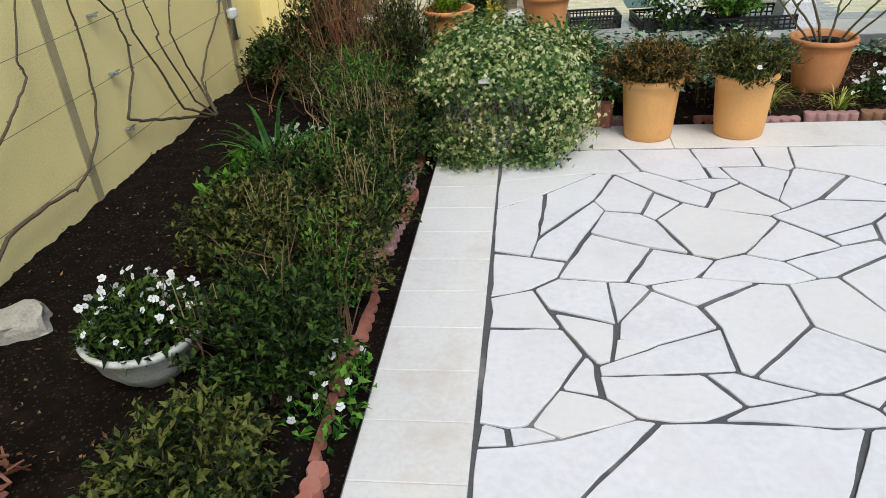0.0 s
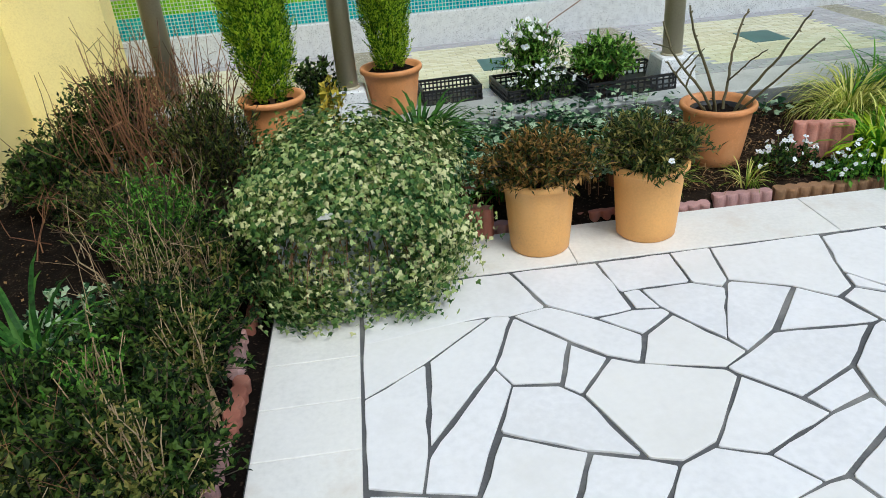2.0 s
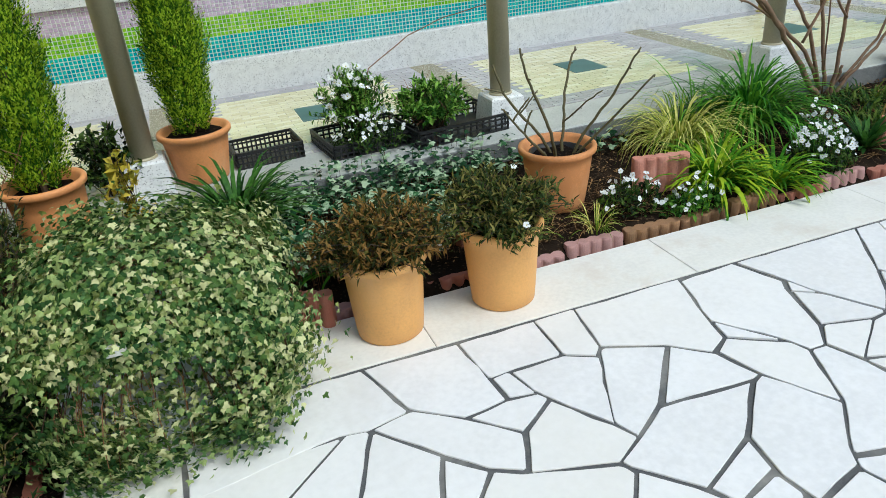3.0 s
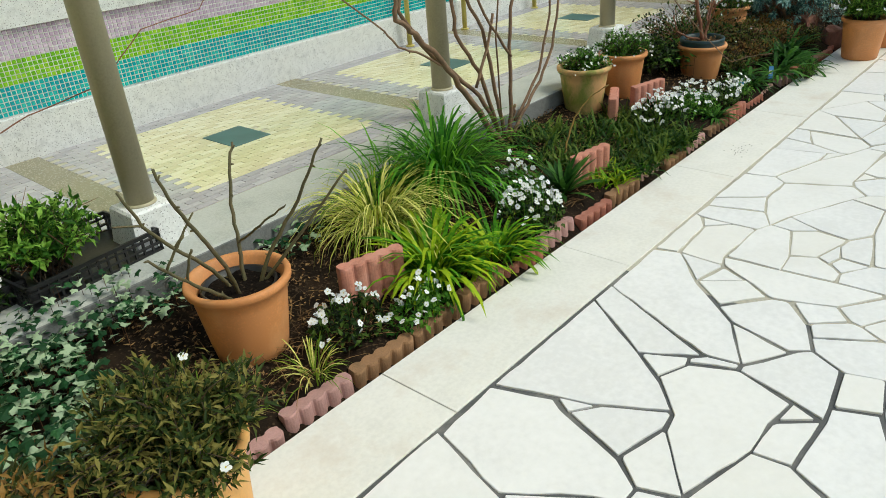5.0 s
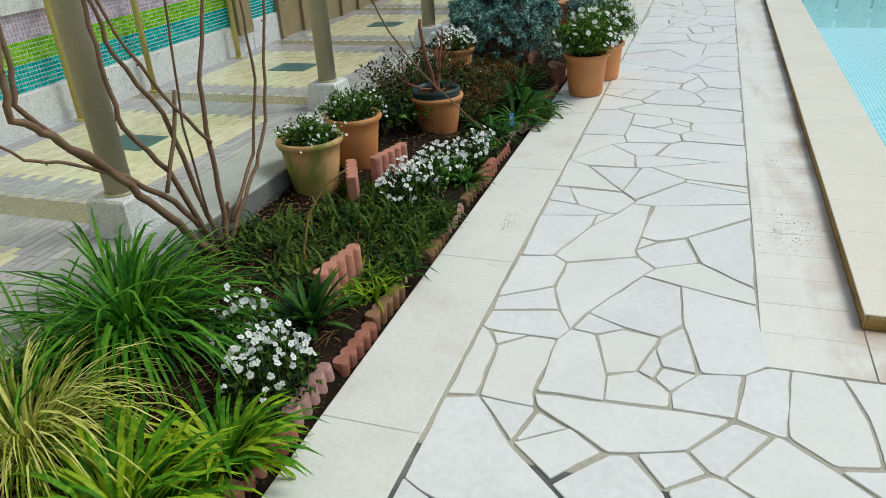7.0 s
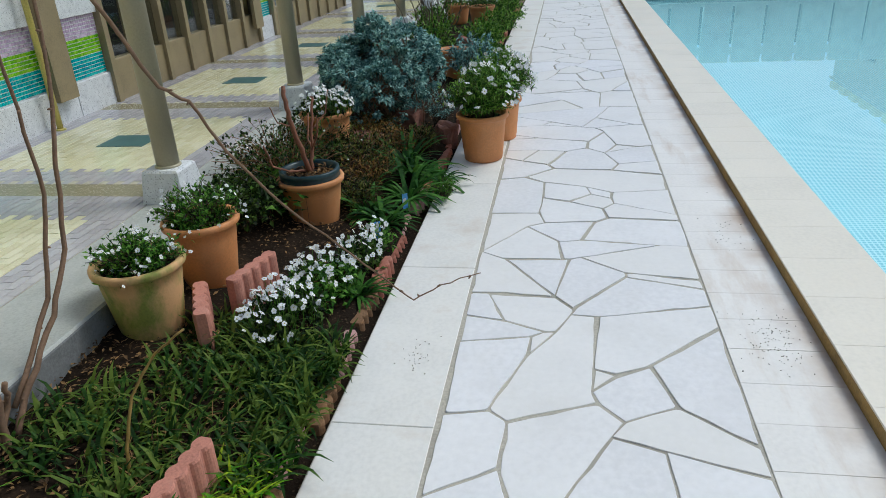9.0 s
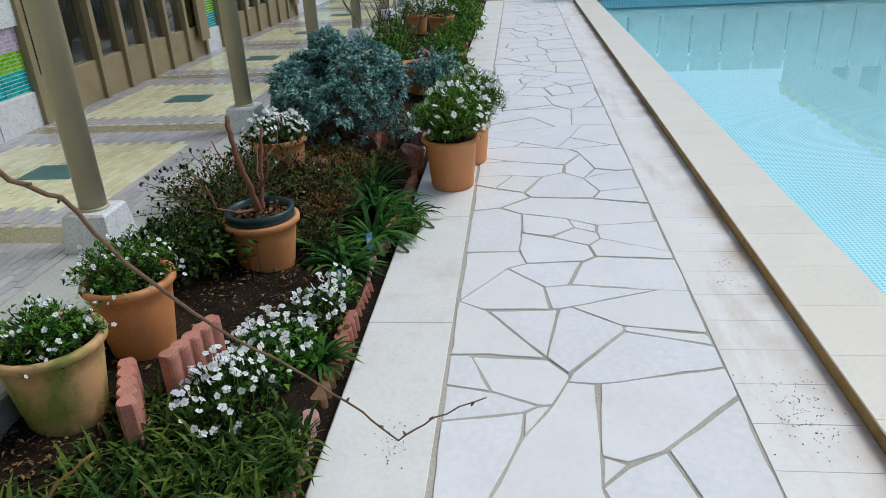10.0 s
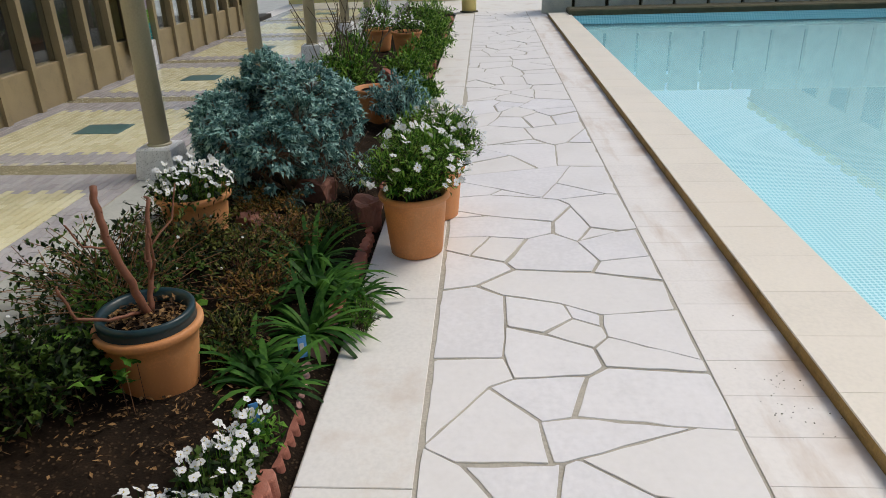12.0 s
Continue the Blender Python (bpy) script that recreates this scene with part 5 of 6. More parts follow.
shrub(1.399, 1.51, Z_COR + 0.02, 0.22, 0.17, 0.26, 110, 18, 0.04, 0.018, LEAF_DAISY, "yellow-green leafy seedlings in a black crate", "plant", seed=57, lift=0.6, name="seedlings")
dry_stems(1.38, 1.566, Z_COR + 0.02, 14, 0.2, 0.08, "brown dry stems in a black crate", TWIG, 58, 0.08, 0.003)

# sedges and strap clumps
tuft(2.48, 0.926, soil_z(0.926), 460, 0.46, 0.0062, LEAF_GOLD, "mound of golden variegated sedge", "grass clump", seed=101, bend=3.3, lift=(40, 86), spread=0.08, name="golden_sedge", seg=6, single=True)
tuft(2.977, 1.003, soil_z(1.003), 460, 0.50, 0.012, LEAF_STRAP, "large clump of dark green strap leaves", "grass clump", seed=102, bend=2.6, lift=(35, 88), spread=0.12, name="strap_clump", seg=5, single=True)
tuft(2.732, 1.112, soil_z(1.112), 40, 0.46, 0.009, LEAF_STRAP, "loose strap leaves over the concrete edge", "grass clump", seed=106, bend=1.7, lift=(40, 80), spread=0.08, name="strap_clump", single=True)
tuft(2.392, 0.552, soil_z(0.552), 290, 0.30, 0.017, LEAF_LIME, "bright yellow-green clump of strap leaves", "grass clump", seed=103, bend=2.4, lift=(25, 88), spread=0.10, name="strap_clump", single=True)
tuft(2.658, 0.458, soil_z(0.458), 130, 0.27, 0.016, LEAF_LIME, "yellowing strap leaves over the edging", "grass clump", seed=104, bend=2.3, lift=(20, 75), spread=0.07, name="strap_clump", single=True)
tuft(1.36, 0.502, soil_z(0.502), 90, 0.2, 0.005, LEAF_GOLD, "small tuft of yellowish grass", "grass clump", seed=105, bend=2.2, name="grass_tuft")
tuft(1.723, 0.459, soil_z(0.459), 50, 0.16, 0.005, LEAF_GOLD, "dry yellow grass by the edging", "grass clump", seed=107, bend=2.0, name="grass_tuft")
tuft(3.315, 0.56, soil_z(0.56), 70, 0.2, 0.026, LEAF_BROAD, "rosette of dark stiff leaves", "plant", seed=108, bend=0.9, lift=(15, 80), spread=0.02, name="rosette_plant", single=True)

V_LAB = "white violas flowering beside the edging blocks"
tuft(4.73, 0.43, soil_z(0.43), 46, 0.15, 0.016, LEAF_BROAD, "low clump of dark strap leaves between the violas and the edging", "grass clump", seed=109, bend=1.6, lift=(15, 70), spread=0.04, name="strap_clump", single=True)
viola(1.95, 0.533, soil_z(0.533), 0.16, 0.12, 0.14, 325, 33, V_LAB, 111)
viola(2.173, 0.409, soil_z(0.409), 0.16, 0.07, 0.13, 275, 26, V_LAB, 112)
viola(2.962, 0.499, soil_z(0.499), 0.18, 0.13, 0.17, 475, 76, V_LAB, 113)
viola(3.105, 0.67, soil_z(0.67), 0.13, 0.12, 0.18, 260, 36, V_LAB, 114)
viola(4.413, 0.626, soil_z(0.626), 0.2, 0.15, 0.15, 525, 84, V_LAB, 115)
viola(4.684, 0.572, soil_z(0.572), 0.2, 0.15, 0.15, 525, 80, V_LAB, 116)
viola(4.971, 0.49, soil_z(0.49), 0.15, 0.11, 0.14, 375, 56, V_LAB, 117)
viola(5.153, 0.445, soil_z(0.445), 0.08, 0.07, 0.12, 137, 13, V_LAB, 118)


def low_mat(x, y, rx, ry, n, mat, label, seed, length=0.112, width=0.012, group="dwarf lilyturf"):
    rnd = random.Random(seed)
    p = thing("lilyturf", (x, y, soil_z(y)), label, "ground cover", group)
    kinds = []
    for k in range(12):
        e = radians(25 + 55 * (k + 0.5) / 12)
        me = Geo().blade(Vector((0, 0, 0)), Vector((math.cos(e), 0, math.sin(e))), length, width, rnd.uniform(1.2, 2.4), 3).mesh("leaf")
        me.materials.append(mat)
        kinds.append(me)
    for _ in range(n):
        a, q = rnd.uniform(0, 6.283), math.sqrt(rnd.random())
        part("leaf", rnd.choice(kinds), mat, p, at=Matrix.Translation((rx * q * math.cos(a), ry * q * math.sin(a), rnd.uniform(-0.01, 0.01))) @ Matrix.Rotation(rnd.uniform(0, 6.283), 4, "Z") @ Matrix.Scale(rnd.uniform(0.6, 1.2), 4))


MAT_LAB = "low mat of short dark green strap leaves"
for i, (x, y, rx, ry, n) in enumerate(((4.28, 0.78, 0.16, 0.16, 200), (3.75, 1.0, 0.2, 0.14, 220), (4.2, 0.64, 0.18, 0.16, 220), (3.637, 0.732, 0.2, 0.16, 270), (3.912, 0.547, 0.25, 0.2, 295), (4.119, 0.492, 0.2, 0.15, 290), (3.97, 0.846, 0.22, 0.16, 200), (4.226, 0.436, 0.16, 0.1, 180), (3.594, 0.468, 0.14, 0.1, 150), (3.799, 0.432, 0.2, 0.08, 200))):
    low_mat(x, y, rx, ry, n, (LEAF_MATS if i != 8 else LEAF_LIME), MAT_LAB, 120 + i)
STRAP = "spreading clump of broad dark strap leaves"
for i, (x, y, n, ln) in enumerate(((5.419, 0.487, 46, 0.22), (5.783, 0.444, 60, 0.27), (6.075, 0.477, 70, 0.30), (6.047, 0.323, 46, 0.22), (5.531, 0.582, 40, 0.2), (6.327, 0.557, 60, 0.28))):
    tuft(x, y, soil_z(y), n, ln, 0.024, LEAF_BROAD, STRAP, "plant", "strap-leaved clumps", seed=130 + i, bend=1.5, lift=(8, 58), spread=0.04, name="strap_plant", single=True)
shrub(5.842, 0.262, soil_z(0.262), 0.14, 0.08, 0.1, 40, 18, 0.02, 0.004, LEAF_MID, "small feathery plant over the border tiles", "plant", seed=140, name="feathery_plant")

# the big bare shrub
bare = thing("bare_shrub", (3.62, 1.12, 0.1), "large leafless shrub with pale brown branching stems", "shrub")
canes(bare, [
    ([(-0.02, 0, 0), (-0.14, 0, 0.13), (-0.26, 0.01, 0.3), (-0.4, 0.02, 0.48), (-0.58, 0.03, 0.68), (-0.7, 0.03, 0.76), (-0.68, 0.03, 0.9), (-0.62, 0.03, 1.1), (-0.6, 0.02, 1.5)], 0.021, 0.008),
    ([(-0.02, 0.02, 0.06), (-0.16, 0.03, 0.29), (-0.4, 0.05, 0.5), (-0.55, 0.06, 0.65), (-0.65, 0.06, 0.79), (-0.62, 0.06, 0.92), (-0.63, 0.06, 1.1), (-0.66, 0.06, 1.5)], 0.014, 0.007),
    ([(-0.4, 0.03, 0.49), (-0.57, 0.02, 0.59), (-0.71, 0.02, 0.65), (-0.78, 0.02, 0.73), (-1.1, 0.02, 0.98)], 0.007, 0.004),
    ([(-0.05, 0.01, 0.1), (-0.16, 0.02, 0.41), (-0.31, 0.03, 0.62), (-0.33, 0.03, 0.78), (-0.33, 0.03, 1.0), (-0.36, 0.03, 1.5)], 0.013, 0.007),
    ([(0.0, 0.01, 0.08), (-0.04, 0.02, 0.27), (-0.11, 0.03, 0.61), (-0.26, 0.04, 0.85), (-0.3, 0.04, 1.03), (-0.4, 0.04, 1.5)], 0.013, 0.006),
    ([(0.05, -0.02, 0.45), (-0.14, -0.01, 0.69), (-0.27, 0.0, 0.92), (-0.42, 0.0, 1.3)], 0.009, 0.005),
    ([(0.02, -0.01, 0.0), (0.05, -0.01, 0.2), (0.05, -0.01, 0.45), (0.07, -0.01, 0.68), (0.17, -0.02, 0.95), (0.2, -0.02, 1.5)], 0.014, 0.007),
    ([(0.08, 0.0, 0.02), (0.17, 0.0, 0.12), (0.34, 0.0, 0.25), (0.46, 0.0, 0.41), (0.55, 0.0, 0.73), (0.6, 0.0, 0.9), (0.66, 0.0, 1.4)], 0.012, 0.006),
    ([(0.12, 0.02, 0.08), (0.37, 0.03, 0.29), (0.48, 0.03, 0.58), (0.48, 0.03, 0.83), (0.44, 0.03, 1.3)], 0.010, 0.005),
    ([(-0.22, 0.0, 0.35), (-0.12, 0.0, 0.52), (-0.06, 0.0, 0.68)], 0.009, 0.008),
    ([(0.03, 0.03, 0.02), (0.1, 0.02, 0.1), (0.1, 0.0, 0.18)], 0.012, 0.009),
    ([(-0.04, -0.02, 0.04), (-0.2, -0.12, 0.6), (-0.32, -0.27, 1.1), (-0.4, -0.6, 1.32), (-0.3, -0.8, 1.18), (-0.22, -0.83, 1.03), (-0.19, -0.86, 1.0), (-0.15, -0.89, 0.9), (-0.09, -0.95, 0.78), (-0.02, -1.03, 0.66), (0.0, -1.12, 0.57), (-0.04, -1.18, 0.55), (-0.01, -1.23, 0.57), (0.03, -1.31, 0.58)], 0.0052, 0.0012),
], BARK, seed=64, thin=0.86)
spray = thing("arching_twig", (1.002, 1.583, Z_COR), "thin reddish twig arching over the corridor edge", "branch")
canes(spray, [([(0.02, 0, 0.02), (0.11, 0, 0.36), (0.33, 0, 0.49), (0.52, 0, 0.55), (0.80, 0, 0.59), (1.0, 0, 0.75), (1.26, 0, 0.78), (1.38, 0, 0.92)], 0.003, 0.0018)], RED_CANE, seed=69)
shoot = thing("upright_shoot", (3.625, 0.75, 0.06), "single yellow-brown arching shoot", "branch")
canes(shoot, [([(0, 0, -0.01), (0.02, 0.0, 0.09), (0.08, -0.01, 0.21), (0.13, -0.07, 0.31), (0.16, -0.15, 0.37)], 0.0055, 0.003)], YELLOW_CANE, seed=66, knobs=False)

# plants of the pots by the third column
for px, py, pz, r, sd in ((4.325, 1.065, 0.31, 0.16, 151), (4.70, 1.02, 0.31, 0.17, 152)):
    shrub(px, py, pz, r, r, 0.15 if sd == 151 else 0.2, 110, 18, 0.022, 0.010, LEAF_MID, "low plant with many tiny white flowers in a pot", "flowers", "small white flowers in pots", seed=sd, name="white_flowers",
          flowers=(95, TINY), squash=0.3, centre=0.3)
sleeve = thing("plastic_pot", (5.425, 0.83, 0.235), "dark teal plastic pot set into a terracotta pot", "flower pot")
part("body", Geo().lathe([(0.11, 0.0), (0.122, 0.02), (0.14, 0.028), (0.143, 0.04), (0.138, 0.05), (0.143, 0.06), (0.143, 0.078), (0.134, 0.082), (0.122, 0.075), (0.115, 0.045)], 40), TEAL_PLASTIC, sleeve, "", True)
part("soil", Geo().lathe([(0.118, 0.04), (0.06, 0.048), (0.01, 0.052)], 22, close=True), SOIL, sleeve)
mulch, mr = Geo(), random.Random(69)
for _ in range(260):
    ma, mq = mr.uniform(0, 6.283), 0.11 * math.sqrt(mr.random())
    mulch.leaf(Vector((mq * math.cos(ma), mq * math.sin(ma), mr.uniform(0.05, 0.062))), Vector((mr.gauss(0, 1), mr.gauss(0, 1), 0.2)), UP + unit(mr) * 0.6, mr.uniform(0.015, 0.04), mr.uniform(0.006, 0.016), 0.2)
fine("mulch", mulch, DEAD_LEAF, sleeve)
plum = thing("pruned_shrub", (5.425, 0.83, 0.28), "pruned red-brown shrub stems in a teal pot", "shrub")
canes(plum, [
    ([(0.02, 0.0, 0), (0.0, 0.02, 0.12), (-0.03, 0.045, 0.26), (-0.02, 0.06, 0.36), (0.0, 0.07, 0.42)], 0.013, 0.010),
    ([(0.03, 0.0, 0), (0.07, 0.0, 0.1), (0.08, -0.01, 0.22), (0.12, -0.02, 0.34)], 0.010, 0.006),
    ([(0.0, 0.02, 0.02), (-0.1, 0.06, 0.05), (-0.18, 0.1, 0.1), (-0.2, 0.12, 0.2)], 0.006, 0.004),
    ([(0.08, 0.0, 0.1), (0.14, 0.04, 0.14), (0.22, 0.05, 0.24)], 0.005, 0.003),
    ([(0.07, 0.0, 0.1), (0.02, -0.05, 0.18), (-0.04, -0.08, 0.22), (-0.06, -0.09, 0.3)], 0.005, 0.003),
    ([(0.08, -0.01, 0.2), (0.16, -0.06, 0.26), (0.2, -0.07, 0.36)], 0.004, 0.002),
    ([(-0.02, 0.04, 0.24), (-0.1, 0.08, 0.28), (-0.14, 0.09, 0.36)], 0.004, 0.002),
], RED_CANE, seed=68)
SPRAWL = "sprawling wiry shrub with small leaves and a few white flowers"
shrub(5.724, 1.1, soil_z(1.1), 0.44, 0.38, 0.36, 150, 16, 0.028, 0.014, LEAF_DARK, SPRAWL, seed=155, flowers=(16, TINY), squash=0.1, stem=TWIG)
shrub(6.212, 1.019, soil_z(1.019), 0.32, 0.28, 0.22, 130, 18, 0.028, 0.013, LEAF_OLIVE, SPRAWL, seed=156, flowers=(10, TINY), squash=0.1, stem=TWIG)
shrub(5.174, 1.111, soil_z(1.111), 0.26, 0.24, 0.24, 110, 18, 0.034, 0.02, LEAF_DARK, "low dark leafy plant beside the pots", "plant", seed=157)
RUSTY = "dry rusty undergrowth of thin twigs and small leaves"
for i, (sx, sy, sr, sh, mt) in enumerate(((6.181, 0.78, 0.24, 0.2, LEAF_OLIVE), (6.483, 0.692, 0.2, 0.16, LEAF_RUST), (5.935, 0.682, 0.2, 0.16, LEAF_RUST), (6.651, 0.543, 0.16, 0.14, LEAF_OLIVE), (5.643, 0.677, 0.16, 0.12, LEAF_OLIVE), (6.482, 1.133, 0.24, 0.3, LEAF_DARK), (6.79, 0.912, 0.2, 0.14, LEAF_RUST))):
    shrub(sx, sy, soil_z(sy), sr, sr, sh, 70, 14, 0.026, 0.010, mt, RUSTY, "plant", "rusty undergrowth", seed=158 + 7 * i, stem=TWIG)
viola(6.4, 1.05, 0.315, 0.18, 0.18, 0.15, 560, 110, "white violas filling a terracotta pot", 161)


def silver_bush(x, y, z, seed):
    rnd = random.Random(seed)
    p = thing("silver_bush", (x, y, z), "large bush of finely cut silver-blue leaves on bare woody stems", "shrub")
    st, lv = Geo(), Geo()
    lobes = [(0.0, 0.05, 0.62, 0.17), (0.12, -0.1, 0.56, 0.18), (0.18, -0.2, 0.47, 0.15), (-0.28, 0.22, 0.4, 0.16), (-0.3, 0.02, 0.34, 0.18), (-0.14, -0.08, 0.46, 0.18), (0.05, 0.28, 0.5, 0.16), (0.28, 0.12, 0.52, 0.18), (-0.2, 0.3, 0.52, 0.13), (0.1, 0.14, 0.72, 0.11)]
    for lx, ly, lz, r in lobes:
        lz *= 0.82
        c = Vector((lx, ly, lz))
        st.tube(curve_points(Vector((lx * 0.15, ly * 0.15, 0)), c, Vector((lx * 0.1, ly * 0.1, 0)), 5, rnd, 0.012), 0.013, 0.006, 6)
        for _ in range(85):
            d = unit(rnd, 0.35)
            t = c + d * r * rnd.uniform(0.75, 1.05)
            t.z -= 0.05 * (1 - d.z)
            st.tube([c + d * 0.03, t], 0.002, 0.001, 3)
            for _ in range(26):
                o = t + unit(rnd) * rnd.uniform(0.005, 0.035)
                lv.leaf(o, d + unit(rnd, -0.2) * 0.7, d + UP * 0.4 + unit(rnd) * 0.4, rnd.uniform(0.026, 0.046), rnd.uniform(0.011, 0.018), 0.35)
    for _ in range(30):
        a = Vector((rnd.uniform(-0.2, 0.3), rnd.uniform(-0.35, 0.1), 0.02))
        st.tube(curve_points(a, a + Vector((rnd.gauss(0, 0.15), rnd.gauss(0, 0.15), rnd.uniform(0.15, 0.4))), Vector((0, 0, 0.03)), 4, rnd, 0.012), 0.004, 0.002, 4)
    fine("stem", st, BARK, p)
    fine("foliage", lv, LEAF_BLUE, p)


silver_bush(7.25, 0.84, 0.06, 171)
shrub(7.205, 0.494, soil_z(0.494), 0.14, 0.16, 0.3, 50, 14, 0.024, 0.009, LEAF_BLUE, "small plant of pale lavender-silver leaves", "plant", seed=172)

# pots of daisies
for px, py, sd in ((6.55, 0.125, 181), (7.0, 0.06, 182)):
    shrub(px, py, 0.255, 0.235, 0.235, 0.3, 230, 24, 0.036, 0.009, LEAF_DAISY, "full bush of white daisies with feathery leaves in a pot", "daisies", "potted daisies", seed=sd, name="daisy_bush", squash=0.25, flowers=None, centre=0.42)
for px, py, sd in ((6.55, 0.125, 183), (7.0, 0.06, 184)):
    rnd = random.Random(sd)
    d = thing("daisy_flowers", (px, py, 0.255), "white daisy heads over a potted bush", "flowers", "potted daisies")
    at = []
    st = Geo()
    for _ in range(80):
        u = unit(rnd, 0.5)
        u = Vector((u.x + 0.15, u.y - 0.35, max(0.0, u.z))).normalized()
        q = Vector((u.x * 0.245, u.y * 0.245, 0.12 + u.z * 0.2))
        at.append(q)
        st.tube([q * 0.8 + Vector((0, 0, 0.01)), q], 0.001, 0.001, 3)
    fine("stem", st, LEAF_MID, d)
    blooms(d, at, DAISIES, rnd)

# broken blocks and edging inside the bed
def row(x, y, turn, n, mat, top, step=0.25):
    for i in range(n):
        a = radians(turn)
        edging(x + math.cos(a) * step * i, y + math.sin(a) * step * i, turn, mat, top, "upright scalloped edging block dividing the bed")


row(2.018, 0.646, -14, 1, BRICK_SALMON, 0.22)
row(3.42, 0.575, -8, 1, BRICK_SALMON, 0.175)
row(4.215, 0.81, 27, 1, BRICK_SALMON, 0.215)
row(4.42, 0.80, -14, 1, BRICK_SALMON, 0.235)
row(0.322, 0.411, -25, 1, BRICK_RED, 0.13)
row(1.137, 0.564, 28, 1, BRICK_RED, 0.1)
row(0.468, 0.689, 10, 1, BRICK_RED, 0.08)
rock(6.641, 0.862, 0.08, (0.13, 0.09, 0.09), "rough broken reddish block in the bed", 5, BRICK_DULL)
rock(7.103, 0.703, 0.09, (0.12, 0.1, 0.13), "rough broken reddish block under the silver bush", 6, BRICK_DULL)
rock(6.895, 0.413, 0.05, (0.1, 0.09, 0.13), "rough broken reddish block beside the pots", 7, BRICK_DULL)

# far part of the bed
pot(8.893, 0.638, 0.15, 0.26, 0.02, TERRACOTTA, label="orange terracotta pot far along the bed")
pot(11.501, 0.653, 0.16, 0.26, 0.1, TERRACOTTA, label="small terracotta pot of white flowers far along the bed", group="far pots")
pot(11.93, 1.01, 0.16, 0.24, 0.1, TERRACOTTA, label="small terracotta pot of white flowers far along the bed", group="far pots")
viola(11.501, 0.653, 0.34, 0.2, 0.2, 0.16, 275, 52, "white flowers in a far terracotta pot", 191)
viola(11.93, 1.01, 0.32, 0.2, 0.2, 0.16, 275, 65, "white flowers in a far terracotta pot", 192)
FAR = "leafy green shrub in the far part of the bed"
for i, (x, y, r, h, mt) in enumerate(((8.672, 0.438, 0.24, 0.42, LEAF_BLUE), (9.463, 0.966, 0.3, 0.4, LEAF_MID), (9.472, 0.33, 0.2, 0.22, LEAF_MID), (10.323, 0.543, 0.3, 0.3, LEAF_MID), (11.163, 0.443, 0.3, 0.34, LEAF_MID), (12.05, 0.432, 0.35, 0.42, LEAF_MID),
                                      (12.799, 0.529, 0.4, 0.5, LEAF_MID), (13.661, 0.627, 0.45, 0.5, LEAF_MID), (10.513, 1.078, 0.3, 0.4, LEAF_MID), (12.788, 1.101, 0.3, 0.5, LEAF_MID), (7.98, 1.074, 0.2, 0.25, LEAF_DARK))):
    shrub(x, y, soil_z(y), r, r, h, 90, 18, 0.05, 0.018, LEAF_DAISY if mt is LEAF_MID else mt, FAR, group="far shrubs", seed=200 + i)
dry_stems(9.558, 1.016, 0.03, 15, 0.9, 0.24, "upright bare branching shrub in the bed", CANE, 211, 0.1, 0.007)
dry_stems(10.667, 1.171, 0.03, 10, 0.8, 0.2, "upright bare branching shrub in the bed", CANE, 212, 0.1, 0.01)
row(9.786, 0.585, 20, 2, BRICK_RED, 0.2)

# plant tags
for x, y in ((5.213, 0.465), (5.576, 0.413)):
    t = thing("plant_tag", (x, y, 0.03), "blue and white plastic plant tag stuck in soil", "plant tag", "plant tags", turn=-60)
    part("card", Geo().box(-0.014, -0.001, 0.02, 0.014, 0.001, 0.1), TAG_BLUE, t)
    part("print", Geo().box(-0.010, -0.0022, 0.05, 0.004, -0.001, 0.075), TAG_WHITE, t, "white print")


def litter():
    """Dead leaves and crumbs of bark over the soil."""
    rnd = random.Random(301)
    g = Geo()
    zones = ((0.45, 7.5, 0.43, 1.18, 2600), (3.2, 4.4, 0.62, 1.18, 1300), (1.4, 2.5, 0.45, 1.15, 1700), (-1.8, -0.5, -2.6, 1.15, 700), (5.0, 5.7, 0.5, 1.1, 500))
    for x0, x1, y0, y1, n in zones:
        for _ in range(n):
            q = Vector((rnd.uniform(x0, x1), rnd.uniform(y0, y1), 0))
            q.z = (soil_z(q.y) if x0 > 0 else 0.02) + 0.03 * noise.noise((q.x * 2.2, q.y * 2.2, 3)) + 0.014
            g.leaf(q, Vector((rnd.gauss(0, 1), rnd.gauss(0, 1), 0.15)), UP + unit(rnd) * 0.5, rnd.uniform(0.008, 0.03), rnd.uniform(0.004, 0.012), rnd.uniform(-0.2, 0.2))
    for _ in range(900):
        q = Vector((rnd.uniform(1.2, 3.9), rnd.uniform(0.43, 0.8), 0))
        q.z = soil_z(q.y) + 0.02
        a = rnd.uniform(0, 6.283)
        g.blade(q, Vector((math.cos(a), math.sin(a), rnd.uniform(0.05, 0.5))), rnd.uniform(0.05, 0.15), 0.003, rnd.uniform(0.5, 1.5), 3)
    ob = part("leaf_litter", g, DEAD_LEAF)
    tagged(ob, "brown dead leaves scattered over dark soil", "leaf litter", kind="stuff")


litter()
for x, y in ((4.79, Y_WALL - 0.1), (5.47, Y_WALL - 0.1), (6.5, Y_WALL - 0.1)):
    t = thing("yellow_pipe", (x, y, Z_COR), "thin yellow pipe standing against the mosaic wall", "pipe", "yellow pipes")
    part("tube", Geo().tube([(0, 0, 0), (0, 0, 2.5)], 0.02, 0.02, 10), YELLOW_POST, t, "", True)
    part("flange", Geo().lathe([(0.035, 0), (0.035, 0.008), (0.02, 0.012)], 12), YELLOW_POST, t)


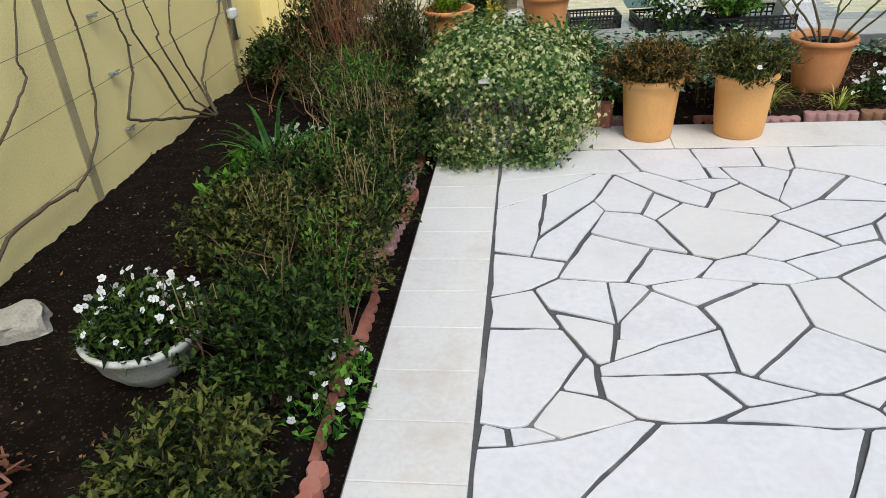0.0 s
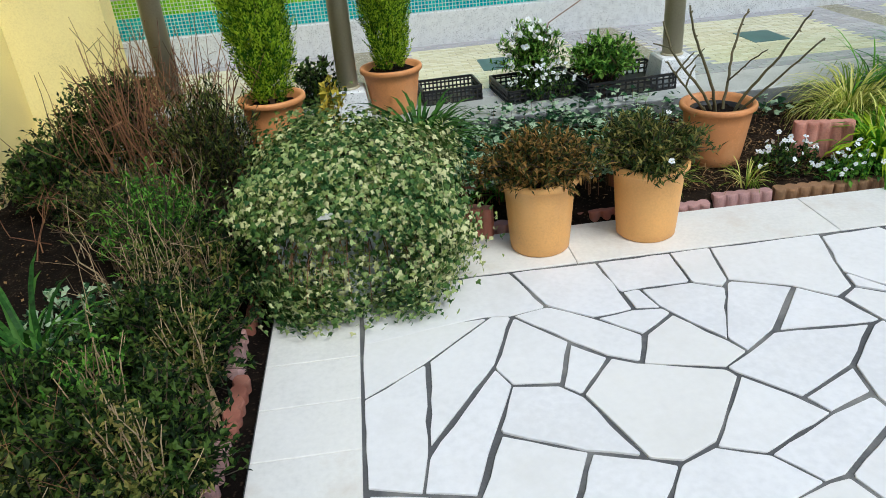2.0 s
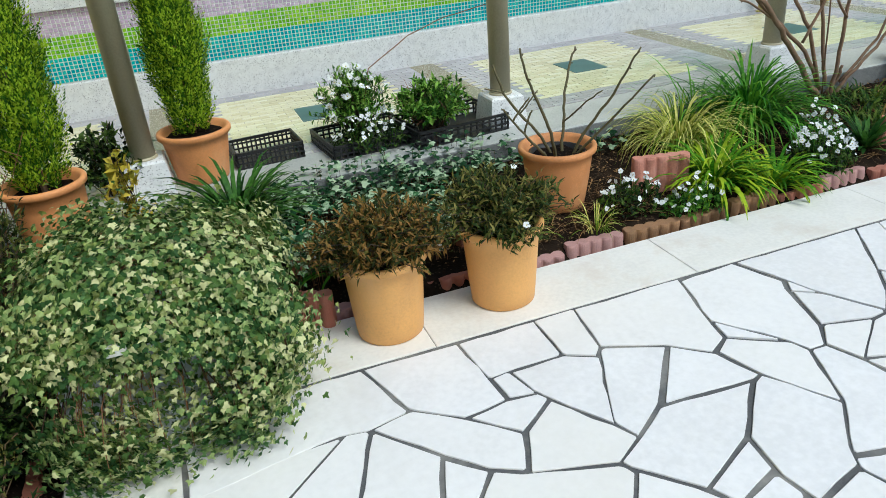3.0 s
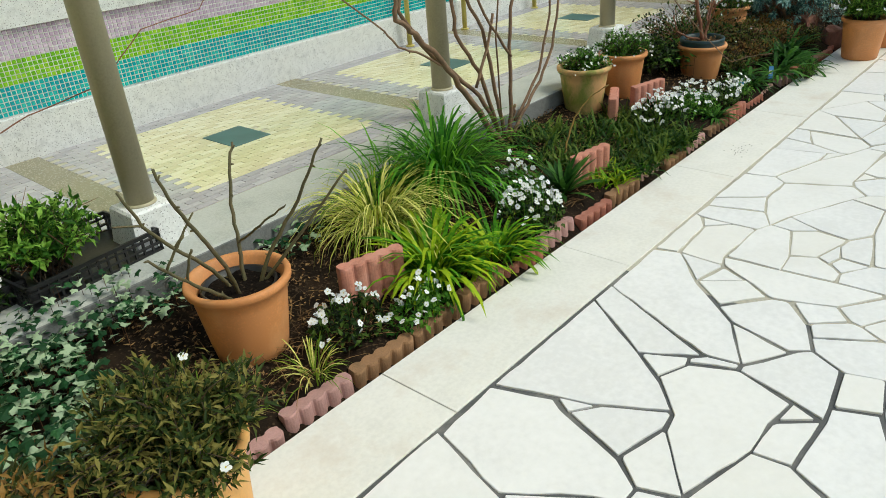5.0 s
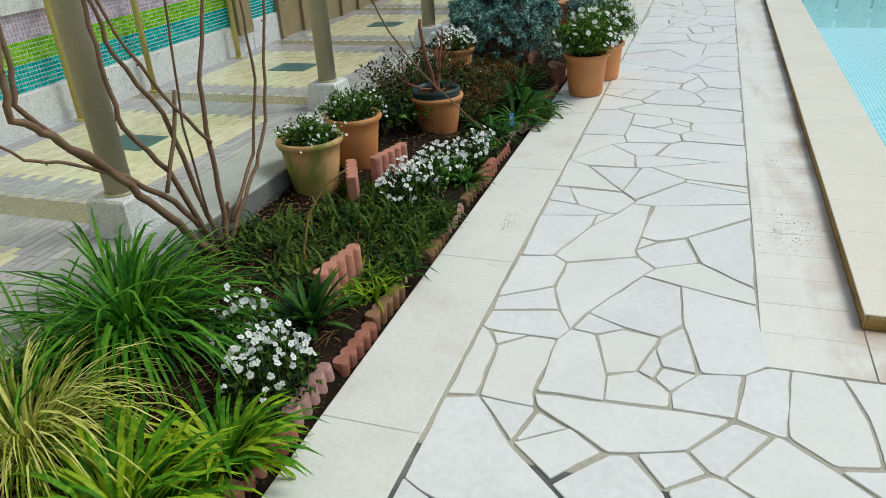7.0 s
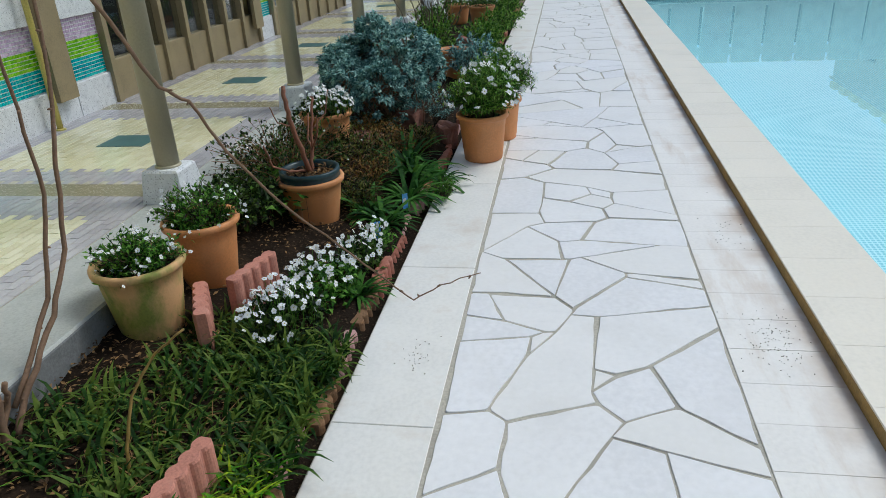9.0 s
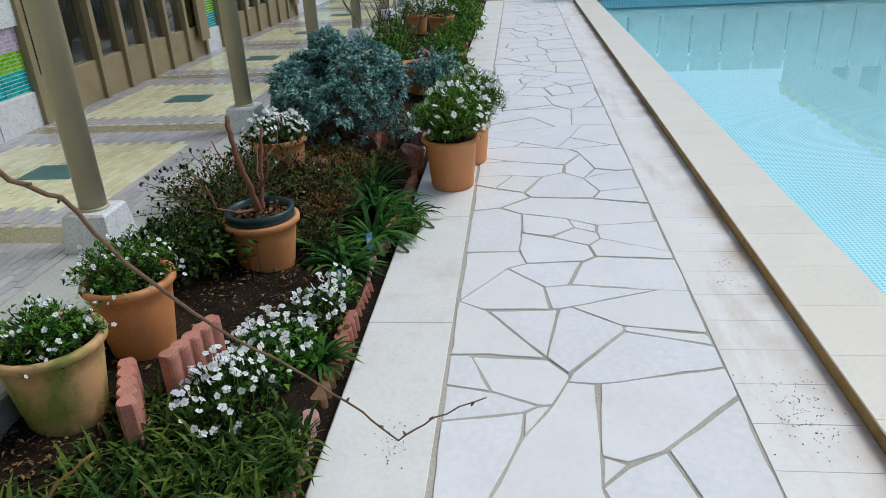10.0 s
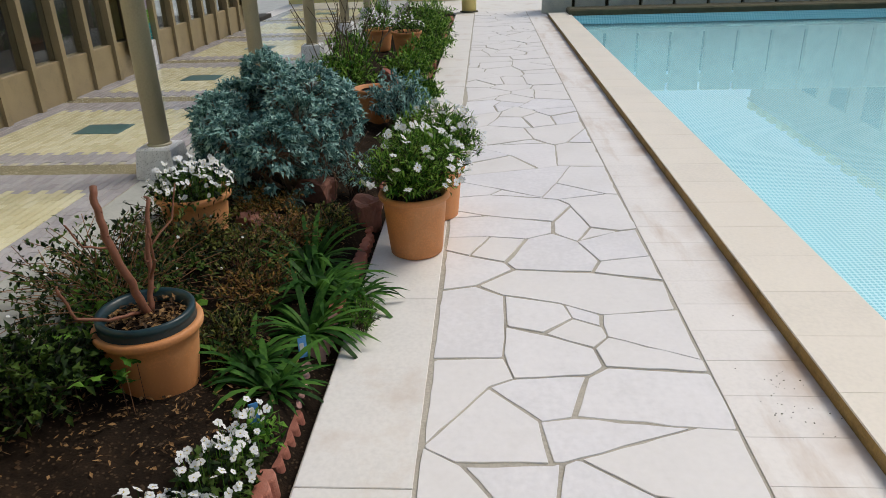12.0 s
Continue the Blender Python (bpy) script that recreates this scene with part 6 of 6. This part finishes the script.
def specks(x0, x1, y0, y1, n, seed, label):
    """Dark crumbs and lichen flakes on the tiles."""
    rnd = random.Random(seed)
    g = Geo()
    for _ in range(n):
        x, y, r = rnd.gauss((x0 + x1) / 2, (x1 - x0) / 4), rnd.gauss((y0 + y1) / 2, (y1 - y0) / 4), rnd.uniform(0.0006, 0.0026)
        g.prism([(x + r * math.cos(k) * rnd.uniform(0.6, 1.3), y + r * math.sin(k) * rnd.uniform(0.6, 1.3)) for k in (0, 1.2, 2.5, 3.8, 5.1)], 0.001, 0.0028, 0.0005)
    tagged(part("tile_specks", g, MOSS_STONE), label, "specks", kind="stuff")


specks(4.35, 4.7, -1.17, -0.97, 120, 401, "dark crumbs and lichen flakes on a pale tile")
specks(4.25, 4.45, 0.07, 0.18, 40, 402, "dark crumbs on a pale border tile")
specks(5.2, 5.7, -1.19, -1.0, 40, 403, "dark crumbs and lichen flakes on a pale tile")
# ---- paving pieces ----
# the stones, stretch by stretch: centre, half length, half width, turn and taper; the rest is filled in at random
STONES_A = [(0.05, -1.96, 0.05, 0.03, 113, 0.0), (0.07, -0.78, 0.08, 0.20, 175, 0.4), (0.10, -1.40, 0.10, 0.09, 102, 0.2), (0.11, -1.66, 0.17, 0.11, 261, 0.3), (0.13, -1.12, 0.13, 0.09, 15, 0.4),
            (0.15, -0.38, 0.09, 0.17, 132, 0.6), (0.16, -1.95, 0.05, 0.03, 7, 0.0), (0.20, -2.06, 0.17, 0.08, 13, 0.0), (0.27, -1.72, 0.05, 0.06, 198, 0.7), (0.27, -1.86, 0.09, 0.07, 178, 0.0),
            (0.27, -0.61, 0.27, 0.07, 243, 0.6), (0.29, -1.28, 0.10, 0.09, 184, 0.1), (0.32, -0.80, 0.23, 0.06, 66, 0.3), (0.33, -1.50, 0.13, 0.05, 283, 0.6), (0.40, -0.13, 0.11, 0.17, 88, 0.3)]
STONES_B = [(0.42, -1.04, 0.11, 0.14, 343, 0.1), (0.44, -1.55, 0.07, 0.03, 216, 0.2), (0.46, -1.29, 0.09, 0.06, 259, 0.1), (0.48, -1.76, 0.06, 0.12, 92, 0.1), (0.54, -1.61, 0.19, 0.05, 198, 0.6),
            (0.54, -0.49, 0.15, 0.08, 73, 0.3), (0.58, -0.84, 0.18, 0.09, 325, 0.4), (0.61, -1.42, 0.10, 0.10, 343, 0.6), (0.62, -1.08, 0.09, 0.12, 113, 0.8), (0.65, -2.02, 0.26, 0.09, 10, 0.0),
            (0.66, -0.64, 0.09, 0.05, 250, 0.1), (0.71, -1.25, 0.07, 0.12, 280, 0.5), (0.75, -0.43, 0.06, 0.18, 37, 0.1), (0.75, -1.74, 0.09, 0.04, 162, 0.0), (0.77, -0.20, 0.17, 0.13, 289, 0.4)]
STONES_C = [(0.82, -0.79, 0.15, 0.15, 136, 0.4), (0.85, -1.38, 0.12, 0.16, 11, 0.3), (0.86, -1.85, 0.13, 0.04, 15, 0.0), (0.89, -0.43, 0.06, 0.07, 268, 0.8), (0.91, -1.10, 0.07, 0.13, 85, 0.3),
            (0.96, -0.28, 0.05, 0.05, 346, 0.1), (0.99, -1.58, 0.08, 0.13, 319, 0.4), (1.03, -0.59, 0.12, 0.09, 323, 0.4), (1.04, -0.11, 0.14, 0.10, 183, 0.0), (1.06, -0.93, 0.12, 0.09, 217, 0.3),
            (1.06, -1.72, 0.09, 0.03, 49, 0.0), (1.07, -1.31, 0.11, 0.14, 153, 0.7), (1.15, -0.35, 0.09, 0.12, 26, 0.4), (1.21, -1.05, 0.06, 0.15, 295, 0.3), (1.26, -0.14, 0.09, 0.09, 250, 0.4)]
STONES_D = [(1.30, -0.44, 0.20, 0.06, 236, 0.3), (1.33, -0.88, 0.04, 0.09, 297, 0.2), (1.34, -0.69, 0.09, 0.20, 297, 0.2), (1.47, -0.44, 0.09, 0.10, 90, 0.7), (1.56, -0.81, 0.14, 0.09, 38, 0.0),
            (1.56, -0.14, 0.16, 0.15, 238, 0.0), (1.76, -0.58, 0.14, 0.07, 114, 0.0), (1.76, -0.37, 0.09, 0.04, 125, 0.0), (1.90, -0.19, 0.14, 0.16, 143, 0.1), (2.07, -0.53, 0.06, 0.07, 313, 0.0),
            (2.10, -0.24, 0.03, 0.04, 184, 0.6), (2.13, -0.40, 0.14, 0.06, 329, 0.3), (2.27, -0.15, 0.19, 0.18, 145, 0.7), (2.29, -0.59, 0.19, 0.11, 197, 0.6), (2.33, -0.78, 0.08, 0.05, 121, 0.0)]
STONES_E = [(2.35, -0.94, 0.13, 0.06, 13, 0.0), (2.43, -0.38, 0.05, 0.06, 210, 0.2), (2.45, -0.71, 0.07, 0.03, 53, 0.7), (2.52, -0.49, 0.03, 0.06, 186, 0.2), (2.57, -0.19, 0.09, 0.17, 154, 0.4),
            (2.59, -0.67, 0.09, 0.08, 111, 0.7), (2.61, -0.90, 0.07, 0.04, 172, 0.0), (2.71, -0.52, 0.11, 0.04, 57, 0.7), (2.78, -0.26, 0.27, 0.11, 236, 0.3), (2.83, -0.58, 0.14, 0.08, 230, 0.6),
            (2.84, -0.87, 0.15, 0.07, 106, 0.1), (2.96, -0.37, 0.09, 0.07, 311, 0.1), (2.98, -0.68, 0.06, 0.09, 203, 0.4), (3.04, -0.90, 0.09, 0.12, 19, 0.1), (3.06, -1.12, 0.07, 0.03, 89, 0.7)]
STONES_F = [(3.07, -0.20, 0.07, 0.08, 323, 0.1), (3.11, -0.56, 0.10, 0.19, 184, 0.5), (3.30, -1.07, 0.15, 0.08, 5, 0.3), (3.31, -0.17, 0.08, 0.14, 88, 0.2), (3.31, -0.76, 0.08, 0.13, 226, 0.5),
            (3.33, -0.91, 0.07, 0.12, 254, 0.1), (3.34, -0.04, 0.15, 0.04, 1, 0.1), (3.36, -1.19, 0.10, 0.03, 186, 0.8), (3.40, -0.58, 0.04, 0.12, 279, 0.4), (3.42, -0.36, 0.21, 0.08, 4, 0.8),
            (3.49, -0.65, 0.05, 0.11, 103, 0.5), (3.59, -0.13, 0.13, 0.10, 113, 0.4), (3.67, -0.78, 0.22, 0.11, 186, 0.1), (3.68, -0.15, 0.08, 0.12, 234, 0.4), (3.80, -0.54, 0.15, 0.11, 349, 0.4)]
STONES_G = [(3.90, -0.10, 0.11, 0.08, 193, 0.0), (3.91, -0.31, 0.12, 0.19, 63, 0.7), (4.01, -0.73, 0.08, 0.15, 342, 0.5), (4.20, -0.59, 0.11, 0.09, 130, 0.1), (4.27, -0.48, 0.04, 0.05, 44, 0.3),
            (4.28, -0.09, 0.17, 0.10, 175, 0.4), (4.31, -0.78, 0.11, 0.18, 91, 0.4), (4.40, -0.38, 0.26, 0.09, 345, 0.6), (4.43, -0.25, 0.04, 0.09, 213, 0.6), (4.53, -0.08, 0.09, 0.09, 37, 0.7),
            (4.55, -0.62, 0.14, 0.19, 43, 0.8), (4.70, -0.05, 0.06, 0.07, 122, 0.6), (4.71, -0.22, 0.13, 0.09, 77, 0.2), (4.83, -0.65, 0.10, 0.17, 17, 0.3), (4.92, -0.46, 0.09, 0.16, 256, 0.1)]
STONES_H = [(4.92, -0.09, 0.10, 0.14, 132, 0.8), (4.95, -0.30, 0.13, 0.08, 191, 0.8), (4.97, -0.78, 0.12, 0.03, 70, 0.0), (5.13, -0.68, 0.19, 0.10, 93, 0.5), (5.27, -0.24, 0.14, 0.10, 242, 0.4),
            (5.27, -0.56, 0.18, 0.05, 281, 0.5), (5.42, -0.37, 0.09, 0.09, 189, 0.5), (5.44, -0.07, 0.18, 0.07, 166, 0.8), (5.46, -0.71, 0.12, 0.18, 352, 0.1), (5.61, -0.66, 0.11, 0.10, 146, 0.8),
            (5.63, -0.38, 0.12, 0.12, 152, 0.7), (5.86, -0.76, 0.14, 0.10, 88, 0.4), (5.88, -0.12, 0.24, 0.11, 178, 0.1), (5.96, -0.55, 0.13, 0.04, 190, 0.1), (5.99, -0.37, 0.12, 0.10, 182, 0.0)]
STONES_I = [(6.15, -0.59, 0.12, 0.32, 346, 0.1), (6.34, -0.79, 0.11, 0.10, 113, 0.0), (6.35, -0.15, 0.14, 0.10, 275, 0.7), (6.49, -0.49, 0.13, 0.13, 1, 0.4), (6.55, -0.23, 0.09, 0.08, 164, 0.0),
            (6.57, -0.79, 0.13, 0.09, 111, 0.0), (6.61, -0.10, 0.09, 0.08, 132, 0.0), (6.83, -0.46, 0.09, 0.03, 87, 0.0), (6.84, -0.18, 0.16, 0.09, 91, 0.0), (6.90, -0.61, 0.05, 0.16, 267, 0.0),
            (7.03, -0.80, 0.14, 0.11, 13, 0.0), (7.10, -0.26, 0.26, 0.09, 82, 0.0)]
STONES = STONES_A + STONES_B + STONES_C + STONES_D + STONES_E + STONES_F + STONES_G + STONES_H + STONES_I


def stone_cells():
    """Cells between the stones: joints run straight from one meeting point of three stones to the next."""
    sites = [(x, y, a, b, radians(t), k) for x, y, a, b, t, k in STONES]
    fill = random.Random(11)

    def reach(s, px, py):
        dx, dy = px - s[0], py - s[1]
        c, n = math.cos(s[4]), math.sin(s[4])
        u, v = (dx * c + dy * n) / s[2], (dy * c - dx * n) / s[3]
        return np.maximum(np.abs(u), np.abs(v) / np.maximum(0.12, 1 - s[5] * np.clip(u, -1.3, 1.3)))

    def scatter(x0, x1, y0, y1, size, tries, far=1.75):
        for _ in range(tries):
            x, y, a = fill.uniform(x0, x1), fill.uniform(y0, y1), size * fill.uniform(0.75, 1.3)
            if all(reach(q, x, y) > 1 + (far - 1) * size / (0.5 * (q[2] + q[3])) for q in sites if abs(q[0] - x) < 1.2):
                sites.append((x, y, a, a * fill.uniform(0.45, 0.9), fill.uniform(0, 2 * math.pi), fill.uniform(0, 0.7)))

    scatter(0.06, POOL_X0 - 0.06, -4.6, -0.05, 0.15, 1500)
    scatter(2.9, 3.9, WALK_R + 0.05, -0.05, 0.1, 300, 1.3)
    scatter(POOL_X0, 7.0, WALK_R + 0.05, -0.05, 0.1, 200, 1.6)
    scatter(7.0, 16.9, WALK_R + 0.06, -0.06, 0.14, 1500)
    step = 0.01
    x0, y0, nx, ny = -0.045, -4.645, 1710, 470
    gx, gy = x0 + step * (np.arange(nx) + 0.5), y0 + step * (np.arange(ny) + 0.5)
    best, owner = np.full((ny, nx), 1e9), np.full((ny, nx), -9)
    for k, s in enumerate(sites):
        i0, i1 = max(0, int((s[0] - x0 - 0.8) / step)), min(nx, int((s[0] - x0 + 0.8) / step))
        j0, j1 = max(0, int((s[1] - y0 - 0.8) / step)), min(ny, int((s[1] - y0 + 0.8) / step))
        r = reach(s, gx[None, i0:i1], gy[j0:j1, None])
        win = best[j0:j1, i0:i1]
        near = r < win
        win[near] = r[near]
        owner[j0:j1, i0:i1][near] = k
    # a stone is one piece: what lies apart from it goes to its neighbours
    whole = np.zeros((ny, nx), bool)
    for k, s in enumerate(sites):
        i0, i1 = max(0, int((s[0] - x0 - 0.7) / step)), min(nx, int((s[0] - x0 + 0.7) / step))
        j0, j1 = max(0, int((s[1] - y0 - 0.7) / step)), min(ny, int((s[1] - y0 + 0.7) / step))
        own = owner[j0:j1, i0:i1] == k
        grown = np.zeros(own.shape, bool)
        grown[min(max(int((s[1] - y0) / step) - j0, 0), own.shape[0] - 1), min(max(int((s[0] - x0) / step) - i0, 0), own.shape[1] - 1)] = True
        grown &= own
        size = -1
        while grown.sum() != size:
            size = grown.sum()
            wide = grown.copy()
            wide[1:] |= grown[:-1]
            wide[:-1] |= grown[1:]
            wide[:, 1:] |= wide[:, :-1]
            wide[:, :-1] |= wide[:, 1:]
            grown = wide & own
        whole[j0:j1, i0:i1] |= grown
    for _ in range(60):
        if whole.all():
            break
        for axis, way in ((0, 1), (0, -1), (1, 1), (1, -1)):
            from_owner, from_whole = np.roll(owner, way, axis), np.roll(whole, way, axis)
            take = ~whole & from_whole
            owner[take] = from_owner[take]
            whole |= take
    edge_x, edge_y = gx[None, :] + 0 * gy[:, None], gy[:, None] + 0 * gx[None, :]
    owner[edge_y < -4.6] = -4
    owner[edge_x > 16.98] = -5
    owner[(edge_x > POOL_X0) & (edge_y < WALK_R)] = -3
    owner[(edge_x > POOL_X0) & (edge_y < WALK_R) & (edge_x - POOL_X0 < WALK_R - edge_y)] = -6
    owner[edge_x < 0.006] = -1
    owner[edge_y > -0.004] = -2
    # meeting points, close ones drawn together
    quad = np.stack([owner[:-1, :-1], owner[:-1, 1:], owner[1:, :-1], owner[1:, 1:]])
    order = np.sort(quad, axis=0)
    kinds = 1 + (order[1:] != order[:-1]).sum(axis=0)
    knots = []
    for j, i in np.argwhere(kinds >= 3):
        p, who = (x0 + step * (i + 1), y0 + step * (j + 1)), set(quad[:, j, i].tolist())
        for q in knots:
            if abs(q[0] - p[0]) < 0.022 and abs(q[1] - p[1]) < 0.022:
                q[2].update(who)
                break
        else:
            knots.append([*p, who])
    ring = {}
    for x, y, who in knots:
        for k in who:
            ring.setdefault(k, []).append((x, y))
    for k, s in enumerate(sites):
        pts = [p for p in ring.get(k, []) if math.hypot(p[0] - s[0], p[1] - s[1]) < 0.75]
        if len(pts) < 3:
            continue
        cx, cy = sum(p[0] for p in pts) / len(pts), sum(p[1] for p in pts) / len(pts)
        pts.sort(key=lambda p: math.atan2(p[1] - cy, p[0] - cx))
        yield cx, cy, pts


def uneven(cell, gap, rnd):
    """The cell drawn in by half a joint, its corners broken off and its edges rough."""
    n = len(cell)
    lines = []
    for i, a in enumerate(cell):
        b = cell[(i + 1) % n]
        ex, ey = b[0] - a[0], b[1] - a[1]
        k = math.hypot(ex, ey) or 1e-9
        g = gap * rnd.choice((0.45, 0.6, 0.9, 1.3))
        w = rnd.gauss(0, 0.35) * min(g / (0.5 * k), 0.2)
        mx, my, ux, uy = (a[0] + b[0]) / 2 - ey / k * g, (a[1] + b[1]) / 2 + ex / k * g, ex / k, ey / k
        lines.append((mx, my, ux - uy * w, uy + ux * w, g))
    poly = []
    for i in range(n):
        (ax, ay, ux, uy, g), (bx, by, vx, vy, h) = lines[i - 1], lines[i]
        cross = ux * vy - uy * vx
        if abs(cross) < 0.12:
            poly.append(((cell[i][0] - vy * h), (cell[i][1] + vx * h)))
            continue
        t = ((bx - ax) * vy - (by - ay) * vx) / cross
        q = (ax + ux * t, ay + uy * t)
        d = math.hypot(q[0] - cell[i][0], q[1] - cell[i][1])
        if d > 4 * gap:
            q = (cell[i][0] + (q[0] - cell[i][0]) * 4 * gap / d, cell[i][1] + (q[1] - cell[i][1]) * 4 * gap / d)
        poly.append(q)
    out = []
    for i, p in enumerate(poly):
        a, b = poly[i - 1], poly[(i + 1) % n]
        la, lb = math.hypot(a[0] - p[0], a[1] - p[1]), math.hypot(b[0] - p[0], b[1] - p[1])
        c = min(0.3 * min(la, lb), rnd.choice((0.001, 0.002, 0.003, 0.008)))
        for q, l in ((a, la), (b, lb)):
            out.append((p[0] + (q[0] - p[0]) * c / max(l, 1e-6), p[1] + (q[1] - p[1]) * c / max(l, 1e-6)))
        if lb > 0.09:
            m = max(1, int(lb / 0.06))
            for j in range(1, m):
                t = j / m
                out.append((p[0] + (b[0] - p[0]) * t + (b[1] - p[1]) / lb * rnd.gauss(0, 0.0022), p[1] + (b[1] - p[1]) * t - (b[0] - p[0]) / lb * rnd.gauss(0, 0.0022)))
    return out


def lay_stones():
    rnd = random.Random(3)
    rest = Geo()
    for x, y, cell in stone_cells():
        if len(cell) < 3:
            continue
        x, y = sum(p[0] for p in cell) / len(cell), sum(p[1] for p in cell) / len(cell)
        poly = uneven(cell, 0.0078 if x < 3.3 else 0.007, rnd)
        if len(poly) < 3:
            continue
        z = rnd.uniform(-0.002, 0.002)
        if x < 9.5 and y > -3.0:
            part("stone", Geo().prism([(px - x, py - y) for px, py in poly], -0.03, 0, 0.0016), STONE, pavement if x < 2.9 else path_bed, at=pose(x, y, z))
        else:
            rest.prism(poly, -0.03, z, 0.003)
    tagged(part("far_stones", rest, STONE, path_bed, "pale paving stones far off"), kind="stuff")


lay_stones()


def lay_tiles(name, mat, parent, x0, y0, length, width, size, along, top, joint=0.003, jitter=0.0012, seed=1, thick=0.03):
    """A row of border tiles along x or y, sharing one mesh."""
    rnd = random.Random(seed)
    n = max(1, round(length / size))
    s = length / n
    a, b = (s, width) if along == "x" else (width, s)
    me = Geo().box(joint / 2, joint / 2, -thick, a - joint / 2, b - joint / 2, 0, min(0.002, joint * 0.7)).mesh(name)
    for i in range(n):
        at = (x0 + i * s, y0) if along == "x" else (x0, y0 + i * s)
        part(name, me, mat, parent, at=pose(*at, top + rnd.uniform(-jitter, jitter), rnd.uniform(-60, 60) * jitter, rnd.uniform(-60, 60) * jitter))


lay_tiles("border_tile", STRIP, pavement, -STRIP_W + 0.003, -4.66, 4.8875, STRIP_W - 0.006, 0.2125, "y", 0.0, 0.003, 0.0007, seed=2)
lay_tiles("border_tile", STRIP, pavement, -STRIP_W + 0.003, 0.2275, 0.09, STRIP_W - 0.006, 0.09, "y", 0.0, 0.003, 0.0005, seed=8)
lay_tiles("border_tile", STRIP, pavement, 0.003, 0.004, 0.827, 0.316, 0.827, "x", 0.0, 0.003, 0.0005, seed=9)
lay_tiles("border_tile", STRIP, pavement, 0.83, 0.004, 15.75, 0.316, 1.05, "x", 0.0, 0.003, 0.0005, seed=3)
lay_tiles("poolside_tile", POOLSIDE, path_bed, POOL_X0 + 0.004, CURB_Y + 0.004, 13.5, WALK_R - CURB_Y - 0.012, 0.195, "x", 0.0, 0.0012, 0.0003, seed=4)
lay_tiles("poolside_tile", POOLSIDE, path_bed, POOL_X0 + 0.004, -5.0, 5.0 + CURB_Y, 0.285, 0.195, "y", 0.0, 0.0012, 0.0003, seed=5)
lay_tiles("coping_tile", COPING, curb, POOL_X0 + 0.3, POOL_Y - 0.02, 12.2, CURB_Y - POOL_Y + 0.025, 0.32, "x", 0.053, 0.0012, 0.0002, seed=6, thick=0.007)
lay_tiles("coping_tile", COPING, curb, POOL_X0 + 0.302, -6.0, 6.0 + POOL_Y - 0.02, 0.35, 0.32, "y", 0.053, 0.0012, 0.0002, seed=7, thick=0.007)
